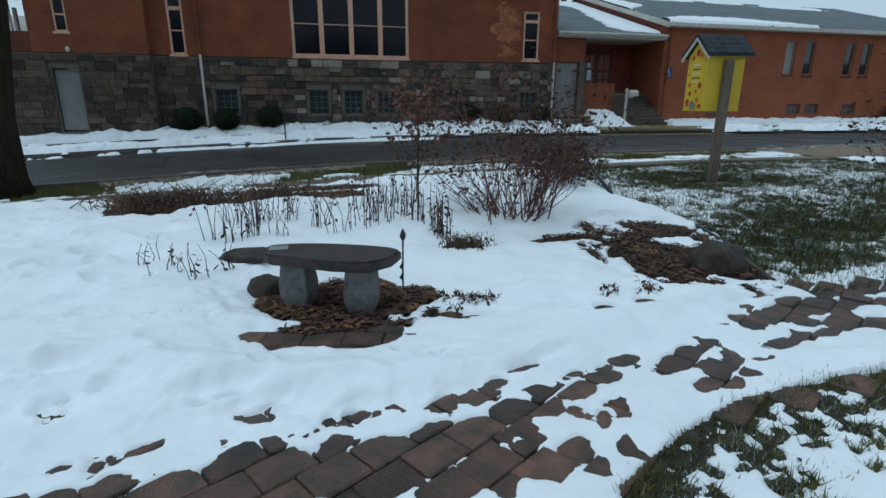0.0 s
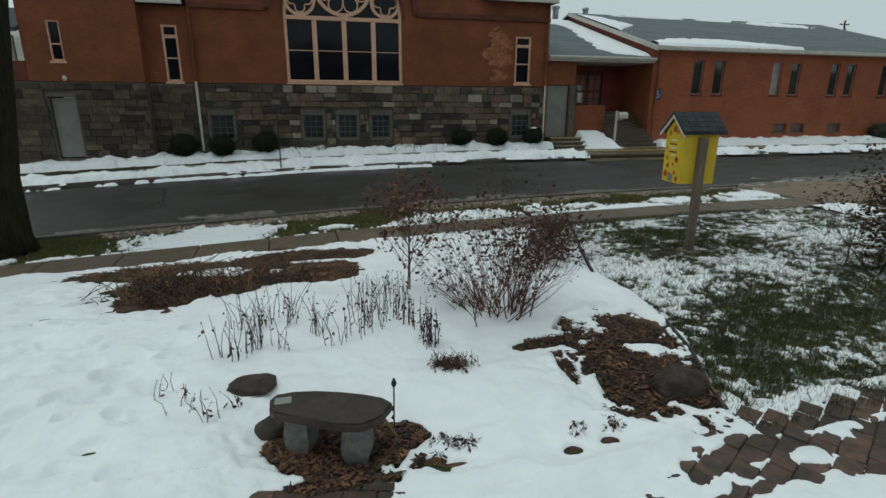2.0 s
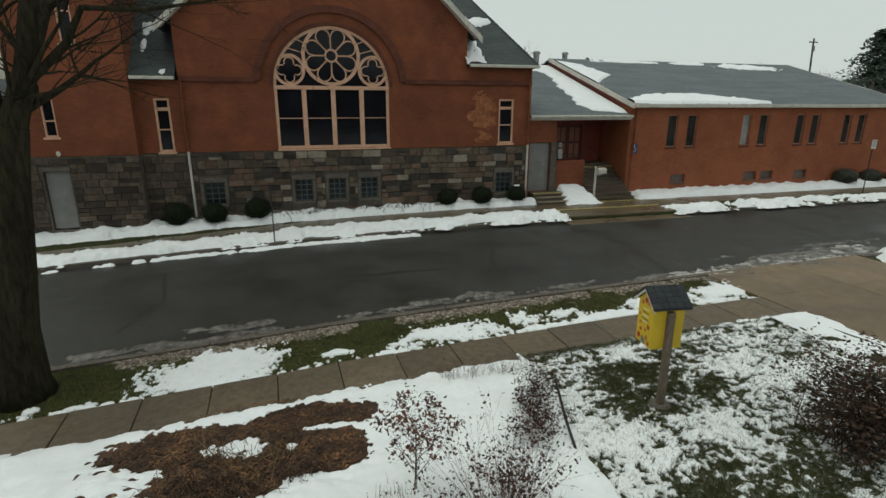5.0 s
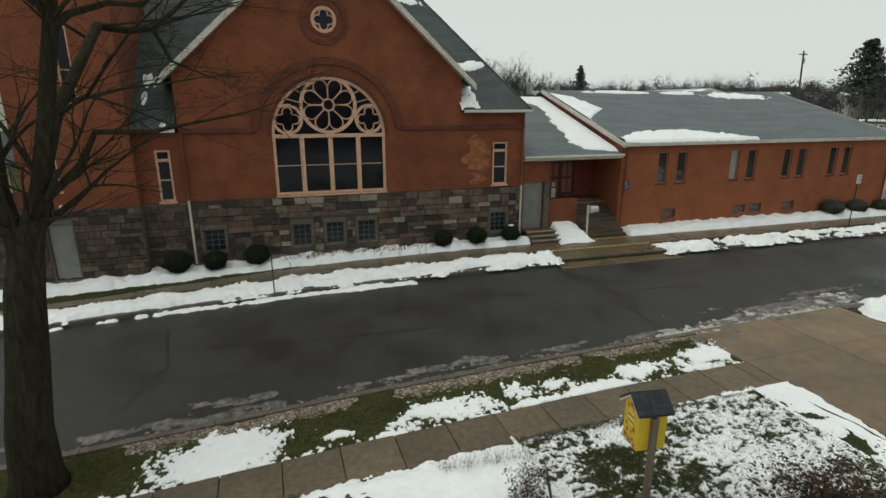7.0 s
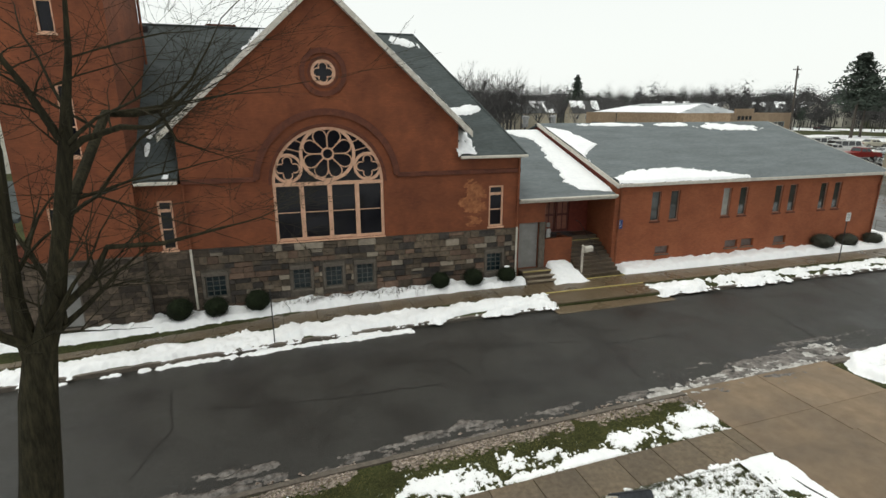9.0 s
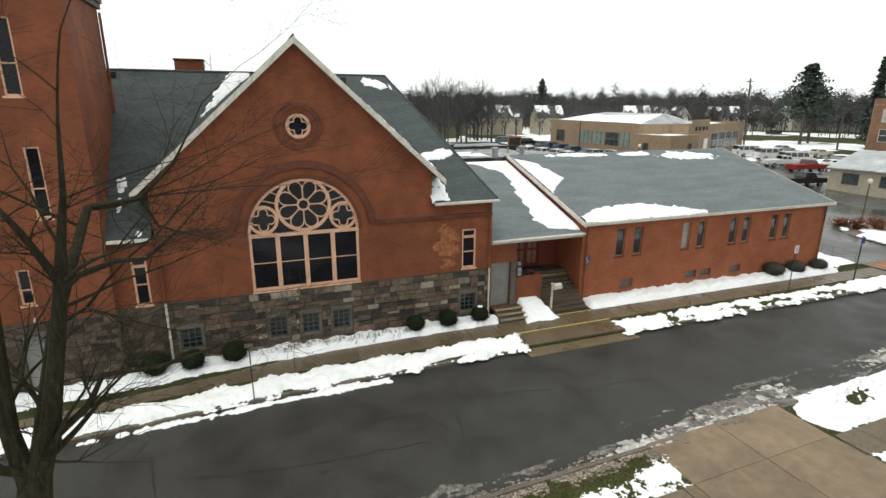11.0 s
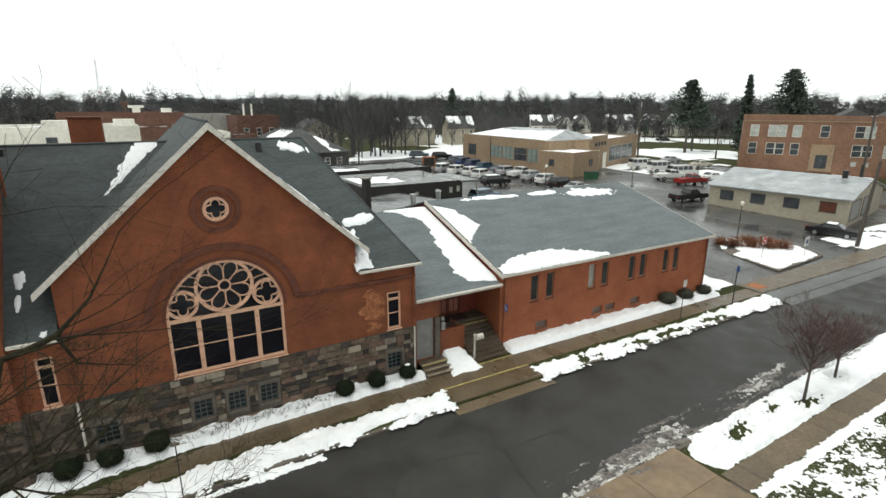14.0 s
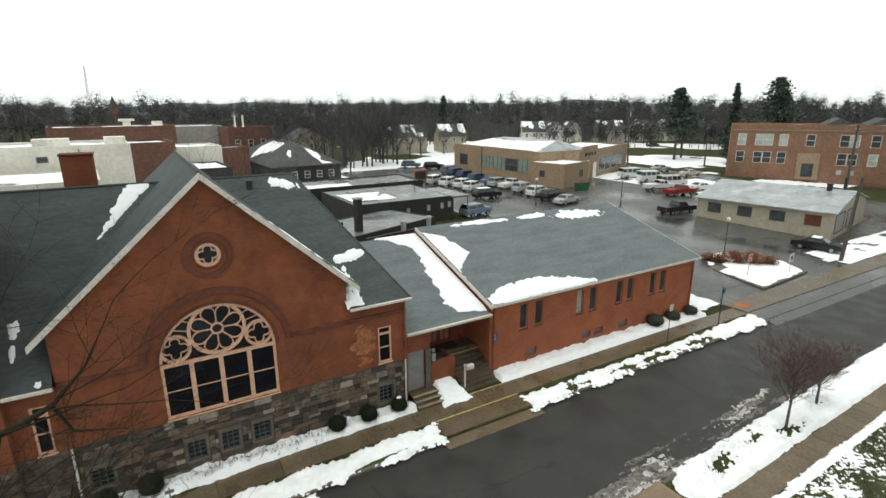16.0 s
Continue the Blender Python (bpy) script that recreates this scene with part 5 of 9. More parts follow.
strip_snow("snow_patch", 17.3, 40, -24, -13.2, 0.06, far_lawn, 0.06, 0.0, "patchy snow on the lawn beyond the driveway")
strip_snow("snow_patch", 9.2, 10.7, -24.5, -15.6, 0.06, lambda x, y: np.minimum.reduce([10.42 + 0.22 * fbm(x, y, 1.2, 4, 1) - x, WALK_S - 0.05 - (y - skew(x)), 0.30 + 0.3 * fbm(x, y, 3.0, 4, 4), (x - 9.55) * 0.7 + 0.45 * fbm(x, y, 1.6, 4, 3) + 0.2 * fbm(x, y, 8.0, 3, 6)]), 0.05, 0.0, "snow along the driveway edge")


def slush(x, y):
    v = y - skew(x)
    e = fbm(x * 0.45, y * 1.7, 1.5, 4, 3) * 0.55 + fbm(x * 0.35, y * 1.4, 4.0, 4, 4) * 0.6 + fbm(x, y, 11.0, 3, 5) * 0.2
    band = 0.16 - np.abs(v - ROAD_S - 0.62 - 0.22 * np.sin(x * 0.5)) * 0.9
    band = np.maximum(band, blob(x, y, 15.0, -11.75, 5.0, 0.95, 8) * 0.42)
    band = np.maximum(band, blob(x, y, -3.6, -12.0, 0.7, 0.3, 0) * 0.25)
    band = np.maximum(band, blob(x, y, 27.8, -10.6, 3.6, 0.55, 7) * 0.35)
    band = np.maximum(band, 0.13 - np.abs(v - ROAD_S - 0.12) * 1.1)
    return np.where(x > 34, band - 0.1, band) + e * 0.40 - 0.12


def slush_height(x, y):
    f = slush(x, y)
    return dip(x, y) + np.where(y - skew(x) < ROAD_S - 0.05, -0.1, -0.19) + 0.05 * smooth01((f + 0.05) / 0.3) + 0.015 * fbm(x, y, 9, 3, 2) - 0.03 * (f < 0)


tag(sheet("slush", -12, 34, -13.7, -10.4, 0.045, slush_height, "slush", lambda x, y, z: slush(x, y) > -0.01), "grey brown slush and grit along the gutter", "slush", kind="stuff")


def pale_slush(x, y):
    v = y - skew(x)
    e = fbm(x * 0.5, y * 1.5, 2.0, 4, 5) * 0.30 + fbm(x, y, 6.0, 4, 2) * 0.26
    band = np.maximum.reduce([blob(x, y, 12.0, -12.15, 3.6, 0.42, 6) * 0.35, blob(x, y, 16.6, -11.75, 2.8, 0.60, 10) * 0.40, blob(x, y, 28.2, -10.5, 3.4, 0.42, 7) * 0.35])
    return np.minimum(band + e * 0.55 - 0.10, 0.1)


M["snow_dirty"] = mat("thin dirty melting snow", (0.26, 0.245, 0.22), (0.58, 0.565, 0.54), 4, 0.5, 0.5, 30, 0.15, 1.2, spec=0.3)
tag(sheet("dirty_snow", 8.0, 32.5, -13.6, -9.4, 0.05, lambda x, y: dip(x, y) - 0.185 + 0.10 * smooth01((ROAD_S + 0.02 - (y - skew(x))) / 0.1) + 0.03 * smooth01(pale_slush(x, y) / 0.1) + 0.012 * fbm(x, y, 9, 3, 2), "snow_dirty", lambda x, y, z: pale_slush(x, y) > 0.0), "thin pale slush at the driveway mouth", "slush", kind="stuff")


# ---- snow left on the roofs ----
def roof_snow(name, x0, x1, y0, y1, plane, field, label, step=0.09, depth=0.10):
    def height(x, y):
        f = field(x, y) + fbm(x, y, 2.2, 4, 2) * 0.16 + fbm(x, y, 9, 2, 3) * 0.05
        return plane(x, y) - 0.03 + (depth + 0.03) * smooth01((f + 0.02) / 0.22) ** 0.6
    ob = sheet(name, x0, x1, y0, y1, step, height, "snow_roof", lambda x, y, z: z > plane(x, y) - 0.02)
    return tag(ob, label, "roof snow", "snow on the roofs", "stuff")


def link_z(x, y):
    return 4.52 + (y - 0.05) * 0.30242


def annex_z(x, y):
    return 5.14 + (y + 0.15) * 0.29282


roof_snow("roof_snow", 11.8, 16.08, 0.1, 10.4, link_z, lambda x, y: np.minimum(x - np.interp(y, [0.3, 0.9, 2.0, 4.9, 8.5, 10.2, 10.4], [16.2, 14.2, 13.8, 14.3, 15.0, 13.2, 12.6]), (y - 0.3) * 0.6), "long drift of snow in the roof valley", 0.07)
roof_snow("roof_snow", 16.1, 19.3, 3.0, 10.2, annex_z, lambda x, y: np.minimum(np.interp(y, [3.6, 4.5, 5.9, 7.0, 8.6, 9.4], [16.1, 16.7, 18.4, 18.0, 17.4, 16.1]) - x, x - 15.0), "drift of snow behind the rake board", 0.07)
roof_snow("roof_snow", 16.1, 26.2, -0.2, 2.2, annex_z, lambda x, y: np.minimum(np.interp(x, [16.1, 18.4, 21.0, 23.2, 25.4, 25.8], [0.7, 1.5, 1.65, 1.0, 0.25, -0.5]) - y, (y + 0.15) * 2.2), "snow drift along the annex eaves", 0.07, 0.14)
roof_snow("roof_snow", 19.0, 36.0, 8.0, 10.2, annex_z, lambda x, y: np.maximum.reduce([blob(x, y, 22.1, 9.75, 2.7, 0.28, -2), blob(x, y, 27.4, 9.65, 1.5, 0.42, -2), blob(x, y, 32.1, 9.0, 2.8, 0.75, -6)]) * 0.5, "patches of snow below the ridge", 0.07)
roof_snow("roof_snow", 4.3, 6.2, 5.6, 7.0, lambda x, y: east_z(y) + x * 0, lambda x, y: blob(x, y, 5.25, 6.4, 0.75, 0.30, -12) * 0.4, "small patch of snow near the church ridge", 0.05)
roof_snow("roof_snow", 6.4, 8.8, -0.35, 2.7, lambda x, y: east_z(y) + x * 0, lambda x, y: np.maximum.reduce([blob(x, y, 7.45, 2.1, 1.1, 0.24, 6) * 0.4, 0.25 - np.abs(x - 6.85 - 0.12 * y) * 0.7 - 0.3 * np.clip(y - 0.9, 0, 1)]), "snow lying in the church roof valley", 0.05)
roof_snow("roof_snow", -4.8, -1.2, 4.6, 7.0, lambda x, y: west_z(y) + x * 0, lambda x, y: np.minimum.reduce([0.16 - (x - (-1.62 - (7.05 - y) * 1.18)), 0.12 + (x - (-1.62 - (7.05 - y) * 1.18)) + 0.56 * np.clip(y - 4.9, 0, 3)]), "triangular drift of snow in the church roof valley", 0.05, 0.05)
roof_snow("roof_snow", -8.2, -6.9, -0.3, 2.3, lambda x, y: west_z(y) + x * 0, lambda x, y: np.maximum.reduce([blob(x, y, -7.75, 1.75, 0.2, 0.3, 0), blob(x, y, -7.85, 0.9, 0.11, 0.22, 0), blob(x, y, -6.75, -0.2, 0.4, 0.12, 0)]) * 0.3, "crumbs of snow beside the tower", 0.04)
roof_snow("roof_snow", 2.2, 7.05, -0.42, 0.6, lambda x, y: 14.72 - 0.9163 * x, lambda x, y: np.interp(x, [2.2, 2.8, 4.0, 5.5, 7.0], [-0.1, 0.06, 0.14, 0.22, 0.30]) - np.abs(y + 0.15) * 0.7, "band of snow along the gable edge", 0.05, 0.08)


# ---- garden: beds, pavers, mulch ----
bed_mesh = sheet("mulch_bed", -5.4, 2.1, -23.2, -16.5, 0.12, lambda x, y: dip(x, y) + 0.006 + 0.016 * smooth01((y + 20) / 0.5) + 0.010 * fbm(x, y, 2.5, 3, 4) - 0.03 * (right_lawn(x, y) > -0.05), "mulch", lambda x, y, z: ((x > -2.6) | (blob(x, y, -2.9, -18.0, 2.5, 1.8) > -0.1)) & (right_lawn(x, y) < 0.05) & (y < WALK_S - 0.2 + skew(x)))
tag(bed_mesh, "wet brown bark mulch of the garden beds", "garden bed", kind="structure")


def scatter(n, seed, regions, test):
    """Random points in ellipses that pass a test."""
    rs = np.random.RandomState(seed)
    out = []
    for cx, cy, rx, ry in regions:
        a, r = rs.rand(n) * 2 * np.pi, np.sqrt(rs.rand(n))
        x, y = cx + rx * r * np.cos(a), cy + ry * r * np.sin(a)
        k = test(x, y)
        out.append(np.stack([x[k], y[k]], 1))
    return np.concatenate(out)


def chips(name, pts, size, z, seed, material, parent=None):
    """Small bent flakes lying about."""
    rs = np.random.RandomState(seed)
    verts, faces = [], []
    for x, y in pts:
        a, l, w, t = rs.rand() * 6.28, size * rs.uniform(0.5, 1.6), size * rs.uniform(0.15, 0.5), rs.uniform(-0.5, 0.5)
        c, s = math.cos(a), math.sin(a)
        h = z + (0.016 if y > -20 else 0.0) + float(dip(x, y)) + rs.uniform(0.0, 0.02)
        i = len(verts)
        for u, v, k in ((-l, -w, t), (0, -w * 1.2, 0.25), (l, -w * 0.7, -t), (l, w * 0.7, -t), (0, w * 1.2, 0.3), (-l, w, t)):
            verts.append((x + u * c / 2 - v * s / 2, y + u * s / 2 + v * c / 2, h + k * l * 0.4))
        faces += [(i, i + 1, i + 4, i + 5), (i + 1, i + 2, i + 3, i + 4)]
    return quick_mesh(name, verts, faces, material, parent)


bare = lambda x, y: (snow_field(x, y) < 0.0) & (right_lawn(x, y) < 0)
tag(chips("bark_chips", scatter(5200, 3, [(-3.05, -17.9, 2.2, 1.5)], bare), 0.055, 0.015, 1, "chip"), "loose bark chips on the mulch bed", "mulch", kind="stuff")
tag(chips("bark_chips", scatter(5600, 4, [(-1.6, -22.4, 0.6, 0.45), (0.95, -21.8, 0.9, 1.1)], lambda x, y: bare(x, y) & (y > -22.82)), 0.036, 0.014, 2, "chip_dark"), "dark wet leaves and bark chips", "mulch", kind="stuff")
tag(chips("bark_chips", scatter(1500, 44, [(-1.6, -22.4, 0.6, 0.45), (1.05, -21.8, 0.8, 1.1)], lambda x, y: bare(x, y) & (y > -22.82)), 0.045, 0.022, 12, "chip"), "paler bark chips on the wet bed", "mulch", kind="stuff")
tag(chips("fallen_leaves", scatter(260, 14, [(-3.05, -17.9, 2.2, 1.5), (0.95, -21.8, 0.9, 1.1), (-1.6, -22.4, 0.55, 0.4)], bare), 0.050, 0.03, 6, "leaf_rust"), "curled rusty fallen leaves on the beds", "leaf litter", kind="stuff")

paver_path = sheet("path_1", -4.6, 4.0, -24.8, -22.6, 0.08, lambda x, y: 0.010 + 0 * x, "paver_joint", lambda x, y, z: polyline_distance(x, y, PATH_LINE) < 0.52)
tag(paver_path, "old clay paver path mostly under snow", "path", kind="structure")


def paver_meshes(w, d):
    out = []
    for k in range(5):
        rnd = random.Random(70 + k)
        bm = box(-w / 2, w / 2, -d / 2, d / 2, -0.04, 0.022, 0.006)
        for v in bm.verts:
            v.co += Vector((rnd.uniform(-0.003, 0.003), rnd.uniform(-0.003, 0.003), rnd.uniform(-0.002, 0.002)))
        me = bpy.data.meshes.new("paver")
        bm.to_mesh(me)
        bm.free()
        me.materials.append(M["paver"])
        out.append(me)
    return out


PAVERS = paver_meshes(0.200, 0.154) + paver_meshes(0.200, 0.154)


def lay_pavers(owner, seed, x0, x1, y0, y1, turn, inside_test):
    """Staggered rows of pavers across a rectangle, kept where the test holds."""
    rnd = random.Random(seed)
    c, s = math.cos(radians(turn)), math.sin(radians(turn))
    for i in range(-30, 31):
        for j in range(-30, 31):
            u, v = (i + 0.5 * (j % 2)) * 0.206, j * 0.160
            x, y = (x0 + x1) / 2 + u * c - v * s, (y0 + y1) / 2 + u * s + v * c
            if x0 < x < x1 and y0 < y < y1 and inside_test(np.array(x), np.array(y)):
                ob = new("paver", PAVERS[rnd.randrange(5)])
                ob.parent = owner
                ob.matrix_world = pose(x, y, rnd.uniform(-0.004, 0.005), rnd.uniform(-1.2, 1.2), rnd.uniform(-1.2, 1.2), turn + rnd.uniform(-1, 1))


def on_path(x, y):
    return polyline_distance(x, y, PATH_LINE) < 0.56 and snow_field(x, y) < 0.09 and lower_lawn(x, y) < 0.06


lay_pavers(paver_path, 8, -3.3, 3.3, -24.5, -22.7, 32, on_path)
bench_paving = part("path_2", box(-2.2, -1.35, -22.98, -22.7, -0.03, 0.0), "mortar")
bench_paving.matrix_world = pose(0, 0, 0)
tag(bench_paving, "clay pavers before the bench", "path", kind="structure")
lay_pavers(bench_paving, 12, -2.22, -1.30, -23.1, -22.66, -14, lambda x, y: snow_field(x, y) < 0.06)

# edging strip
tag(part("garden_edging", tube([(10.05, -16.95, 0.03), (10.10, -17.4, 0.035), (10.26, -18.1, 0.035), (10.24, -18.7, 0.03), (10.1, -19.6, 0.02)], 0.03, 6), "edging", smooth=True), "black edging showing through snow at the driveway", "edging")
eb = bmesh.new()
add_tube(eb, [(x, y, 0.022) for x, y in EDGING[2:]], 0.02, 6)
tag(part("garden_edging", eb, "edging", smooth=True), "black plastic edging between bed and lawn", "edging")
pole = part("loose_edging", tube([(1.90, -19.5, 0.06), (2.05, -18.9, 0.17), (2.3, -18.1, 0.30), (2.42, -17.8, 0.33)], 0.026, 6), "edging", smooth=True)
tag(pole, "length of black edging lifted out of the snow", "edging")
hose = part("garden_hose", tube([(-1.42, -22.05, 0.05), (-1.30, -22.2, 0.04), (-1.25, -22.4, 0.035), (-1.32, -22.58, 0.03), (-1.46, -22.72, 0.03)], 0.012, 6), "straw", smooth=True)
tag(hose, "thin tan hose curled round the bench mulch", "hose")

# bench
bench = empty("garden_bench")
tag(bench, "small curved cast concrete bench on two flared legs", "bench", "", "")
seat_pts = [(-2.05, -22.12), (-1.92, -22.125), (-1.77, -22.15), (-1.62, -22.20), (-1.47, -22.265), (-1.35, -22.335), (-1.29, -22.385), (-1.285, -22.42), (-1.31, -22.465), (-1.36, -22.525), (-1.43, -22.585),
            (-1.51, -22.615), (-1.60, -22.595), (-1.70, -22.54), (-1.80, -22.48), (-1.93, -22.405), (-2.05, -22.35), (-2.08, -22.30), (-2.085, -22.18)]
seat_pts = [(x, y - 0.05) for x, y in seat_pts]
sb = prism(seat_pts, "z", 0.285, 0.350)
bmesh.ops.bevel(sb, geom=[e for e in sb.edges if abs(e.verts[0].co.z - e.verts[1].co.z) < 0.01], offset=0.015, segments=2, affect="EDGES")
part("seat", sb, "bench_top", bench, "damp brownish seat slab")


def flared_leg(x, y, turn):
    bm = bmesh.new()
    rows = []
    for w, d, z in ((0.225, 0.19, -0.08), (0.225, 0.19, 0.012), (0.135, 0.12, 0.018), (0.180, 0.145, 0.10), (0.185, 0.150, 0.16), (0.170, 0.135, 0.22), (0.160, 0.125, 0.284)):
        rows.append([bm.verts.new((sx * w / 2, sy * d / 2, z)) for sx, sy in ((-1, -1), (1, -1), (1, 1), (-1, 1))])
    for a, b in zip(rows, rows[1:]):
        for j in range(4):
            bm.faces.new((a[j], a[(j + 1) % 4], b[(j + 1) % 4], b[j]))
    bm.faces.new(list(reversed(rows[0])))
    bm.faces.new(rows[-1])
    bmesh.ops.bevel(bm, geom=list(bm.edges), offset=0.006, segments=1, affect="EDGES")
    bmesh.ops.transform(bm, matrix=pose(x, y, 0, 0, 0, turn), verts=bm.verts)
    return bm


part("leg", flared_leg(-1.89, -22.37, -28), "bench", bench, "grey flared concrete leg")
part("leg", flared_leg(-1.53, -22.56, -20), "bench", bench, "grey flared concrete leg")
part("plaque", box(-2.05, -1.94, -22.32, -22.24, 0.350, 0.358, 0.002), "plaque", bench, "small pale plaque")


def boulder(name, x, y, z, rx, ry, rz, seed, material, label, flat=0.0):
    bm = bmesh.new()
    bmesh.ops.create_icosphere(bm, subdivisions=3, radius=1.0)
    for v in bm.verts:
        n = noise.noise(v.co * 1.3 + Vector((seed, seed * 2, 0))) * 0.28 + noise.noise(v.co * 3.1 + Vector((seed, 0, 5))) * 0.10
        v.co *= 1 + n
        if flat:
            v.co.z = max(min(v.co.z, flat), -flat)
        v.co = Vector((x + v.co.x * rx, y + v.co.y * ry, z + v.co.z * rz))
    return tag(part(name, bm, material, smooth=True), label, "rock")


boulder("boulder", 1.10, -22.30, 0.08, 0.20, 0.17, 0.16, 4, "rock", "dark wet boulder at the corner of the bed")
boulder("boulder", -2.10, -22.14, 0.05, 0.12, 0.10, 0.10, 5, "rock", "small dark boulder beside the bench")
boulder("boulder", -2.27, -21.62, 0.045, 0.14, 0.12, 0.10, 7, "rock", "squat stone under a flat slab")
boulder("flat_stone", -2.27, -21.62, 0.135, 0.19, 0.16, 0.05, 9, "rock", "flat round stone slab on a squat stone", 0.5)

stake = empty("garden_stake")
tag(stake, "thin black metal and dark backing garden stake with a ball finial", "garden stake")
part("rod", tube([(-1.25, -22.30, -0.05), (-1.252, -22.30, 0.12), (-1.248, -22.30, 0.38)], 0.006, 6), "black", stake)
part("finial", lathe([(0.004, 0.36), (0.018, 0.385), (0.02, 0.40), (0.012, 0.42), (0.003, 0.44)], 8, -1.248, -22.30), "black", stake)
for z in (0.10, 0.17):
    part("leaf", tube([(-1.25, -22.30, z), (-1.262, -22.296, z + 0.02), (-1.255, -22.30, z + 0.05)], [0.004, 0.012, 0.003], 5), "black", stake)

# book box on a post
lib = empty("book_exchange_box")
tag(lib, "yellow painted little free book box with flowers on a wooden post", "book box")
LM = pose(4.06, -18.42, 0, 0, 0, -7)


def lib_part(name, bm, material, label="", parent=None):
    bmesh.ops.transform(bm, matrix=LM, verts=bm.verts)
    return part(name, bm, material, parent or lib, label)


bx = lib_part("box", prism([(-0.25, 1.08), (0.25, 1.08), (0.25, 1.86), (0.0, 2.08), (-0.25, 1.86)], "x", -0.28, 0.28), "lib_yellow", "bright yellow gabled box")
for s in (-1, 1):
    lib_part("roof", prism([(0.0, 2.15), (s * 0.35, 1.861), (s * 0.35, 1.831), (0.0, 2.12)], "x", -0.35, 0.35), "lib_roof", "dark blue-grey shingle roof")
    for r in range(4):
        for k in range(5):
            a = 0.01 + r * 0.082
            lib_part("shingle", prism([(s * a, 2.150 - a * 0.825 + 0.016), (s * (a + 0.095), 2.150 - (a + 0.095) * 0.825 + 0.022), (s * (a + 0.095), 2.150 - (a + 0.095) * 0.825 + 0.01), (s * a, 2.150 - a * 0.825 + 0.006)], "x", -0.35 + 0.14 * k + 0.003, -0.35 + 0.14 * (k + 1) - 0.003), "lib_roof")
    lib_part("barge_board", prism([(0.0, 2.118), (s * 0.345, 1.832), (s * 0.345, 1.787), (0.0, 2.073)], "x", -0.346, -0.322), "white", "pale barge board")
post = lib_part("post", box(-0.055, 0.055, -0.362, -0.252, -0.2, 1.78, 0.008), "post_wood", "weathered grey square post")
lib_part("footing", lathe([(0.20, -0.05), (0.19, 0.02), (0.12, 0.035)], 14, 0, -0.307), "kerb", "round footing in the turf")
lib_part("door", box(-0.288, -0.281, -0.19, 0.19, 1.16, 1.80, 0.002), "lib_yellow")
lib_part("notice_plate", box(-0.296, -0.289, -0.06, 0.06, 1.10, 1.20, 0.002), "plaque", "small grey plate")


def flower(y, z, r, material):
    bm = bmesh.new()
    for k in range(6):
        a = k * math.pi / 3
        bmesh.ops.create_icosphere(bm, subdivisions=1, radius=r * 0.42, matrix=Matrix.Translation((-0.292, 0.85 * y + 0.6 * r * math.cos(a), z + 0.6 * r * math.sin(a))) @ Matrix.Diagonal((0.1, 1, 1, 1)))
    lib_part("flower", bm, material)
    bm = bmesh.new()
    bmesh.ops.create_icosphere(bm, subdivisions=1, radius=r * 0.35, matrix=Matrix.Translation((-0.295, 0.85 * y, z)) @ Matrix.Diagonal((0.12, 1, 1, 1)))
    lib_part("flower_eye", bm, "paint_brown")


for y, z, r, m in ((0.0, 1.90, 0.055, "paint_red"), (-0.10, 1.86, 0.04, "paint_orange"), (0.13, 1.83, 0.045, "paint_orange"), (0.16, 1.45, 0.04, "paint_orange"), (-0.15, 1.44, 0.05, "paint_red"), (-0.05, 1.36, 0.035, "paint_orange"),
                   (0.12, 1.33, 0.04, "paint_red"), (0.17, 1.2, 0.06, "paint_red"), (-0.12, 1.24, 0.045, "paint_orange"), (0.03, 1.19, 0.04, "paint_brown"), (-0.2, 1.15, 0.04, "paint_red"), (0.2, 1.6, 0.03, "paint_orange")):
    flower(y, z, r, m)
for i, (z, w) in enumerate(((1.73, 0.15), (1.67, 0.19), (1.61, 0.17), (1.55, 0.2), (1.50, 0.12))):
    lib_part("lettering_bar", box(-0.291, -0.288, -w / 1.8, w / 1.8, z - 0.010, z + 0.010), "paint_brown" if i % 2 else "paint_white")


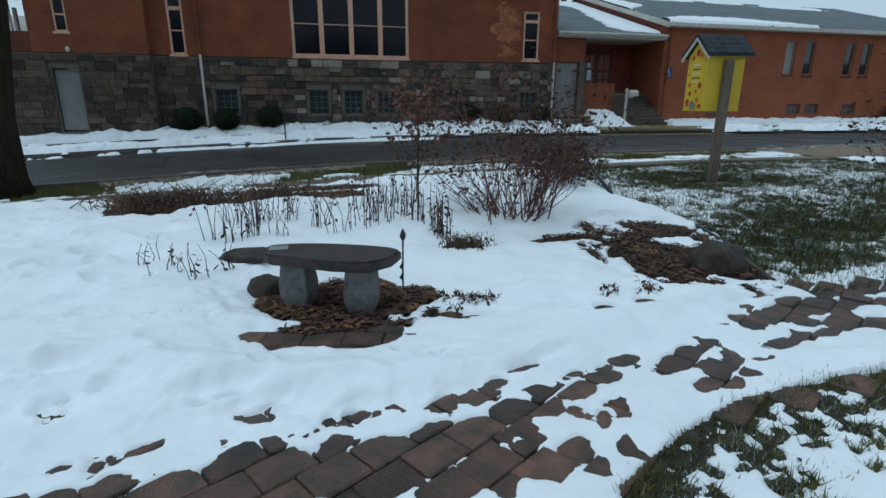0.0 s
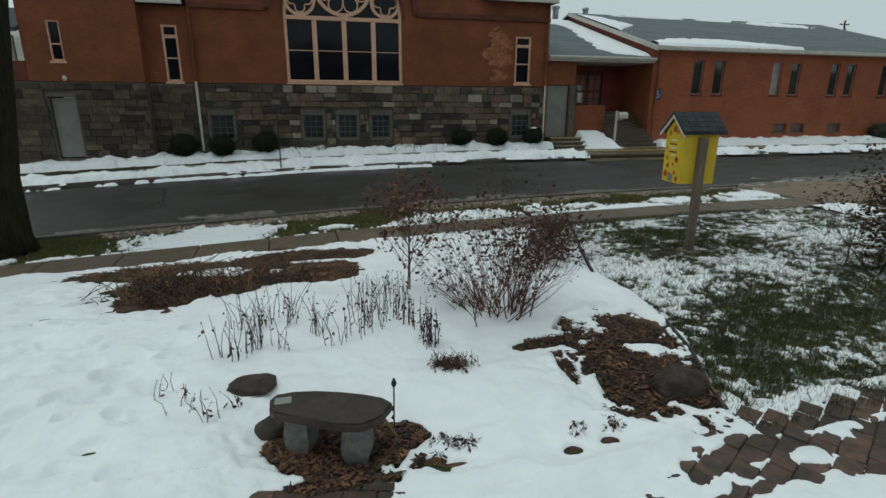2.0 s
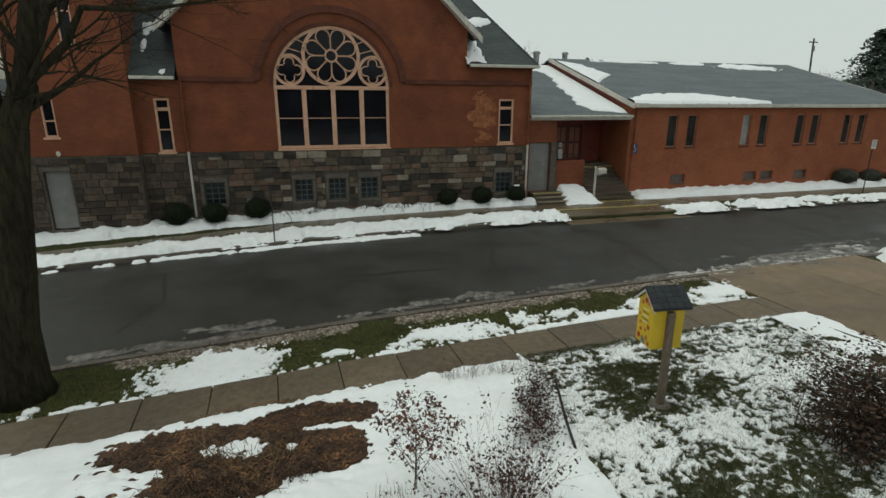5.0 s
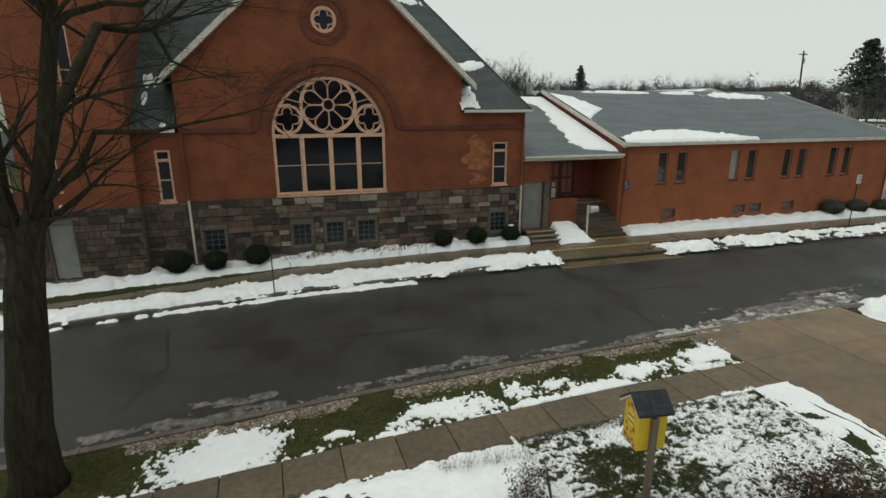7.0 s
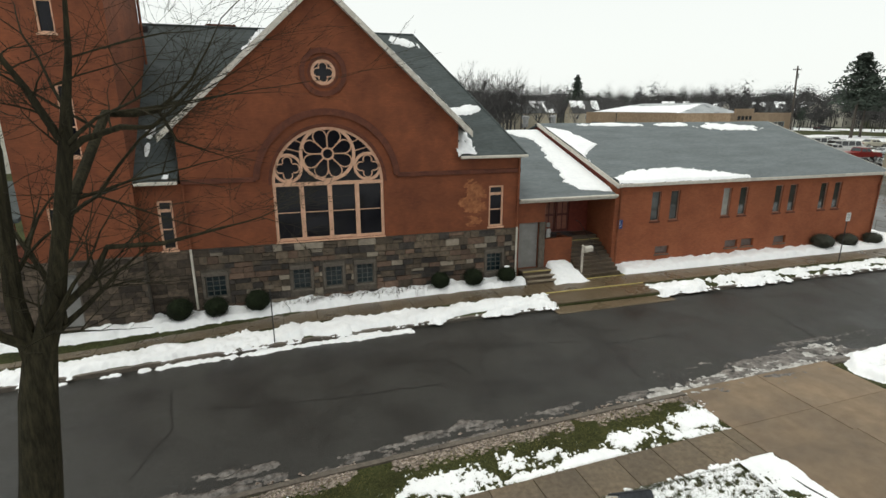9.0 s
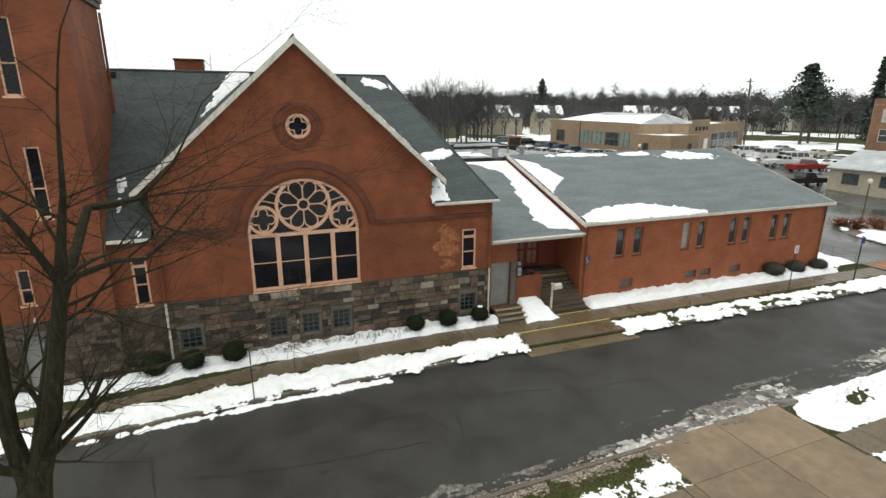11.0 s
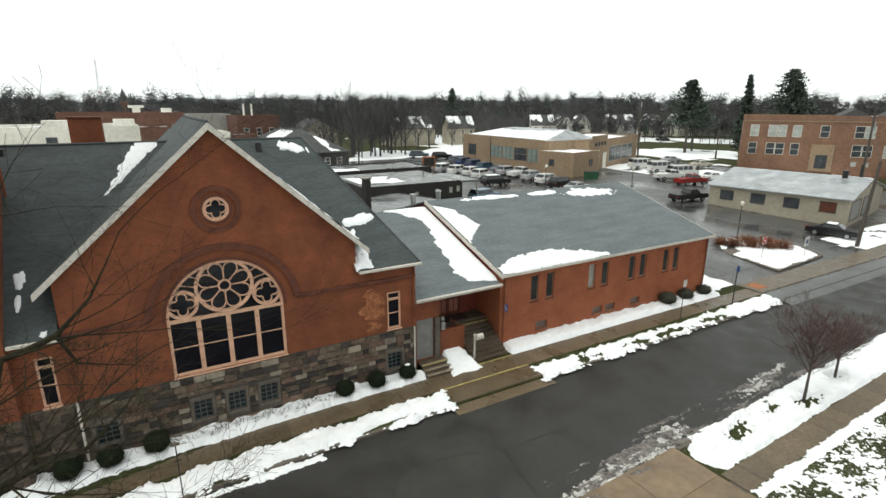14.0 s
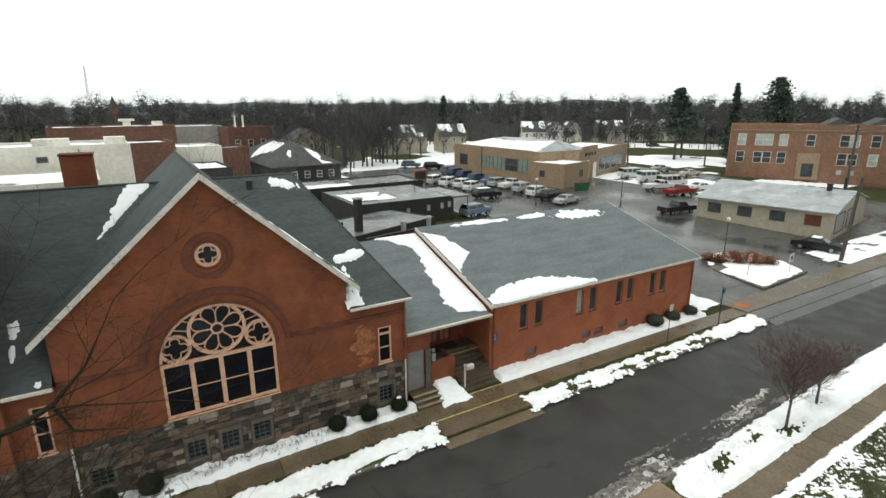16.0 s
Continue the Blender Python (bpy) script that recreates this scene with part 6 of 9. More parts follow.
# ---- dead plants ----
def stalk_bunch(name, spots, h, lean, material, head, label, category, group, seed, leafy=0.5, r=0.004):
    """Upright dead stems with seed heads or curled leaves, one plant a bunch."""
    rnd = random.Random(seed)
    for x, y, n, spread in spots:
        plant = empty(name, None)
        tag(plant, label, category, group)
        z0 = max(float(snow_z(np.array(x), np.array(y))), float(dip(x, y)))
        bm, lf = bmesh.new(), bmesh.new()
        for _ in range(n):
            px, py = x + rnd.gauss(0, spread), y + rnd.gauss(0, spread)
            hh, a, l = h * rnd.uniform(0.55, 1.2), rnd.random() * 6.28, lean * rnd.random()
            pts = [(px + l * hh * t * t * math.cos(a) + rnd.gauss(0, 0.006), py + l * hh * t * t * math.sin(a) + rnd.gauss(0, 0.006), z0 + hh * t - 0.03) for t in (0, 0.35, 0.7, 1.0)]
            add_tube(bm, pts, [r * 1.3, r, r * 0.8, r * 0.5], 4, False)
            tip = Vector(pts[-1])
            if head:
                bmesh.ops.create_icosphere(lf, subdivisions=1, radius=head * rnd.uniform(0.6, 1.2), matrix=Matrix.Translation(tip) @ Matrix.Diagonal((1, 1, 1.3, 1)))
            for t in (0.3, 0.45, 0.6, 0.72, 0.85):
                if rnd.random() < leafy:
                    p = Vector(pts[0]).lerp(tip, t) + Vector((rnd.gauss(0, 0.012), rnd.gauss(0, 0.012), 0))
                    s = rnd.uniform(0.015, 0.035)
                    d = Vector((rnd.gauss(0, 1), rnd.gauss(0, 1), -0.9)).normalized() * s * 1.6
                    w = Vector((rnd.gauss(0, 1), rnd.gauss(0, 1), 0.3)).normalized() * s * 0.45
                    vs = [lf.verts.new(q) for q in (p, p + d * 0.5 + w, p + d, p + d * 0.5 - w)]
                    lf.faces.new(vs)
        part("stem_cluster", bm, material, plant)["kind"] = "stuff"
        part("foliage", lf, "dead_leaf", plant)["kind"] = "stuff"


rs = random.Random(31)
row = [(-2.6 + 1.5 * rs.random(), -21.15 + 0.9 * rs.random(), 5, 0.045) for _ in range(20)]
stalk_bunch("dead_perennial", row, 0.40, 0.55, "stem", 0.006, "bunch of dead brown perennial stalks standing in snow", "dead plant", "dead stalks in the bed", 1, 0.35, 0.0032)
stalk_bunch("dead_perennial", [(-1.5 + 0.12 * i + rs.uniform(-0.04, 0.04), -20.9 + 0.10 * i + rs.uniform(-0.1, 0.1), 4, 0.05) for i in range(6)], 0.42, 0.15, "stem", 0.012, "thin dead stalks with round seed heads", "dead plant", "dead stalks in the bed", 2, 0.4, 0.0035)
stalk_bunch("dead_perennial", [(-0.72, -21.12, 16, 0.045), (-0.86, -20.78, 8, 0.05), (-0.95, -20.6, 6, 0.05), (-0.78, -20.95, 6, 0.04)], 0.40, 0.12, "stem", 0.0, "dark clump of dead leafy stalks", "dead plant", "dead stalks in the bed", 3, 0.95, 0.004)
stalk_bunch("dead_perennial", [(-2.75, -21.75, 5, 0.08), (-2.5, -21.95, 5, 0.07), (-2.95, -21.5, 4, 0.08), (-2.35, -21.9, 4, 0.05)], 0.22, 0.5, "stem", 0.004, "low broken dead stalks beside the stones", "dead plant", "dead stalks in the bed", 4, 0.5, 0.003)
stalk_bunch("dead_perennial", [(-1.2 + 0.09 * i, -19.9 + 0.06 * (i % 3), 5, 0.08) for i in range(5)], 0.26, 0.3, "straw", 0.0, "wispy straw-coloured stems in the snow", "dead plant", "dead stalks in the bed", 5, 0.15, 0.0025)
stalk_bunch("lavender", [(-0.66, -21.64, 110, 0.07), (-0.58, -21.66, 60, 0.05), (-0.74, -21.62, 50, 0.05)], 0.12, 0.7, "straw", 0.004, "low grey-brown lavender tuft in the snow", "dead plant", "low tufts", 6, 0.25, 0.003)
stalk_bunch("low_tuft", [(-0.93, -22.54, 26, 0.05), (-0.78, -22.6, 20, 0.04), (-1.15, -22.38, 26, 0.05), (0.03, -22.62, 14, 0.035), (0.3, -22.62, 18, 0.04), (0.45, -21.2, 30, 0.09), (0.8, -21.5, 30, 0.07), (0.72, -21.35, 40, 0.05)], 0.06, 0.9, "stem", 0.0, "flattened dark tuft of dead leaves", "dead plant", "low tufts", 7, 1.0, 0.003)
stalk_bunch("bed_stalks", [(-3.3 + rs.uniform(-0.9, 1.0), -18.5 + rs.uniform(-0.7, 0.7), 12, 0.16) for _ in range(20)], 0.24, 1.9, "straw", 0.0, "heap of cut and fallen straw stalks", "dead plant", "stalks on the mulch", 8, 0.1, 0.006)
stalk_bunch("bed_stalks", [(-2.9, -19.1, 50, 0.16), (-2.3, -18.95, 36, 0.12), (-2.0, -18.8, 26, 0.1), (-3.6, -19.1, 50, 0.16), (-3.3, -18.9, 50, 0.16), (-3.8, -18.7, 40, 0.14), (-3.5, -19.35, 30, 0.12)], 0.20, 0.7, "stem", 0.0, "matted dark stalks at the bed edge", "dead plant", "stalks on the mulch", 9, 0.9, 0.004)


def branch(bm, p, d, length, r, depth, rnd, tips, spread=0.55, kids=(2, 4), curve=0.12, sides=5, upward=0.12, minr=0.0012):
    """A recursive limb; tips collects the ends of the twigs."""
    n = 4
    pts, rad = [Vector(p)], [r]
    d = Vector(d).normalized()
    for i in range(n):
        d = (d + Vector((rnd.gauss(0, curve), rnd.gauss(0, curve), rnd.gauss(0, curve * 0.6) + upward * 0.3))).normalized()
        pts.append(pts[-1] + d * (length / n))
        rad.append(max(minr, r * (1 - 0.62 * (i + 1) / n)))
    add_tube(bm, pts, rad, max(3, sides), False)
    if depth <= 0:
        tips.append((pts[-1], d))
        tips.append((pts[-2], d))
        return
    for k in range(rnd.randint(*kids)):
        i = rnd.randint(1, n)
        q = pts[i]
        a = rnd.random() * 6.28
        side = Vector((math.cos(a), math.sin(a), rnd.uniform(-0.1, 0.5)))
        side = (side - d * side.dot(d)).normalized()
        nd = (d * (1 - spread) + side * spread + Vector((0, 0, upward))).normalized()
        branch(bm, q, nd, length * rnd.uniform(0.5, 0.8), max(minr, rad[i] * 0.7), depth - 1, rnd, tips, spread, kids, curve, sides - 1, upward, minr)
    branch(bm, pts[-1], d, length * 0.65, max(minr, rad[-1]), depth - 1, rnd, tips, spread, kids, curve, sides - 1, upward, minr)


def leaves_at(tips, rnd, n, size, droop=0.6, jitter=0.03):
    bm = bmesh.new()
    for p, d in tips:
        for _ in range(n):
            if rnd.random() < 0.35:
                continue
            q = p + Vector((rnd.gauss(0, jitter), rnd.gauss(0, jitter), rnd.gauss(0, jitter)))
            s = size * rnd.uniform(0.6, 1.3)
            v = (Vector((rnd.gauss(0, 1), rnd.gauss(0, 1), -droop)).normalized()) * s
            w = Vector((rnd.gauss(0, 1), rnd.gauss(0, 1), rnd.gauss(0, 0.5))).normalized() * s * 0.4
            bm.faces.new([bm.verts.new(c) for c in (q, q + v * 0.5 + w, q + v, q + v * 0.5 - w)])
    return bm


M["bark"] = mat("grey bark", (0.055, 0.046, 0.038), (0.115, 0.098, 0.082), 9, 0.9, 0.9, 24, 0.2, 1.5, stretch=(1.5, 1.5, 0.4))
M["pale_bark"] = mat("pale sapling bark", (0.20, 0.165, 0.125), (0.32, 0.27, 0.21), 20, 0.85, 0.3, 60, 0.15, 4)
M["bark_moss"] = mat("mossy dark bark", (0.013, 0.0115, 0.0065), (0.037, 0.032, 0.018), 7, 0.95, 1.0, 16, 0.25, 1.0, stretch=(2.0, 2.0, 0.35), spec=0.15)

sapling = empty("sapling")
tag(sapling, "young sapling with a pale trunk and rusty clinging leaves", "tree")
rnd = random.Random(3)
bm, tips = bmesh.new(), []
add_tube(bm, [(-0.68, -19.72, -0.03), (-0.675, -19.72, 0.28)], [0.022, 0.019], 8, False)
part("trunk", bm, "pale_bark", sapling, "pale wrapped trunk")
bm = bmesh.new()
add_tube(bm, [(-0.675, -19.72, 0.28), (-0.67, -19.73, 0.6), (-0.66, -19.72, 1.12)], [0.016, 0.011, 0.004], 6, False)
for i in range(15):
    z = 0.30 + 0.05 * i
    a = i * 2.4
    branch(bm, (-0.67, -19.72, z), (math.cos(a), math.sin(a), 1.1), 0.60 - 0.018 * i, 0.006, 1, rnd, tips, 0.5, (2, 3), 0.10, 4, 0.2)
part("twig_crown", bm, "stem", sapling)["kind"] = "stuff"
part("foliage", leaves_at(tips, rnd, 11, 0.060, 0.6, 0.06), "leaf_rust", sapling)["kind"] = "stuff"

shrub = empty("bare_shrub")
tag(shrub, "bare many-stemmed shrub with reddish twigs and few leaves", "shrub")
rnd = random.Random(8)
bm, tips = bmesh.new(), []
for i in range(46):
    a, l = rnd.random() * 6.28, rnd.uniform(0.1, 1.6)
    branch(bm, (0.18 + rnd.gauss(0, 0.16), -20.62 + rnd.gauss(0, 0.09), -0.02), (l * math.cos(a), l * math.sin(a), 1.0), rnd.uniform(0.50, 0.84), 0.008, 2, rnd, tips, 0.34, (2, 3), 0.07, 5, 0.14)
part("stem_cluster", bm, "twig_red", shrub)["kind"] = "stuff"
part("foliage", leaves_at(tips, rnd, 2, 0.050), "dead_leaf", shrub)["kind"] = "stuff"
low = empty("leafy_shrub")
tag(low, "low spreading shrub with dark clinging dead leaves", "shrub")
bm, tips = bmesh.new(), []
for i in range(16):
    a, l = rnd.uniform(1.6, 4.6), rnd.uniform(0.4, 1.3)
    branch(bm, (-0.02 + rnd.gauss(0, 0.06), -20.45 + rnd.gauss(0, 0.06), -0.02), (l * math.cos(a), l * math.sin(a), 0.9), rnd.uniform(0.30, 0.5), 0.006, 1, rnd, tips, 0.4, (2, 3), 0.10, 4, 0.1)
part("stem_cluster", bm, "stem", low)["kind"] = "stuff"
part("foliage", leaves_at(tips, rnd, 2, 0.04), "dead_leaf", low)["kind"] = "stuff"
bush = empty("brown_bush")
tag(bush, "dense low bush holding dark red-brown dead leaves", "shrub")
bm, tips = bmesh.new(), []
for i in range(52):
    a, l = rnd.random() * 6.28, rnd.uniform(0.1, 0.8)
    branch(bm, (1.28 + 0.16 * rnd.gauss(0, 1) + 0.75 * (i / 52), -19.5 + 1.8 * (i / 52) + rnd.gauss(0, 0.08), -0.02), (l * math.cos(a), l * math.sin(a), 1.0), rnd.uniform(0.22, 0.40), 0.005, 2, rnd, tips, 0.45, (2, 3), 0.10, 4, 0.05)
part("stem_cluster", bm, "stem", bush)["kind"] = "stuff"
part("foliage", leaves_at(tips, rnd, 3, 0.046), "dead_leaf", bush)["kind"] = "stuff"
hedge = empty("twiggy_hedge")
tag(hedge, "row of thin brown twigs along the pavement edge", "shrub")
bm, tips = bmesh.new(), []
for i in range(150):
    x = rnd.uniform(0.5, 2.6)
    branch(bm, (x, -16.72 - 0.10 * x - 0.10 * abs(rnd.gauss(0, 1)), -0.02), (rnd.gauss(0, 0.25), rnd.gauss(0, 0.25), 1.0), rnd.uniform(0.14, 0.28), 0.003, 1, rnd, tips, 0.4, (1, 2), 0.08, 3, 0.1)
part("stem_cluster", bm, "twig_red", hedge)["kind"] = "stuff"
part("foliage", leaves_at(tips[::2], rnd, 1, 0.03), "dead_leaf", hedge)["kind"] = "stuff"

ever = empty("broadleaf_evergreen")
tag(ever, "large dark bronze-green evergreen shrub dusted with snow", "shrub")
M["ever_leaf"] = mat("bronze evergreen leaf", (0.026, 0.018, 0.012), (0.092, 0.056, 0.038), 8, 0.85, 0, 40, 0.3, 2, island=0.5, spec=0.2)
rnd = random.Random(15)
bm, tips = bmesh.new(), []
for i in range(56):
    a, l = rnd.random() * 6.28, rnd.uniform(0.05, 0.75)
    branch(bm, (6.02 + rnd.gauss(0, 0.22), -20.62 + rnd.gauss(0, 0.24), -0.02), (l * math.cos(a), l * math.sin(a), 1.0), rnd.uniform(0.42, 0.98), 0.012, 2, rnd, tips, 0.5, (2, 3), 0.1, 4, 0.05)
part("stem_cluster", bm, "stem", ever)["kind"] = "stuff"
part("foliage", leaves_at(tips, rnd, 7, 0.065, 0.3, 0.11), "ever_leaf", ever)["kind"] = "stuff"
part("snow_dust", leaves_at(tips[::9], rnd, 1, 0.05, 0.0, 0.06), "snow", ever)["kind"] = "stuff"


# ---- grass blades ----
def blades(name, n, seed, x0, x1, y0, y1, test, h, label, z=0.0, material="blade"):
    rs = np.random.RandomState(seed)
    x, y = rs.uniform(x0, x1, n), rs.uniform(y0, y1, n)
    k = test(x, y)
    x, y = x[k], y[k]
    m = len(x)
    a, hh, l = rs.rand(m) * 2 * np.pi, h * rs.uniform(0.5, 1.4, m), rs.uniform(0.1, 1.0, m)
    w = 0.0030 * rs.uniform(0.7, 1.4, m)
    b = rs.rand(m) * 2 * np.pi
    base = np.stack([x, y, z - 0.003 + dip(x, y)], 1)
    sidev = np.stack([np.cos(a) * w, np.sin(a) * w, np.zeros(m)], 1)
    tip = base + np.stack([np.cos(b) * l * hh, np.sin(b) * l * hh, hh], 1)
    verts = np.concatenate([base - sidev, base + sidev, tip])
    faces = np.stack([np.arange(m), np.arange(m) + m, np.arange(m) + 2 * m], 1)
    ob = quick_mesh(name, verts.tolist(), faces.tolist(), material)
    return tag(ob, label, "grass", kind="stuff")


def poke(field, top, seed):
    """Full grass on bare ground, thinning where snow lies over it."""
    def test(x, y):
        f = field(x, y)
        return f < top * np.random.RandomState(seed).rand(len(x)) ** 2.2
    return test


thin_snow = poke(snow_field, 0.11, 5)
blades("grass", 60000, 1, -1.2, 3.5, -24.9, -23.7, lambda x, y: (lower_lawn(x, y) > -0.02) & poke(snow_field, 0.04, 5)(x, y), 0.042, "tufted green winter grass at the path edge", 0.0, "blade_pale")
blades("grass", 30000, 7, -1.2, 3.5, -24.9, -23.7, lambda x, y: (lower_lawn(x, y) > -0.03) & (lower_lawn(x, y) < 0.10) & (fbm(x, y, 4.0, 2, 3) > -0.3), 0.055, "taller grass tufts beside the paver path", 0.0, "blade_pale")
blades("grass", 260000, 2, 1.2, 9.3, -22.9, -16.2, lambda x, y: (right_lawn(x, y) > 0) & thin_snow(x, y), 0.055, "short green winter grass between snow patches")
blades("grass", 190000, 12, 1.2, 9.3, -22.9, -16.2, lambda x, y: (right_lawn(x, y) > 0) & (snow_field(x, y) > -0.01) & (snow_field(x, y) < 0.012 + 0.04 * np.random.RandomState(9).rand(len(x)) ** 1.5), 0.070, "grass tips poking through thin melting snow")
def patchy(x, y, s, seed):
    return fbm(x, y, 6.0, 3, 2) * 0.5 + np.random.RandomState(seed).rand(len(x)) * 0.9 < s


blades("grass", 300000, 21, 1.2, 9.3, -22.9, -16.2, lambda x, y: (right_lawn(x, y) > 0.02) & (snow_field(x, y) < 0.01) & (snow_field(x, y) > -0.045) & patchy(x, y, 0.66, 31), 0.036, "snow caught between the grass blades", 0.0, "frost")
blades("grass", 40000, 22, -1.2, 3.5, -24.9, -23.7, lambda x, y: (lower_lawn(x, y) > 0.10) & (snow_field(x, y) < 0.01) & patchy(x, y, 0.6, 32), 0.032, "snow caught between the grass blades", 0.0, "frost")
blades("grass", 60000, 23, -6, 10.5, -15.7, -12.6, lambda x, y: (near_strip(x, y) < 0.01) & (near_strip(x, y) > -0.10) & patchy(x, y, 0.45, 33) & (y - skew(x) > WALK_N + 0.02) & (y - skew(x) < ROAD_S - 0.25), 0.036, "snow caught between the verge grass", -0.12, "frost")
blades("grass", 90000, 24, 17.6, 32, -21, -14.4, lambda x, y: (far_lawn(x, y) < 0.02) & patchy(x, y, 0.6, 34) & (y - skew(x) < WALK_S - 0.05), 0.045, "snow caught between the lawn grass", 0.0, "frost")
blades("grass", 110000, 3, -9, 10.5, -15.7, -12.4, lambda x, y: poke(near_strip, 0.16, 6)(x, y) & (y - skew(x) > WALK_N + 0.02) & (y - skew(x) < ROAD_S - 0.2), 0.05, "short grass on the verge", -0.12, "blade_pale")
blades("grass", 60000, 4, 17.6, 32, -21, -14.4, lambda x, y: poke(far_lawn, 0.16, 8)(x, y) & (y - skew(x) < WALK_S - 0.05), 0.06, "short grass on the lawn beyond the driveway")


# ---- icy grit along the gutter ----
def grit(n, seed):
    """Small melted lumps of ice and leaf litter on the kerb line."""
    rs = np.random.RandomState(seed)
    verts, faces = [], []
    for _ in range(n):
        x = rs.uniform(-8.5, 12.0)
        v = ROAD_S - 0.20 + rs.randn() * 0.19
        y = v + skew(x)
        if fbm(np.array(x), np.array(y), 0.8, 3, 2) < -0.25:
            continue
        r = 0.05 * rs.uniform(0.4, 1.3)
        z = -0.12 + float(dip(x, y)) + (0 if v < ROAD_S - 0.1 else -0.07)
        k = len(verts)
        m = 5
        a0 = rs.rand() * 6.28
        for j in range(m):
            a = a0 + 6.28 * j / m
            q = r * rs.uniform(0.7, 1.3)
            verts.append((x + 1.5 * q * math.cos(a), y + q * math.sin(a), z - 0.01))
        verts.append((x, y, z + r * rs.uniform(0.4, 0.8)))
        faces += [(k + j, k + (j + 1) % m, k + m) for j in range(m)]
    return quick_mesh("ice_grit", verts, faces, "grit")


M["grit"] = mat("icy leaf litter", (0.10, 0.065, 0.045), (0.40, 0.34, 0.29), 12, 0.7, 0, 40, 0.2, 2, island=0.6)
tag(grit(9000, 4), "crumbs of brown ice and leaf litter along the gutter", "ice", kind="stuff")


# ---- trees and street things ----
def grown_tree(name, label, x, y, z, limbs, trunk, depth, material, twig, seed, group="", spread=0.5, kids=(2, 3), minr=0.004, upward=0.12, curve=0.10, shoots=7):
    """A bare tree: trunk and limbs are given as lines, the crown of twigs grows from the limbs."""
    rnd = random.Random(seed)
    tree = empty(name, pose(x, y, z))
    tag(tree, label, "tree", group)
    part("trunk", tube([p[:3] for p in trunk], [p[3] for p in trunk], 12), material, tree, smooth=True)
    for line in limbs:
        bm, tips = bmesh.new(), []
        pts = [Vector(p[:3]) for p in line]
        add_tube(bm, pts, [p[3] for p in line], 8, False)
        total = sum((b - a).length for a, b in zip(pts, pts[1:]))
        for a, b, ra, rb in zip(pts, pts[1:], [p[3] for p in line], [p[3] for p in line[1:]]):
            n = max(1, int((b - a).length / (total / shoots)))
            for k in range(n):
                t = (k + rnd.random()) / n
                q, r = a.lerp(b, t), ra + (rb - ra) * t
                d = (b - a).normalized()
                ang = rnd.random() * 6.28
                side = Vector((math.cos(ang), math.sin(ang), rnd.uniform(-0.2, 0.5)))
                nd = (d * 0.5 + side * 0.7).normalized()
                branch(bm, q, nd, total * rnd.uniform(0.22, 0.42), max(minr, r * 0.36), depth, rnd, tips, spread, kids, curve, 5, upward, minr)
        branch(bm, pts[-1], (pts[-1] - pts[-2]).normalized(), total * 0.3, max(minr, line[-1][3]), depth, rnd, tips, spread, kids, curve, 5, upward, minr)
        part("limb", bm, twig, tree)
    return tree


grown_tree("street_tree", "large old street tree with mossy dark bark and bare limbs", -7.2, -14.35, -0.45,
           [[(0.42, 0.05, 5.1, 0.25), (0.83, 0.08, 6.22, 0.185), (1.14, 0.1, 7.6, 0.145), (1.45, 0.15, 9.1, 0.13), (1.55, 0.2, 9.8, 0.09), (1.7, 0.3, 10.7, 0.06), (1.8, 0.4, 12.0, 0.03)],
            [(0.3, 0.0, 5.0, 0.2), (0.15, 0.1, 6.2, 0.17), (0.2, 0.2, 7.4, 0.14), (0.3, 0.3, 9.0, 0.10), (0.1, 0.4, 11.0, 0.05)],
            [(1.45, 0.12, 8.95, 0.075), (1.75, 0.1, 9.2, 0.065), (2.4, 0.1, 9.42, 0.055), (2.9, 0.15, 9.40, 0.042), (3.5, 0.2, 9.9, 0.022)],
            [(0.8, 0.0, 5.9, 0.08), (1.57, -0.1, 6.6, 0.07), (1.9, -0.1, 7.2, 0.055), (2.85, -0.1, 7.2, 0.042), (4.1, 0.0, 7.45, 0.02)],
            [(1.4, 0.1, 9.2, 0.08), (1.05, 0.0, 10.1, 0.06), (0.6, -0.1, 11.0, 0.03)],
            [(0.25, -0.1, 5.4, 0.10), (-0.7, -0.8, 6.4, 0.07), (-1.5, -1.6, 7.2, 0.035)],
            [(0.4, 0.1, 5.1, 0.17), (0.5, 2.3, 7.5, 0.14), (0.8, 5.1, 9.62, 0.115), (1.35, 5.6, 9.60, 0.10), (1.9, 6.0, 9.70, 0.08), (2.35, 6.2, 10.1, 0.05), (2.8, 6.3, 10.55, 0.04), (3.4, 6.6, 11.6, 0.02)],
            [(1.9, 6.0, 9.68, 0.055), (2.3, 5.8, 8.85, 0.042), (3.1, 6.0, 8.5, 0.018)]],
           [(-0.30, 0, -0.1, 0.58), (-0.28, 0, 0.25, 0.47), (-0.22, 0, 1.35, 0.41), (-0.02, 0, 2.5, 0.37), (0.22, 0.02, 4.2, 0.33), (0.42, 0.05, 5.2, 0.28)],
           3, "bark_moss", "bark_moss", 4, spread=0.55, kids=(2, 3), minr=0.0035, upward=-0.03, curve=0.13, shoots=9)


M["twig_young"] = mat("brown young twigs", (0.056, 0.034, 0.029), (0.115, 0.070, 0.060), 12, 0.8, 0, 40, 0.25, 3, island=0.3)


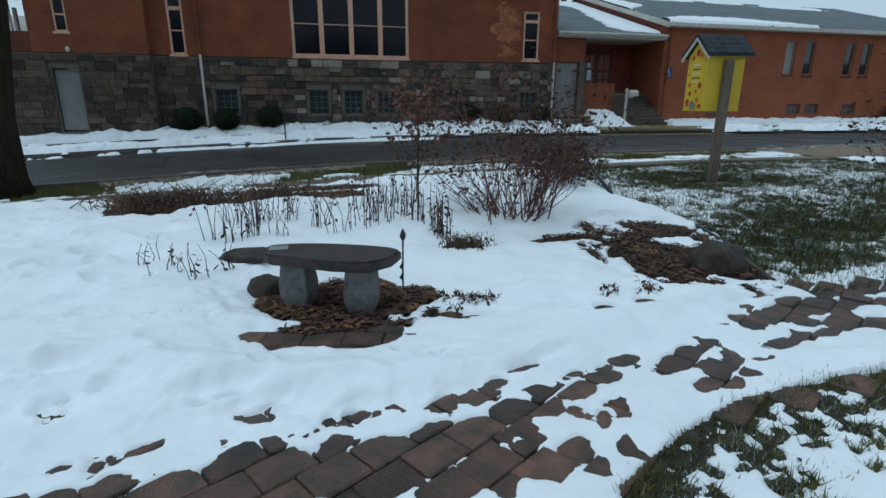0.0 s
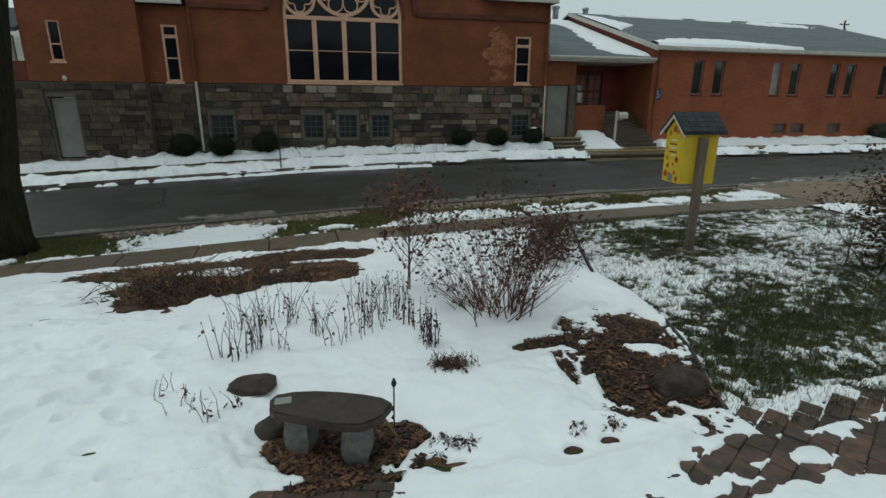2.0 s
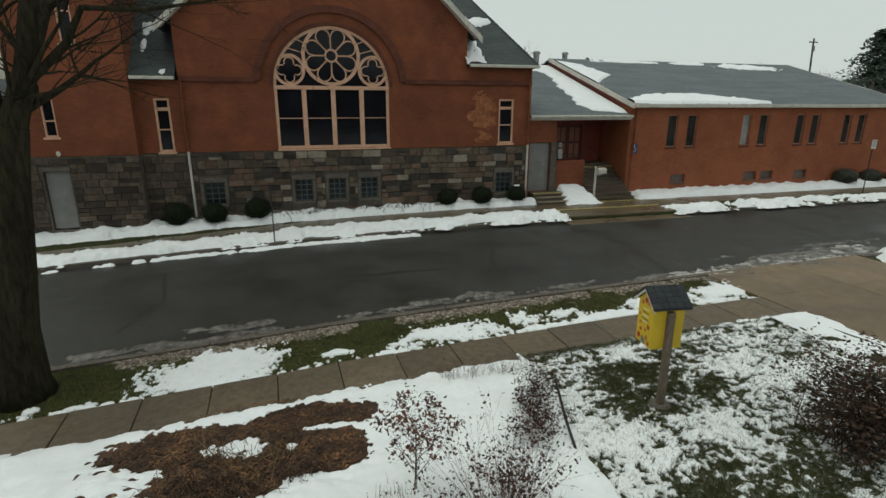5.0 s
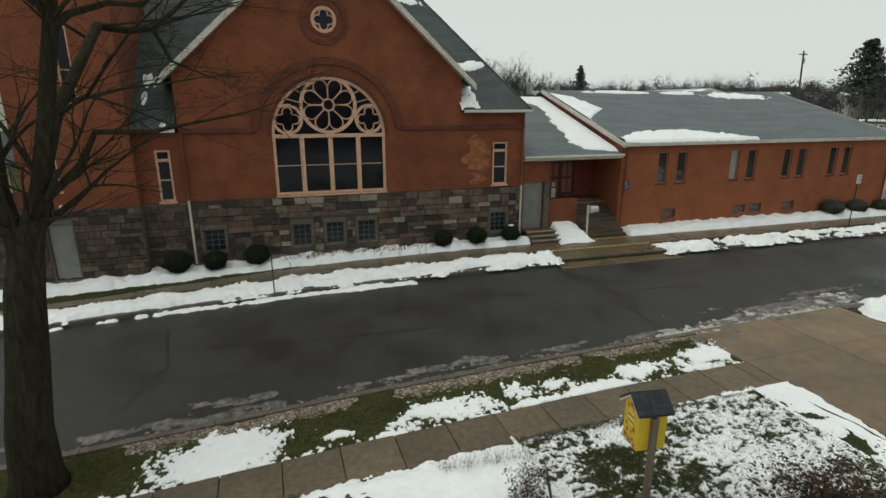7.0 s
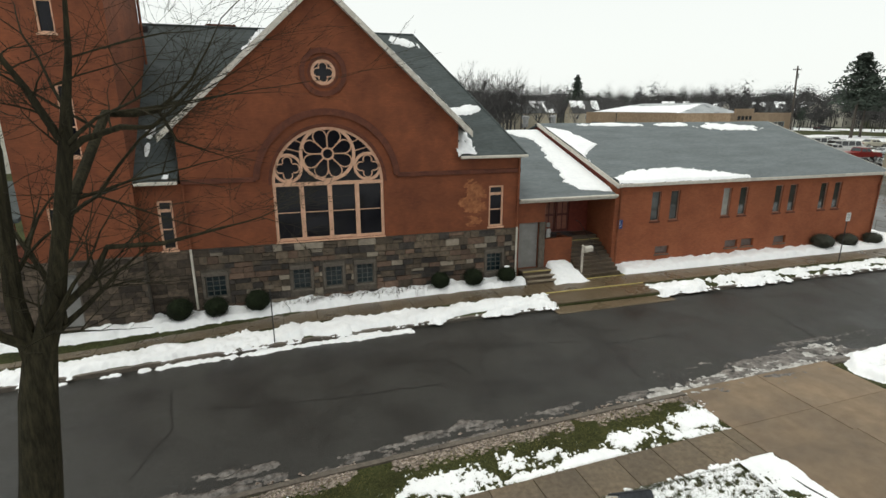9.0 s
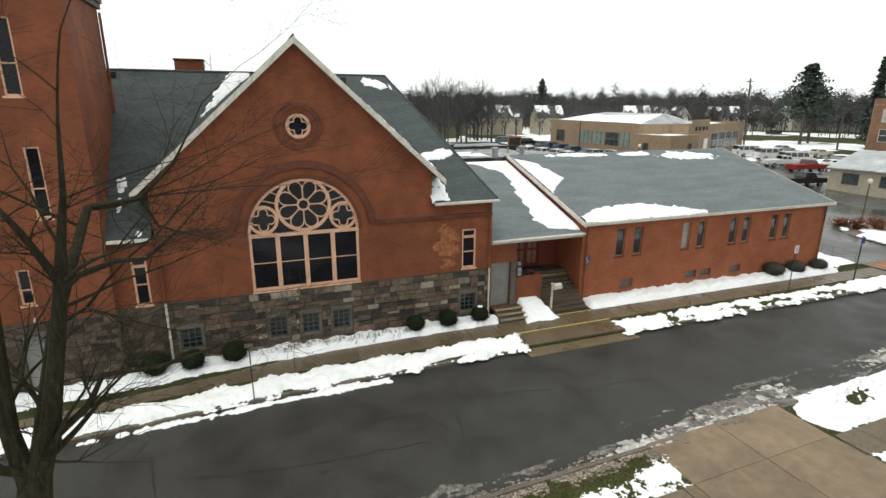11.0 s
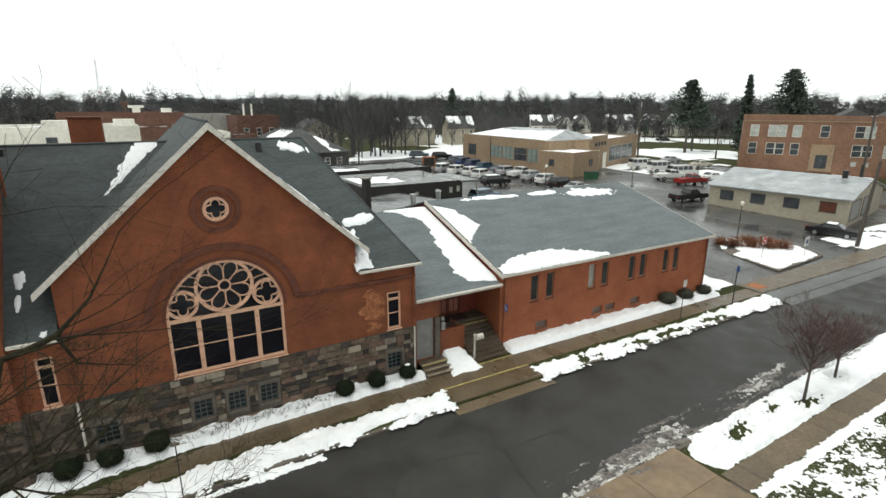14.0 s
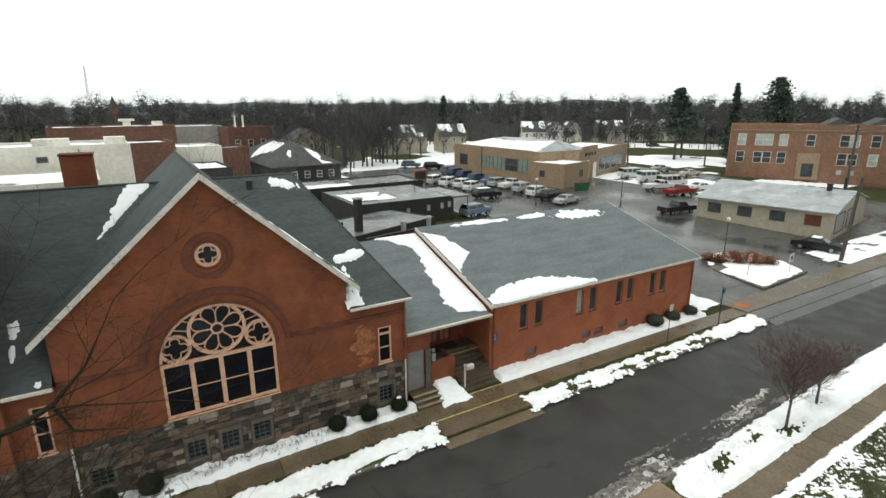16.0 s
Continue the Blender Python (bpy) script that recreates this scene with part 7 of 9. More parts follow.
def young_tree(x, y, z, h, seed, label):
    rnd = random.Random(seed)
    limbs = []
    for i in range(13):
        a, e = i * 2.4 + rnd.random(), rnd.uniform(0.75, 1.25)
        z0 = h * (0.30 + 0.032 * i)
        l = h * rnd.uniform(0.42, 0.56) * (1 - 0.022 * i)
        limbs.append([(0, 0, z0, 0.035), (0.35 * l * math.cos(a) * e, 0.35 * l * math.sin(a) * e, z0 + 0.38 * l, 0.022), (0.72 * l * math.cos(a) * e, 0.72 * l * math.sin(a) * e, z0 + l * 0.85, 0.010)])
    grown_tree("young_tree", label, x, y, z, limbs, [(0, 0, -0.1, 0.085), (0.02, 0, h * 0.3, 0.062), (0, 0.02, h * 0.6, 0.04), (0.02, 0, h * 0.75, 0.02)], 2, "bark", "twig_young", seed, "young street trees", 0.42, (3, 4), 0.0055, 0.14, 0.09, 9)


young_tree(27.05, -13.1, -0.1, 4.9, 21, "young vase-shaped street tree with bare reddish twigs")
young_tree(31.1, -12.75, -0.1, 3.6, 22, "smaller bare street tree with fine brown twigs")
young_tree(70.5, -13.4, -0.1, 5.0, 23, "bare young street tree farther along the road")

M["box_leaf"] = mat("boxwood leaf", (0.005, 0.008, 0.004), (0.016, 0.022, 0.009), 14, 0.9, 0, 40, 0.3, 3, island=0.5, spec=0.15)
M["yew_leaf"] = mat("dark yew needles", (0.008, 0.010, 0.005), (0.026, 0.028, 0.014), 14, 0.7, 0, 40, 0.3, 3, island=0.5)


def clipped_bush(x, y, z, r, h, seed, material, label, group, snowy=0):
    """A clipped shrub: a dark core inside many small leaves."""
    rnd = random.Random(seed)
    ob = empty("clipped_bush", pose(x, y, z))
    tag(ob, label, "shrub", group)
    core = bmesh.new()
    bmesh.ops.create_icosphere(core, subdivisions=3, radius=1.0)
    for v in core.verts:
        v.co *= 0.86 + 0.10 * noise.noise(v.co * 2.2 + Vector((seed, 0, 0)))
        v.co = Vector((v.co.x * r, v.co.y * r, h * 0.5 + v.co.z * h * 0.5))
    part("core", core, material, ob)
    lf = bmesh.new()
    for _ in range(1500):
        d = Vector((rnd.gauss(0, 1), rnd.gauss(0, 1), rnd.gauss(0, 1))).normalized()
        k = 0.90 + 0.12 * noise.noise(d * 2.2 + Vector((seed, 0, 0))) + rnd.uniform(-0.06, 0.10)
        p = Vector((d.x * r * k, d.y * r * k, h * 0.5 + d.z * h * 0.5 * k))
        s = 0.035 * rnd.uniform(0.6, 1.5)
        u = Vector((rnd.gauss(0, 1), rnd.gauss(0, 1), rnd.gauss(0, 1))).normalized() * s
        w = (d + Vector((rnd.gauss(0, 0.6), rnd.gauss(0, 0.6), rnd.gauss(0, 0.6)))).normalized() * s * 1.3
        lf.faces.new([lf.verts.new(c) for c in (p - u * 0.5, p + w * 0.5, p + u * 0.5 + w, p - w * 0.1)])
    part("foliage", lf, material, ob)["kind"] = "stuff"
    if snowy:
        cap = bmesh.new()
        bmesh.ops.create_icosphere(cap, subdivisions=2, radius=1.0, matrix=Matrix.Translation((0, 0, h * 1.0)) @ Matrix.Diagonal((r * 0.3, r * 0.25, 0.05, 1)))
        part("snow_cap", cap, "snow", ob, smooth=True)


for i, (x, r, h, s) in enumerate(((-7.1, 0.55, 1.0, 0), (-5.55, 0.52, 0.86, 0), (-3.72, 0.55, 0.95, 0), (5.35, 0.48, 0.85, 0), (7.2, 0.50, 0.85, 0), (9.1, 0.48, 0.80, 1))):
    clipped_bush(x, -0.68, 0.10 + float(dip(x, -0.7)), r * 1.16, h * 1.16, i, "box_leaf", "round clipped boxwood in the snowy church bed", "clipped boxwoods", s)
for i, (x, r, h) in enumerate(((32.2, 0.78, 1.12), (34.4, 0.70, 1.0), (36.8, 0.64, 0.9))):
    clipped_bush(x, -0.35, 0.1, r, h, 10 + i, "yew_leaf", "low dark clipped yew along the annex wall", "yews at the annex")
stalk_bunch("dead_perennial", [(-2.6 + 0.38 * i, -0.72 + 0.14 * (i % 3), 16, 0.16) for i in range(20)], 0.50, 1.0, "stem", 0.0, "wispy bare twigs in the church bed", "dead plant", "twigs in the church bed", 40, 0.9, 0.009)

# mailbox by the stairs
mail = empty("mailbox")
tag(mail, "white mailbox on a white post beside the stairs", "mailbox")
part("post", box(13.72, 13.82, -0.62, -0.52, -0.05, 1.75, 0.01), "white", mail)
part("arm", box(13.74, 14.12, -0.61, -0.53, 1.38, 1.46, 0.008), "white", mail)
part("box", prism([(-0.74, 1.47), (-0.40, 1.47), (-0.40, 1.66), (-0.46, 1.74), (-0.57, 1.78), (-0.68, 1.74), (-0.74, 1.66)], "x", 13.86, 14.34), "white", mail, "rounded white metal mailbox")
part("post_cap", prism([(13.70, 1.75), (13.84, 1.75), (13.77, 1.86)], "y", -0.64, -0.50), "white", mail)
M["blue_sign"] = mat("blue sign face", (0.015, 0.045, 0.17), (0.02, 0.06, 0.21), 6, 0.4)
M["red_sign"] = mat("red sign face", (0.42, 0.02, 0.02), (0.5, 0.03, 0.03), 6, 0.4)
M["white_sign"] = mat("white sign face", (0.62, 0.62, 0.60), (0.70, 0.70, 0.68), 6, 0.4)
M["rust_sign"] = mat("dull bronze sign back", (0.13, 0.10, 0.07), (0.19, 0.15, 0.11), 6, 0.6)

hsign = empty("access_sign")
tag(hsign, "small blue accessibility sign on the annex wall", "sign")
part("plate", box(16.45, 16.80, 0.20, 0.245, 2.42, 2.95, 0.006), "blue_sign", hsign)
sym = bmesh.new()
ring_y(sym, 16.62, 2.62, 0.075, 0.10, 0.192, 0.199, -200, 60, 20)
add_box(sym, 16.585, 16.615, 0.192, 0.199, 2.68, 2.83)
ring_y(sym, 16.60, 2.87, 0.0, 0.03, 0.192, 0.199, n=12)
part("symbol", sym, "white_sign", hsign)


def street_sign(name, x, y, z0, top, plates, label, material="black", r=0.03):
    ob = empty(name)
    tag(ob, label, "sign")
    part("post", tube([(x, y, z0 - 0.2), (x, y, top)], r, 8), material, ob)
    for w, h, zc, m in plates:
        part("plate", box(x - w / 2, x + w / 2, y - r - 0.02, y - r - 0.004, zc - h / 2, zc + h / 2, 0.004), m, ob)
    return ob


street_sign("street_sign", -2.95, -4.08, -0.1, 2.35, [(0.34, 0.16, 2.22, "rust_sign")], "thin dark street sign post at the church kerb", r=0.025)
s = street_sign("parking_sign", 30.6, -2.75, -0.1, 3.1, [(0.36, 0.52, 2.9, "white_sign")], "parking sign on a dark post in the snow bank")
for i, w in enumerate((0.24, 0.2, 0.24, 0.16)):
    part("lettering_bar", box(30.6 - w / 2, 30.6 + w / 2, -2.804, -2.800, 3.05 - 0.1 * i, 3.08 - 0.1 * i), "black", s)
street_sign("blue_sign", 37.3, -2.6, -0.1, 3.2, [(0.42, 0.45, 2.9, "blue_sign")], "blue sign on a black post near the annex corner", r=0.045)

rail = empty("hand_rail")
tag(rail, "low blue-grey metal railing at the annex corner", "railing")
for y in (0.3, 1.2, 2.1, 3.0):
    part("post", tube([(42.0, y, -0.05), (42.0, y, 0.85)], 0.028, 6), "metal_grey", rail)
for z in (0.4, 0.83):
    part("bar", tube([(42.0, 0.28, z), (42.0, 3.02, z)], 0.025, 6), "metal_grey", rail)

# cracks and repairs in the street
def road_at(x, y):
    return ROAD_Z + 0.06 * (1 - ((y + 8.6) / 4.4) ** 2) - 0.03 + float(dip(x, y)) + 0.012


def repair(name, outline, material, label):
    """A patch of newer asphalt lying on the street, cut along its crown."""
    bm = bmesh.new()
    xs = np.linspace(min(p[0] for p in outline), max(p[0] for p in outline), 14)
    lo = [np.interp(x, [p[0] for p in outline[:2]], [p[1] for p in outline[:2]]) for x in xs]
    hi = [np.interp(x, [p[0] for p in outline[2:]], [p[1] for p in outline[2:]]) for x in xs]
    rows = [[bm.verts.new((x, a + (b - a) * k / 5, road_at(x, a + (b - a) * k / 5) - 0.006)) for k in range(6)] for x, a, b in zip(xs, lo, hi)]
    for p, q in zip(rows, rows[1:]):
        for k in range(5):
            bm.faces.new((p[k], q[k], q[k + 1], p[k + 1]))
    tag(part(name, bm, material), label, "road patch", kind="structure")


repair("road_patch", [(14.6, -12.1), (16.6, -12.0), (14.9, -10.6), (16.9, -10.4)], "patch_dark", "dark wet repair patch in the asphalt")

CRACKS = [
    [(9.8, -5.0), (9.7, -7.5), (10.3, -8.4), (9.8, -11.3), (9.6, -12.1)],
    [(5.4, -5.3), (5.4, -7.3), (4.7, -8.3), (4.3, -11.0)],
    [(5.4, -7.3), (7.6, -7.5), (9.4, -7.9)],
    [(1.2, -7.3), (3.5, -7.7), (4.1, -9.2)],
    [(10.3, -8.4), (12.8, -8.3), (14.1, -8.6)],
    [(20.2, -9.7), (21.2, -10.7), (23.4, -11.1), (26.1, -10.6)],
    [(21.1, -7.2), (22.2, -8.6), (26.6, -8.2)],
    [(20.5, -5.0), (19.8, -8), (19.2, -11.0)], [(27, -4.6), (26.4, -8), (26, -11)], [(-5, -8.4), (-1, -9.3), (3, -9.4)], [(24, -9.8), (30, -9.2), (36, -9.3)], [(34, -5), (34.4, -7.5), (35, -10)], [(-6.5, -6.5), (-6, -9), (-6.6, -11.5)]]
rnd = random.Random(77)
for line in CRACKS:
    pts = []
    for (ax, ay), (bx, by) in zip(line, line[1:]):
        n = max(4, int(math.hypot(bx - ax, by - ay) / 0.16))
        for i in range(n):
            t = i / n
            pts.append((ax + (bx - ax) * t, ay + (by - ay) * t))
    off, path = [0.0, 0.0], []
    for p in pts:
        off = [0.86 * off[0] + rnd.gauss(0, 0.030), 0.86 * off[1] + rnd.gauss(0, 0.030)]
        path.append((p[0] + off[0], p[1] + off[1]))
    bm = bmesh.new()
    rows = []
    for i, (x, y) in enumerate(path):
        q = path[min(i + 1, len(path) - 1)]
        o = path[max(i - 1, 0)]
        d = Vector((q[0] - o[0], q[1] - o[1], 0)).normalized()
        w = Vector((-d.y, d.x, 0)) * rnd.uniform(0.008, 0.026)
        c = Vector((x, y, road_at(x, y)))
        rows.append((bm.verts.new(c - w), bm.verts.new(c + w)))
    for a, b in zip(rows, rows[1:]):
        bm.faces.new((a[0], b[0], b[1], a[1]))
    tag(part("road_crack", bm, "seam"), "meandering dark crack across the asphalt", "crack", kind="structure")


# ---- the town behind ----
M["tan_brick"] = mat("tan brick", (0.25, 0.175, 0.110), (0.33, 0.24, 0.155), 2, 0.9, 0.2, 12, 0.1, 0.3)
M["school_brick"] = mat("school red brick", (0.190, 0.100, 0.062), (0.265, 0.148, 0.096), 2, 0.9, 0.2, 12, 0.12, 0.3)
M["store_brick"] = mat("old store brick", (0.105, 0.052, 0.037), (0.165, 0.082, 0.058), 2, 0.9, 0.2, 12, 0.15, 0.3)
M["beige_wall"] = mat("beige block wall", (0.33, 0.29, 0.22), (0.40, 0.36, 0.28), 2, 0.85, 0.1, 12, 0.08, 0.4)
M["dark_wall"] = mat("near-black stained wall", (0.018, 0.016, 0.014), (0.034, 0.030, 0.027), 3, 0.8, 0.1, 12, 0.2, 0.5)
M["white_wall"] = mat("white painted wall", (0.63, 0.60, 0.52), (0.76, 0.73, 0.65), 2, 0.8, 0.1, 12, 0.08, 0.4)
M["grey_wall"] = mat("grey render", (0.26, 0.25, 0.22), (0.34, 0.33, 0.30), 2, 0.85, 0.1, 12, 0.1, 0.4)
M["roof_wet"] = mat("wet flat roof", (0.10, 0.105, 0.105), (0.22, 0.225, 0.225), 0.6, 0.5, 0.1, 8, 0.3, 0.2, rlow=0.15)
M["metal_roof"] = mat("grey metal roof with thin snow", (0.24, 0.255, 0.265), (0.44, 0.46, 0.47), 0.45, 0.5, 0.1, 8, 0.15, 0.3, stretch=(1, 1, 1), rlow=0.25)
M["dark_roof"] = mat("dark far shingles", (0.045, 0.045, 0.045), (0.085, 0.085, 0.085), 2, 0.9, 0.2, 12, 0.2, 0.4)
M["far_glass"] = glass_mat("far window glass", (0.04, 0.045, 0.05), 0.15)
M["shade"] = mat("pale roller shade", (0.34, 0.36, 0.33), (0.46, 0.48, 0.44), 2, 0.8)
M["teal_shade"] = mat("pale teal window panels", (0.17, 0.22, 0.20), (0.26, 0.31, 0.28), 1.5, 0.4, 0, 40, 0.2, 0.6)
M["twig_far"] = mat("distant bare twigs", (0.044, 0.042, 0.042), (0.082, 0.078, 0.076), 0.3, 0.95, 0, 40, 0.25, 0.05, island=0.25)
# distance haze is put into this lighter, bluer twig colour
M["twig_haze"] = mat("hazy blue-grey far woods", (0.080, 0.085, 0.092), (0.120, 0.126, 0.134), 0.1, 0.95, 0, 40, 0.2, 0.02, island=0.2)
M["conifer"] = mat("dark pine needles", (0.036, 0.052, 0.040), (0.080, 0.100, 0.076), 2, 0.9, 0, 40, 0.3, 0.3, island=0.4)
M["rusty_shrub"] = mat("rusty ornamental grass", (0.12, 0.045, 0.02), (0.24, 0.10, 0.05), 6, 0.9, 0, 40, 0.3, 1, island=0.4)


def gz(y):
    return float(np.interp(y, [0.5, 6, 45, 140], [0, 0.15, 1.8, 2.0]))


def gza(x, y):
    return np.interp(y, [0.5, 6, 45, 140], [0, 0.15, 1.8, 2.0])


tag(sheet("parking_lot", 39.5, 112, 2.0, 98, 2.0, lambda x, y: gza(x, y) + 0.03, "asphalt_far", lambda x, y, z: (x > 41.5) | (y > 21)), "wet dark asphalt parking lot", "parking lot", kind="structure")
tag(sheet("side_street", 41.6, 90.0, -5.0, 2.4, 0.5, lambda x, y: np.interp(y, [-5.0, -4.4, -3.5, 2], [-0.21, -0.14, 0.0, 0.05]), "asphalt_far"), "wet asphalt driveway beside the annex", "driveway", kind="structure")
tag(sheet("town_snow", -160, 330, 60, 420, 3.0, lambda x, y: gza(x, y) + 0.06 * (fbm(x, y, 0.03, 4, 3) + 0.25 - 3.0 * (np.hypot(x + 2, y + 25) > 245) - 0.95 * ((x > 42) & (x < 118) & (y < 95))), "snow", lambda x, y, z: z > gza(x, y) - 0.01), "thin snow over distant yards", "snow", kind="stuff")
tag(sheet("town_snow", 86, 150, 24, 62, 1.0, lambda x, y: gza(x, y) + 0.05 + 0.06 * (fbm(x, y, 0.12, 4, 5) + 0.15), "snow", lambda x, y, z: fbm(x, y, 0.12, 4, 5) > 0.36), "slushy snow round the lot", "snow", kind="stuff")
tag(sheet("town_snow", 62, 140, -3.5, 4.5, 0.4, lambda x, y: gza(x, y) + 0.03 + 0.12 * smooth01(0.5 + fbm(x, y, 0.4, 4, 6) * 0.5), "snow", lambda x, y, z: (fbm(x, y, 0.4, 4, 6) > -0.3) & (y > -0.25) & (x > 64.3 + 0.4 * y + 0.3 * fbm(x, y, 0.8, 3, 2))), "snow beside the beige garage", "snow", kind="stuff")
far_walk = part("pavement_side", strip_box(41.7, 130, -2.5, -0.25, -0.2, 0.075, 1.5), "concrete_wet")
tag(far_walk, "concrete pavement past the side driveway", "pavement", kind="structure")

part("tactile_plate", box(42.3, 43.6, -1.9, -0.7, 0.0, 0.095, 0.01), "brick_worn", pavement_far, "rusty red tactile plate")
tag(sheet("town_snow", 37.6, 42.2, -0.5, 3.2, 0.12, lambda x, y: 0.02 + 0.16 * smooth01((np.minimum.reduce([x - 37.6, 41.9 - x, y + 0.2, 3.2 - y]) + 0.35 * fbm(x, y, 0.9, 4, 7)) / 0.5) ** 0.7, "snow", lambda x, y, z: z > 0.045), "snow behind the railing at the annex corner", "snow", kind="stuff")


def local(origin, toward):
    """A frame with x from origin towards a second point, y to the far side."""
    a = math.atan2(toward[1] - origin[1], toward[0] - origin[0])
    return Matrix.Translation((origin[0], origin[1], gz(max(origin[1], 0)))) @ Matrix.Rotation(a, 4, "Z")


def far_window(parent, x, z, w, h, y=0.0, side=False, pane="far_glass", trim="white_wall", split=True):
    bm = bmesh.new()
    f = 0.08
    def add(a, b, c, d, e, g):
        if side:
            add_box(bm, c, d, a, b, e, g)
        else:
            add_box(bm, a, b, c, d, e, g)
    y0, y1 = y - 0.05, y + 0.06
    if side == 1:
        y0, y1 = y - 0.06, y + 0.05
    add(x, x + w, y0, y1, z, z + f)
    add(x, x + w, y0, y1, z + h - f, z + h)
    add(x, x + f, y0, y1, z, z + h)
    add(x + w - f, x + w, y0, y1, z, z + h)
    if split:
        add(x, x + w, y0, y1, z + h / 2 - f / 2, z + h / 2 + f / 2)
    win = part("window", bm, trim, parent)
    pb = bmesh.new()
    if side:
        add_box(pb, y - 0.02, y + 0.02, x + f / 2, x + w - f / 2, z + f / 2, z + h - f / 2)
    else:
        add_box(pb, x + f / 2, x + w - f / 2, y - 0.02, y + 0.02, z + f / 2, z + h - f / 2)
    part("pane", pb, pane, win)


def flat_building(name, label, m, w, d, h, wall, roofm, parapet=0.4, snow=None):
    ob = empty(name, m)
    tag(ob, label, "building")
    part("wall", box(0, w, 0, d, -1.0, h), wall, ob)
    part("roof", box(0.25, w - 0.25, 0.25, d - 0.25, h, h + 0.05), roofm, ob)
    pb = bmesh.new()
    for a, b, c, e in ((0, w, 0, 0.25), (0, w, d - 0.25, d), (0, 0.25, 0.25, d - 0.25), (w - 0.25, w, 0.25, d - 0.25)):
        add_box(pb, a, b, c, e, h + 0.001, h + parapet)
    part("parapet", pb, wall, ob)
    if snow:
        x0, x1, y0, y1 = snow
        sheet("roof_snow", x0, x1, y0, y1, 0.5, lambda x, y: h + 0.04 + 0.16 * smooth01(0.55 + 0.7 * fbm(x, y, 0.25, 4, 3)), "snow_roof", lambda x, y, z: z > h + 0.055, ob)
    return ob


def gable_house(name, label, m, w, d, h, rise, wall, roofm, snow=0.0, storeys=2, cols=3, trim="white_wall", along="x", category="house", cut=0.0):
    """A house with a pitched roof; its ridge runs along x or y."""
    ob = empty(name, m)
    tag(ob, label, category)
    part("wall", box(0, w, 0, d, -1.0, h), wall, ob)
    o = 0.35
    if along == "x":
        part("gable", prism([(0.02, h - 0.05), (d - 0.02, h - 0.05), (d / 2, h + rise - 0.05)], "x", 0.02, w - 0.02), wall, ob)
        for ya, yb in ((-o, d / 2), (d + o, d / 2)):
            lo = h - rise * o / (d / 2)
            roof_slab("roof", [(-o + 0, ya, lo), (w + o, ya, lo), (w + o - cut, yb, h + rise), (-o + cut, yb, h + rise)], 0.15, roofm, ob)
        if snow:
            sheet("roof_snow", -0.3, w + 0.3, -0.3, d / 2, 0.35, lambda x, y: h + rise * y / (d / 2) + 0.02 + 0.10 * smooth01(0.3 + fbm(x, y, 0.35, 4, 1) + snow), "snow_roof", lambda x, y, z: z > h + rise * y / (d / 2) + 0.035, ob)
    else:
        part("gable", prism([(0.02, h - 0.05), (w - 0.02, h - 0.05), (w / 2, h + rise - 0.05)], "y", 0.02, d - 0.02), wall, ob)
        for xa in (-o, w + o):
            lo = h - rise * o / (w / 2)
            roof_slab("roof", [(xa, -o, lo), (w / 2, -o, h + rise), (w / 2, d + o, h + rise), (xa, d + o, lo)], 0.15, roofm, ob)
        if snow:
            for sgn in (0, 1):
                sheet("roof_snow", 0 if not sgn else w / 2, w / 2 if not sgn else w, -0.3, d + 0.3, 0.35, lambda x, y: h + rise * (1 - np.abs(x - w / 2) / (w / 2)) + 0.02 + 0.10 * smooth01(0.3 + fbm(x, y, 0.35, 4, 1) + snow), "snow_roof", lambda x, y, z: z > h + rise * (1 - np.abs(x - w / 2) / (w / 2)) + 0.035, ob)
        far_window(ob, w / 2 - 0.4, h + 0.2, 0.8, 1.1, 0.0, False, "far_glass", trim)
    for s in range(storeys):
        for c in range(cols):
            far_window(ob, w * (c + 0.5) / cols - 0.45, 0.9 + 2.7 * s, 0.9, 1.4, 0.0, False, "far_glass", trim)
        for c in range(max(1, cols - 1)):
            far_window(ob, d * (c + 0.5) / max(1, cols - 1) - 0.45, 0.9 + 2.7 * s, 0.9, 1.4, 0.0, True, "far_glass", trim)
    return ob


# beige garage building
beige = gable_house("garage_building", "low beige garage with a wet grey metal roof", local((71.5, 22.9), (74.7, 5.8)), 17.4, 17.5, 3.1, 1.9, "beige_wall", "metal_roof", 0, 0, 3, category="garage")
for i in range(4):
    far_window(beige, 1.6 + 4.2 * i, 1.0, 1.9, 1.45, 0.0, False, "far_glass" if i < 3 else "hood", "dark_roof", False)
for i in range(2):
    far_window(beige, 1.0 + 5.8 * i, 0.0, 4.6, 2.6, 17.4, 2, "metal_grey", "dark_wall", False)
part("flue", lathe([(0.35, 3.6), (0.35, 5.6), (0.42, 5.65), (0.42, 5.8)], 10, 14.6, 8.0), "black", beige)
part("flue", lathe([(0.16, 3.6), (0.16, 6.6), (0.2, 6.65)], 8, 16.0, 9.6), "black", beige)

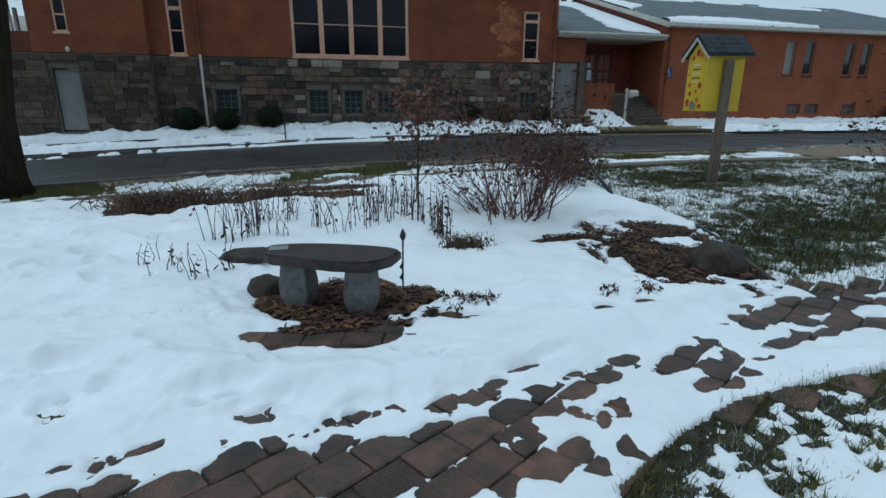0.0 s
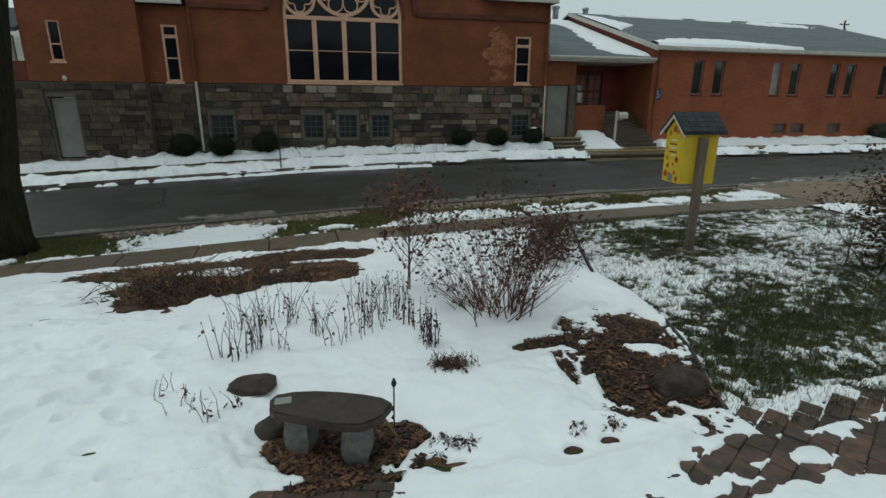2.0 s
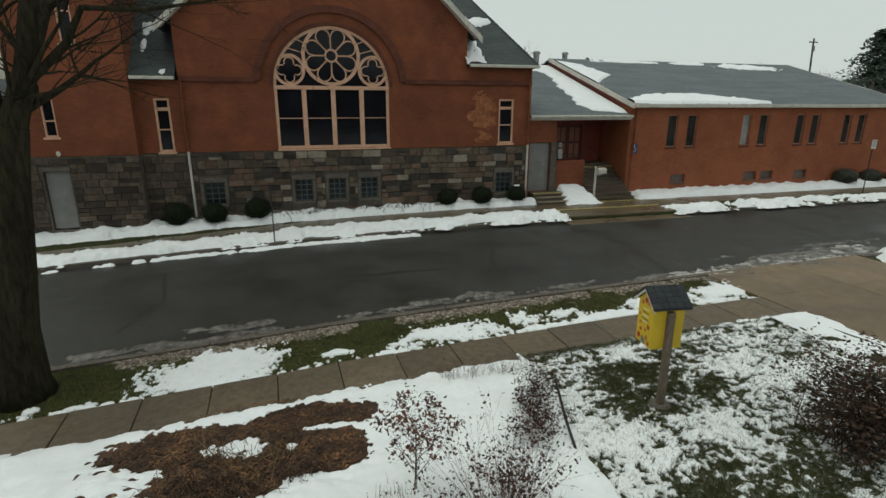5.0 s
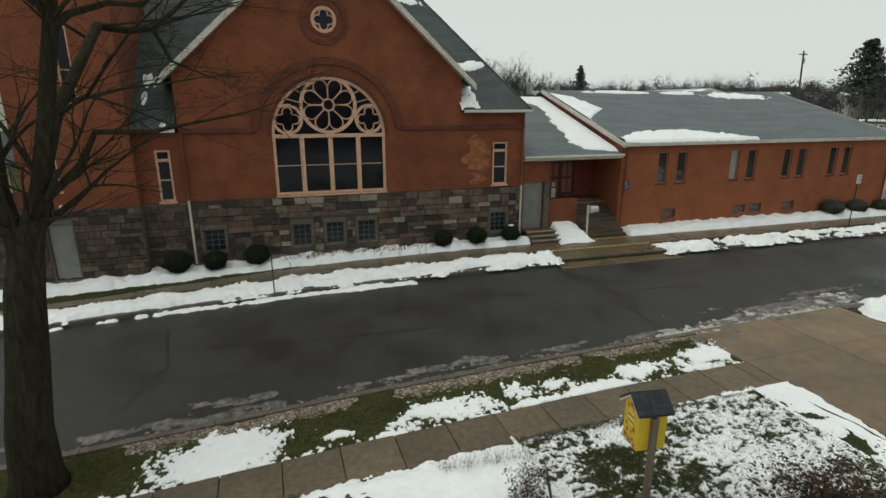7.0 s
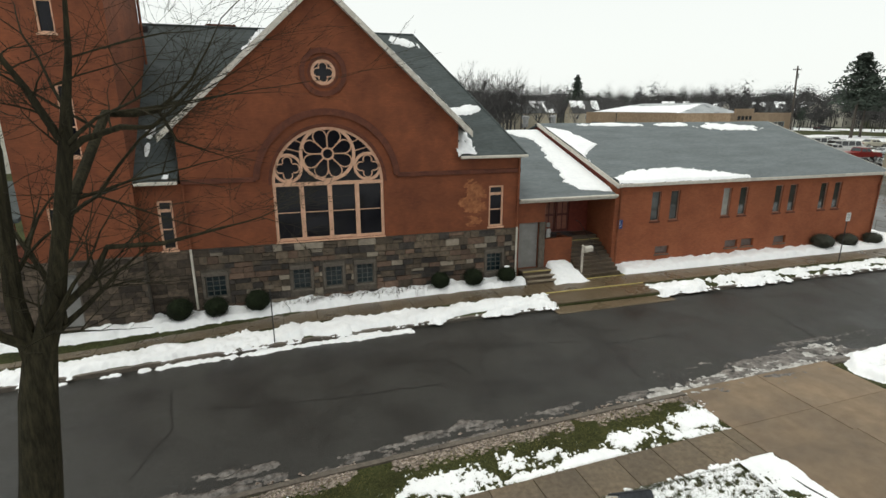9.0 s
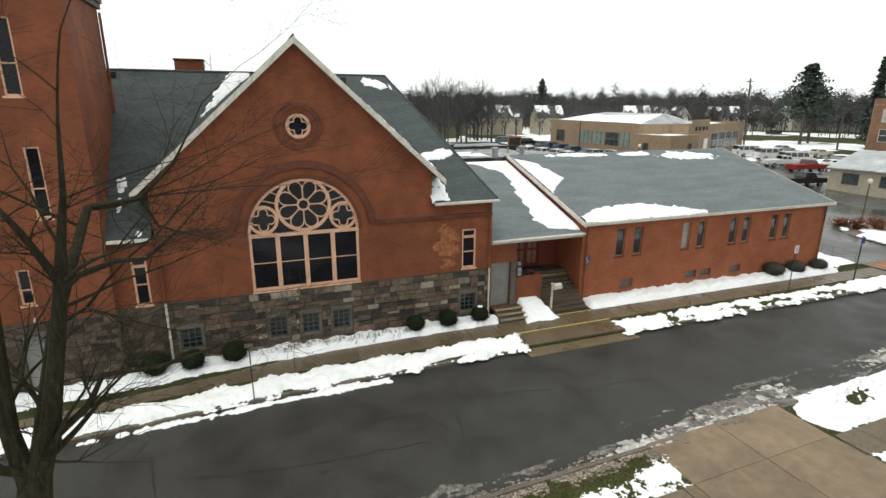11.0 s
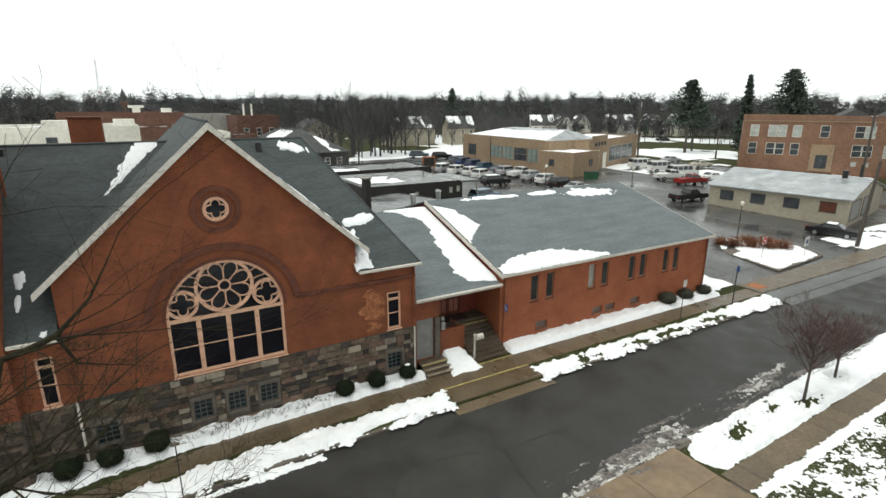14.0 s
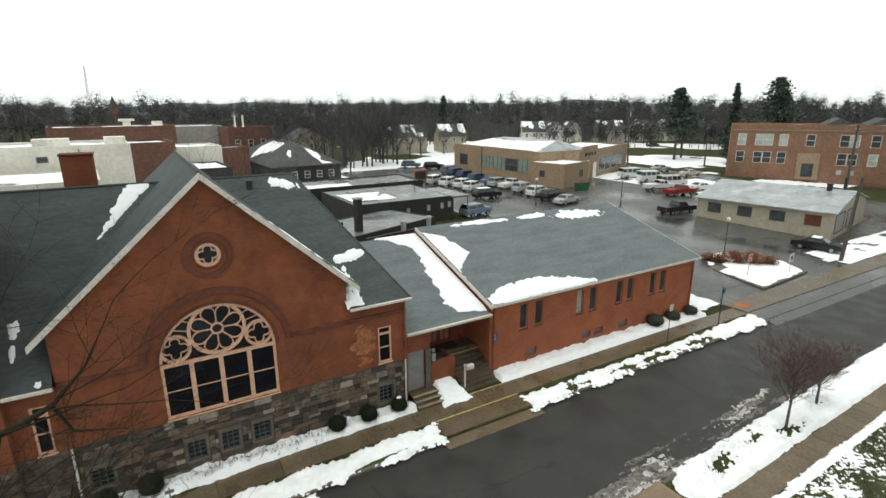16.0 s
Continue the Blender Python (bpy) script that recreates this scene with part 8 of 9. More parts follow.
# tan public building with a corner wing and garage bays
station = flat_building("tan_building", "tan brick flat-roofed public building with wide windows", local((68.8, 89.6), (69.4, 57.2)), 32.4, 15, 6.3, "tan_brick", "roof_wet", 0.12)
far_window(station, 2.6, 1.6, 3.4, 2.6, 0.0, False, "far_glass", "dark_roof", True)
for i in range(4):
    far_window(station, 12.2 + 4.45 * i, 1.7, 4.2, 2.8, 0.0, False, "teal_shade" if i != 2 else "far_glass", "tan_brick", True)
for i in range(12):
    part("mullion", box(12.2 + 1.48 * i, 12.28 + 1.48 * i, -0.07, 0.02, 1.7, 4.5), "dark_roof", station)
part("downpipe", box(12.0, 12.12, -0.12, -0.01, 0, 6.3), "dark_roof", station)
hip = bmesh.new()
hp = [hip.verts.new(c) for c in ((1.2, 0.3, 6.36), (31.2, 0.3, 6.36), (31.2, 14.7, 6.36), (1.2, 14.7, 6.36), (9.0, 9.0, 8.3), (28.0, 9.0, 8.3))]
for f in ((0, 1, 5, 4), (1, 2, 5), (2, 3, 4, 5), (3, 0, 4)):
    hip.faces.new([hp[k] for k in f])
part("hipped_roof", hip, "metal_roof", station, "low grey roof under melting snow")
sheet("roof_snow", 1.5, 31.0, 0.35, 9.0, 0.35, lambda x, y: 6.36 + (y - 0.3) * 1.94 / 8.7 - 0.02 + 0.16 * smooth01(np.minimum.reduce([7.4 + 1.4 * fbm(x, y, 0.2, 4, 2) - y, x - 1.4 - 0.75 * y, 30.9 - 0.35 * y - x]) * 0.9), "snow_roof", lambda x, y, z: z > 6.36 + (y - 0.3) * 1.94 / 8.7 + 0.01, station)
wing = flat_building("tan_wing", "low tan brick corner wing with small windows", local((68.9, 49.6), (78.0, 51.9)), 9.3, 8.4, 4.5, "tan_brick", "roof_wet", 0.25, (0.5, 8.8, 0.5, 7.8))
far_window(wing, 5.7, 1.9, 1.2, 1.3, 0.0, False, "far_glass", "dark_roof", False)
far_window(wing, 4.4, 1.9, 1.2, 1.3, 0.0, True, "far_glass", "dark_roof", False)
bays = flat_building("garage_bays", "tan garage bays with white roller doors", local((77.4, 54.3), (107.0, 67.2)), 32.3, 14, 6.0, "tan_brick", "roof_wet", 0.4, (1, 31, 1, 13))
part("raised_front", box(2.0, 10.5, -0.05, 0.3, 6.4, 7.3), "tan_brick", bays)
far_window(bays, 1.6, 0.0, 4.6, 4.4, 0.0, False, "white_wall", "tan_brick", True)
far_window(bays, 8.2, 0.0, 2.4, 3.6, 0.0, False, "white_wall", "tan_brick", False)
for i in range(4):
    far_window(bays, 12.0 + 4.2 * i, 1.2, 3.9, 3.4, 0.0, False, "far_glass", "shade", True)
for i in range(4):
    far_window(bays, 3.0 + 1.8 * i, 5.1, 1.5, 0.9, 0.0, False, "far_glass", "tan_brick", False)

# school
school = flat_building("school", "two-storey red brick school with rows of pale-shaded windows", local((114.6, 45.0), (131.0, 18.6)), 60, 12, 11.0, "school_brick", "roof_wet", 0.5, (1, 59, 0.6, 11.4))
part("cornice", box(-0.12, 60, -0.12, 0.0, 10.2, 10.45), "tan_brick", school)
part("plinth", box(-0.1, 60, -0.1, 0.0, -0.5, 1.3), "school_brick", school)
rnd = random.Random(5)
for r, z in ((0, 3.2), (1, 7.0)):
    for x, n in ((1.5, 1), (4.9, 2), (9.4, 1), (14.3, 1), (20.2, 2), (25.4, 1), (28.6, 2), (33.4, 2), (39, 2), (44, 2)):
        for k in range(n):
            if not (r == 0 and x == 14.3):
                far_window(school, x + 1.75 * k, z, 1.65, 2.5, -0.02, False, "shade" if rnd.random() < 0.6 else "far_glass", "white_wall", True)
part("door_surround", box(13.2, 17.3, -0.3, 0.0, 0.0, 5.6), "tan_brick", school)
part("door", box(14.2, 16.3, -0.36, -0.3, 0.6, 3.4), "far_glass", school)
for x in (20.5, 22.6):
    far_window(school, x, 0.9, 0.9, 1.3, -0.02, False, "shade", "shade", False)
for x in (17.5, 25.0, 33.0):
    part("roof_gable", prism([(x, 11.5), (x + 5, 11.5), (x + 2.5, 12.9)], "y", 2, 11), "dark_roof", school)

# dark flat buildings behind the link
dark = flat_building("dark_building", "black-stained flat-roofed building with a wet roof", pose(21.5, 38.0, 1.75), 15.2, 13.5, 3.2, "dark_wall", "roof_wet", 0.08, (0.6, 7.5, 2.5, 9))
for x, z in ((7.6, 1.3), (10.8, 1.5), (13.0, 1.6), (14.2, 1.7)):
    far_window(dark, x, z, 0.55, 0.85, 0.0, False, "shade", "grey_wall", False)
canopy = part("canopy", box(14.8, 17.6, -0.6, 8.0, 3.05, 3.3, 0.02), "roof_wet", dark)
part("canopy_post", box(17.3, 17.45, -0.5, -0.35, 0, 3.05), "grey_wall", dark)
part("roof_vent", lathe([(0.12, 3.2), (0.12, 4.1), (0.2, 4.1)], 8, 12.0, 6.0), "grey_wall", dark)
flat_building("dark_building", "second dark flat-roofed building with snow on top", pose(19.0, 54.0, 1.8), 21.3, 9.8, 3.2, "dark_wall", "roof_wet", 0.2, (0.6, 9, 0.6, 4))
shed = flat_building("low_shed", "low dark lean-to with a wet roof behind the church link", local((15.5, 25.5), (27.5, 30.0)), 15, 8.5, 2.9, "dark_wall", "roof_wet", 0.12)
part("chimney", box(3.4, 4.15, 1.5, 2.2, 2.9, 6.6, 0.03), "dark_wall", shed)
part("chimney_cap", box(3.3, 4.25, 1.4, 2.3, 6.6, 6.75, 0.02), "grey_wall", shed)
part("roof_hatch", box(0.8, 3.0, 3.5, 6.0, 2.9, 3.9, 0.05), "glass_blue", shed)
board = empty("notice_board")
tag(board, "orange framed sign board at the dark building's edge", "sign")
part("panel", box(40.4, 43.0, 57.4, 57.6, 4.6, 6.5, 0.05), "brick_worn", board)
part("panel_face", box(40.65, 42.75, 57.35, 57.4, 4.85, 6.25), "dark_wall", board)
for x in (40.6, 42.8):
    part("post", box(x - 0.1, x + 0.1, 57.45, 57.6, 1.6, 4.6), "post_wood", board)

# buildings of the town to the west
white_b = flat_building("white_building", "long white-painted commercial building with snowy roof", local((-46.0, 64.5), (-2.4, 67.0)), 43.6, 14, 10.0, "white_wall", "roof_wet", 0.5, (0.5, 43, 0.5, 13.5))
part("roof_unit", box(31.5, 36, 5, 9, 10.0, 11.2), "white_wall", white_b)
part("roof_unit", box(40.5, 43.3, 4, 8, 10.0, 11.3), "white_wall", white_b)
far_window(white_b, 32, 8.2, 1.4, 0.9, 0.0, False, "far_glass", "grey_wall", False)
part("downpipe", box(37.0, 37.2, -0.2, 0.0, 0, 10.0), "grey_wall", white_b)
low_b = flat_building("white_building", "lower white building with a snow-covered roof", local((-48.0, 47.0), (-4.0, 50.0)), 42, 14, 7.0, "white_wall", "roof_wet", 0.3, (0.5, 41.5, 0.5, 13.5))
part("roof_unit", lathe([(0.35, 7.0), (0.35, 8.4), (0.5, 8.5), (0.5, 8.8)], 10, 30, 4), "black", low_b)
rb = flat_building("brick_store", "brick store with a flat roof and roof units", local((-17.0, 109.0), (7.0, 111.0)), 24, 18, 11.2, "store_brick", "roof_wet", 0.5, (1, 23, 1, 17))
part("roof_unit", lathe([(0.8, 11.2), (0.8, 12.6), (1.6, 12.7), (1.6, 13.2)], 10, 15, 6), "white_wall", rb)
part("roof_unit", box(20, 22, 4, 6, 11.2, 12.6), "white_wall", rb)
flat_building("brick_store", "dark red brick store", local((-3.2, 81.5), (5.0, 82.3)), 7.8, 12, 9.2, "store_brick", "roof_wet", 0.5, (1, 7, 1, 11))
vb = flat_building("brick_store", "red brick store with tall vent pipes", local((19.2, 118.0), (31.0, 119.0)), 11, 12, 10.2, "store_brick", "roof_wet", 0.5, (1, 10, 1, 11))
for x in (2.6, 4.6):
    part("vent_pipe", tube([(x, 3, 10.0), (x, 3, 13.6)], 0.24, 8), "white_wall", vb)
for c in range(3):
    far_window(vb, 1.5 + 3.2 * c, 5.6, 1.3, 2.0)
flat_building("grey_store", "pale store with a snowy roof", local((5.4, 92.0), (13.6, 92.6)), 8.4, 12, 7.6, "white_wall", "roof_wet", 0.4, (0.5, 8, 0.5, 11))
flat_building("grey_store", "low pale store with a white roof beyond", local((7.5, 128.0), (19.0, 129.0)), 12, 16, 10.5, "grey_wall", "roof_wet", 0.4, (0.5, 11.5, 0.5, 15))
flat_building("brick_store", "dark brick back wing of the main street", local((12.0, 96.0), (21.0, 97.0)), 8, 10, 6.8, "store_brick", "roof_wet", 0.4)
flat_building("low_store", "low dark store under a snowy flat roof", local((6.8, 77.5), (13.2, 77.9)), 6.4, 13, 4.7, "dark_wall", "roof_wet", 0.3, (0.4, 5.9, 0.4, 12.5))
hall = empty("dark_roofed_hall", local((21.6, 84.2), (37.4, 85.1)))
tag(hall, "low hall with a dark hipped roof streaked with snow", "hall")
part("wall", box(0.5, 15.2, 0.5, 33.5, -1, 3.7), "dark_wall", hall)
roof_slab("roof", [(0, 0, 3.7), (15.7, 0, 3.7), (7.85, 9.5, 8.2)], 0.2, "dark_roof", hall)
roof_slab("roof", [(0, 34, 3.7), (0, 0, 3.7), (7.85, 9.5, 8.2), (7.85, 25, 8.2)], 0.2, "dark_roof", hall)
roof_slab("roof", [(15.7, 0, 3.7), (15.7, 34, 3.7), (7.85, 25, 8.2), (7.85, 9.5, 8.2)], 0.2, "dark_roof", hall)
for c in range(5):
    far_window(hall, 1.6 + 2.7 * c, 1.0, 1.2, 1.5, 0.5)
sheet("roof_snow", 0.8, 15.0, 0.3, 9.0, 0.3, lambda x, y: 3.7 + y * 4.5 / 9.5 - 0.03 + 0.16 * smooth01(np.minimum.reduce([0.6 - 0.5 * np.abs(np.abs(x - 7.85) - 3.2 + 0.28 * y - 0.6) + 0.7 * fbm(x, y * 0.6, 0.35, 4, 2), (7.6 - 0.8 * y - np.abs(x - 7.85)) * 0.8])), "snow_roof", lambda x, y, z: z > 3.7 + y * 4.5 / 9.5 + 0.0, hall)
sheet("roof_snow", 0.2, 7.0, 12.0, 30.0, 0.4, lambda x, y: 3.7 + x * 4.5 / 7.85 - 0.03 + 0.16 * smooth01(fbm(x, y, 0.2, 4, 5) + 0.15), "snow_roof", lambda x, y, z: z > 3.7 + x * 4.5 / 7.85, hall)
gable_house("beige_store", "cream house with a dark roof", local((38.0, 130.0), (50.0, 131.0)), 12, 10, 6.0, 3.2, "beige_wall", "dark_roof", 0.0, 2, 3, along="y")
flat_building("yellow_store", "small yellow building far off", local((-62.0, 150.0), (-48.0, 151.0)), 13, 10, 7.5, "beige_wall", "roof_wet", 0.4)

# houses
for i, (x, y, w, wall, al, sn) in enumerate(((132, 140, 9, "white_wall", "x", -0.2), (143, 139, 10, "white_wall", "y", -0.6), (155, 140, 10, "white_wall", "y", -0.6), (168, 134, 11, "grey_wall", "x", -0.6), (190, 134, 12, "white_wall", "y", -0.5), (205, 128, 11, "white_wall", "x", -0.5), (218, 122, 12, "grey_wall", "y", -0.5),
                                              (90, 132, 9, "beige_wall", "x", -0.2), (70, 134, 16, "beige_wall", "x", -0.6), (20, 165, 12, "grey_wall", "y", -0.3))):
    gable_house("house", ("white", "cream", "grey", "pale")[i % 4] + " clapboard house with a dark pitched roof and some snow", local((x, y), (x + 10, y - 5 + 3 * (i % 3))), w, 9, 5.9, 3.6, wall, "dark_roof", sn, 2, 3, along=al)

# spire and mast
spire = empty("far_spire")
tag(spire, "distant dark church spire over the trees", "spire")
part("tower", box(-11.4, -6.8, 397.7, 402.3, 0, 17.2), "school_brick", spire)
bm = bmesh.new()
bmesh.ops.create_cone(bm, segments=8, radius1=3.0, radius2=0.05, depth=8.6, cap_ends=True, matrix=Matrix.Translation((-9.1, 400, 21.4)))
part("spire_roof", bm, "dark_roof", spire)
mast = empty("lattice_mast")
tag(mast, "thin red and white lattice radio mast far away", "mast")
MX, MY = -24.6, 450
for k in range(3):
    a = k * 2.094
    part("leg", tube([(MX - 1.0 + 1.3 * math.cos(a), MY + 1.3 * math.sin(a), 0), (MX + 0.4 + 0.3 * math.cos(a), MY + 0.3 * math.sin(a), 47)], 0.13, 4), "steel", mast)
for i in range(13):
    z = 3.5 * i + 2
    q, c = 1.3 - 1.0 * z / 47, MX - 1.0 + 1.4 * z / 47
    part("brace", tube([(c + q * math.cos(k * 2.094), MY + q * math.sin(k * 2.094), z + (1.2 if k % 2 else 0)) for k in range(4)], 0.09, 4), "steel" if i % 2 else "red_sign", mast)


# ---- cars ----
CARP = {}


def paint(name, c):
    if name not in CARP:
        m = mat("car paint " + name, c, tuple(v * 1.1 for v in c), 3, 0.28, 0, 40, 0.05, 1)
        CARP[name] = m
    return CARP[name]


M["tyre"] = mat("tyre rubber", (0.012, 0.012, 0.012), (0.02, 0.02, 0.02), 8, 0.85)
M["rim"] = mat("alloy rim", (0.30, 0.30, 0.31), (0.4, 0.4, 0.41), 8, 0.35, metal=0.7)
M["car_glass"] = glass_mat("car glass", (0.012, 0.013, 0.015), 0.06, 0.7)
M["tail_lamp"] = mat("red lamp glass", (0.25, 0.01, 0.01), (0.3, 0.02, 0.02), 8, 0.3)
M["head_lamp"] = mat("clear lamp glass", (0.5, 0.5, 0.5), (0.6, 0.6, 0.6), 8, 0.2)
KINDS = {  # length, width, lower body outline, cabin outline
    "sedan": (4.8, 1.8, [(0, 0.35), (0, 0.75), (0.15, 0.9), (1.2, 0.98), (3.6, 1.0), (4.65, 0.92), (4.8, 0.7), (4.8, 0.35)], [(1.25, 0.97), (1.95, 1.42), (3.1, 1.45), (3.95, 0.99)]),
    "suv": (4.7, 1.85, [(0, 0.4), (0, 0.9), (0.15, 1.02), (1.2, 1.1), (4.5, 1.12), (4.7, 0.9), (4.7, 0.4)], [(1.2, 1.09), (1.85, 1.68), (4.2, 1.72), (4.62, 1.11)]),
    "van": (5.6, 2.0, [(0, 0.4), (0, 0.95), (0.2, 1.08), (1.0, 1.2), (5.55, 1.25), (5.6, 0.5), (5.6, 0.4)], [(0.9, 1.19), (1.7, 2.05), (5.45, 2.1), (5.56, 1.24)]),
    "pickup": (5.6, 1.95, [(0, 0.5), (0, 1.0), (0.2, 1.12), (1.5, 1.18), (3.3, 1.18), (5.55, 1.15), (5.6, 0.6), (5.6, 0.5)], [(1.5, 1.17), (2.05, 1.78), (3.15, 1.8), (3.35, 1.17)])}


def car(kind, x, y, turn, color, c, label, snowy=False):
    length, w, low, cab = KINDS[kind]
    ob = empty({"suv": "parked_suv", "sedan": "parked_car", "van": "parked_van", "pickup": "pickup_truck"}[kind], pose(x, y, gz(max(y, 0)) + 0.03, 0, 0, turn) @ Matrix.Scale(1.1, 4))
    tag(ob, label, {"suv": "car", "sedan": "car", "van": "van", "pickup": "pickup"}[kind], "parked vehicles")
    p = paint(color, c)
    bm = prism(low, "y", -w / 2, w / 2)
    bmesh.ops.bevel(bm, geom=[e for e in bm.edges if abs(e.verts[0].co.y - e.verts[1].co.y) < 0.01], offset=0.07, segments=2, affect="EDGES")
    bmesh.ops.translate(bm, vec=(-length / 2, 0, 0), verts=bm.verts)
    part("body", bm, p, ob, smooth=False)
    cb = bmesh.new()
    rows = []
    for s, k in ((-1, 1.0), (1, 1.0)):
        rows.append([cb.verts.new((u - length / 2, s * (w / 2 - (0.06 if v < 1.3 else 0.20)), v)) for u, v in cab])
    cb.faces.new(rows[0])
    cb.faces.new(list(reversed(rows[1])))
    for i in range(4):
        cb.faces.new((rows[0][i], rows[1][i], rows[1][(i + 1) % 4], rows[0][(i + 1) % 4]))
    part("cabin", cb, p, ob)
    z0, z1 = cab[0][1], cab[1][1]
    for s in (-1, 1):
        panes = 2 if kind != "van" else 4
        for i in range(panes):
            xa = cab[1][0] - 0.35 + (cab[2][0] - cab[1][0] + 0.5) * i / panes + 0.05
            xb = cab[1][0] - 0.35 + (cab[2][0] - cab[1][0] + 0.5) * (i + 1) / panes - 0.05
            yb, yt = s * (w / 2 - 0.05), s * (w / 2 - 0.165)
            g = bmesh.new()
            g.faces.new([g.verts.new(v) for v in ((xa - length / 2, yb, z0 + 0.10), (xb - length / 2, yb, z0 + 0.10), (xb - length / 2 - 0.03, yt, z1 - 0.10), (xa - length / 2 + (0.25 if i == 0 else 0.0), yt, z1 - 0.10))])
            part("side_window", g, "car_glass", ob)
    for name, a, b in (("windscreen", cab[0], cab[1]), ("rear_window", cab[3], cab[2])):
        sgn = -1 if name == "windscreen" else 1
        g = bmesh.new()
        g.faces.new([g.verts.new((a[0] + (b[0] - a[0]) * t - length / 2 + sgn * 0.015, yy, a[1] + (b[1] - a[1]) * t + 0.015)) for t, yy in ((0.15, -w / 2 + 0.16), (0.15, w / 2 - 0.16), (0.9, w / 2 - 0.27), (0.9, -w / 2 + 0.27))])
        part(name, g, "car_glass", ob)
    for u in (0.19, 0.80):
        for s in (-1, 1):
            wb = bmesh.new()
            bmesh.ops.create_cone(wb, segments=16, radius1=0.35, radius2=0.35, depth=0.24, cap_ends=True, matrix=Matrix.Translation((length * (u - 0.5), s * (w / 2 - 0.10), 0.35)) @ Matrix.Rotation(math.pi / 2, 4, "X"))
            wheel = part("wheel", wb, "tyre", ob)
            rb2 = bmesh.new()
            bmesh.ops.create_cone(rb2, segments=12, radius1=0.21, radius2=0.19, depth=0.26, cap_ends=True, matrix=Matrix.Translation((length * (u - 0.5), s * (w / 2 - 0.10), 0.35)) @ Matrix.Rotation(math.pi / 2, 4, "X"))
            part("rim", rb2, "rim", wheel)
    for s in (-1, 1):
        part("headlight", box(-length / 2 - 0.015, -length / 2 + 0.08, s * (w / 2 - 0.3) - 0.16, s * (w / 2 - 0.3) + 0.16, 0.66, 0.80), "head_lamp", ob)
        part("tail_light", box(length / 2 - 0.08, length / 2 + 0.012, s * (w / 2 - 0.25) - 0.13, s * (w / 2 - 0.25) + 0.13, 0.75, 0.92), "tail_lamp", ob)
    if snowy:
        part("snow_patch", box(cab[1][0] + 0.1 - length / 2, cab[2][0] - 0.1 - length / 2, -w / 2 + 0.3, w / 2 - 0.3, cab[1][1] - 0.02, cab[1][1] + 0.07, 0.03), "snow", ob)
    return ob


WHITE, SILVER, BLUE, BLACK, RED, GREY = (0.62, 0.62, 0.60), (0.36, 0.37, 0.38), (0.025, 0.05, 0.12), (0.010, 0.010, 0.011), (0.22, 0.015, 0.012), (0.10, 0.12, 0.14)
for i, (kind, x, y, turn, cn, c) in enumerate((
        ("suv", 52.5, 65.2, 205, "white", WHITE), ("suv", 53.6, 61.6, 205, "white", WHITE), ("suv", 53.2, 57.6, 205, "white", WHITE), ("suv", 51.4, 69.0, 205, "silver", SILVER), ("sedan", 50.4, 73.0, 205, "white", WHITE),
        ("suv", 62.6, 81.5, 195, "grey", GREY), ("suv", 62.0, 77.6, 195, "blue", BLUE), ("suv", 61.2, 72.2, 195, "blue", BLUE), ("suv", 60.6, 66.8, 195, "teal", (0.03, 0.08, 0.14)),
        ("sedan", 61.4, 63.2, 195, "grey", GREY), ("suv", 60.4, 59.2, 195, "silver", SILVER), ("pickup", 60.8, 55.6, 195, "white", WHITE), ("suv", 60.2, 51.0, 195, "silver", SILVER), ("suv", 59.6, 46.2, 195, "white", WHITE), ("suv", 59.4, 42.2, 190, "black", BLACK), ("sedan", 59.4, 38.6, 190, "silver", SILVER),
        ("suv", 50.2, 48.8, 178, "black", BLACK), ("suv", 41.0, 38.6, 190, "blue grey", (0.16, 0.22, 0.28)),
        ("van", 93.0, 53.4, 165, "white", WHITE), ("van", 92.0, 47.6, 165, "white", WHITE), ("van", 90.4, 41.4, 165, "white", WHITE), ("pickup", 84.6, 39.8, 160, "white", WHITE), ("pickup", 83.6, 34.6, 170, "red", RED), ("sedan", 92.0, 36.0, 165, "white", WHITE),
        ("pickup", 70.2, 25.4, 172, "black", BLACK), ("sedan", 68.7, 4.6, 103, "black", BLACK), ("sedan", 106.5, 48.6, 170, "cream", (0.5, 0.47, 0.38)), ("sedan", 109.0, 58.4, 175, "silver", SILVER),
        ("suv", 60.5, 98.0, 150, "grey", GREY), ("suv", 64.0, 92.0, 170, "black", BLACK), ("sedan", 118.0, 92.0, 180, "grey", GREY), ("sedan", 172.0, 110.0, 180, "black", BLACK))):
    car(kind, x, y, turn, cn, c, cn + {"suv": " sport utility car parked on the wet lot", "sedan": " sedan parked on wet asphalt", "van": " passenger van parked in a row", "pickup": " pickup truck parked on the lot"}[kind], i in (25, 16, 3))

dump = empty("dumpster")
tag(dump, "green metal dumpster beside the tan wing", "dumpster")
part("bin", prism([(69.8, 1.8), (72.0, 1.8), (72.2, 3.2), (69.6, 3.2)], "y", 46.0, 47.4), paint("green", (0.02, 0.09, 0.04)), dump)
part("lid", box(69.55, 72.25, 45.95, 47.45, 3.2, 3.28, 0.02), "black", dump)


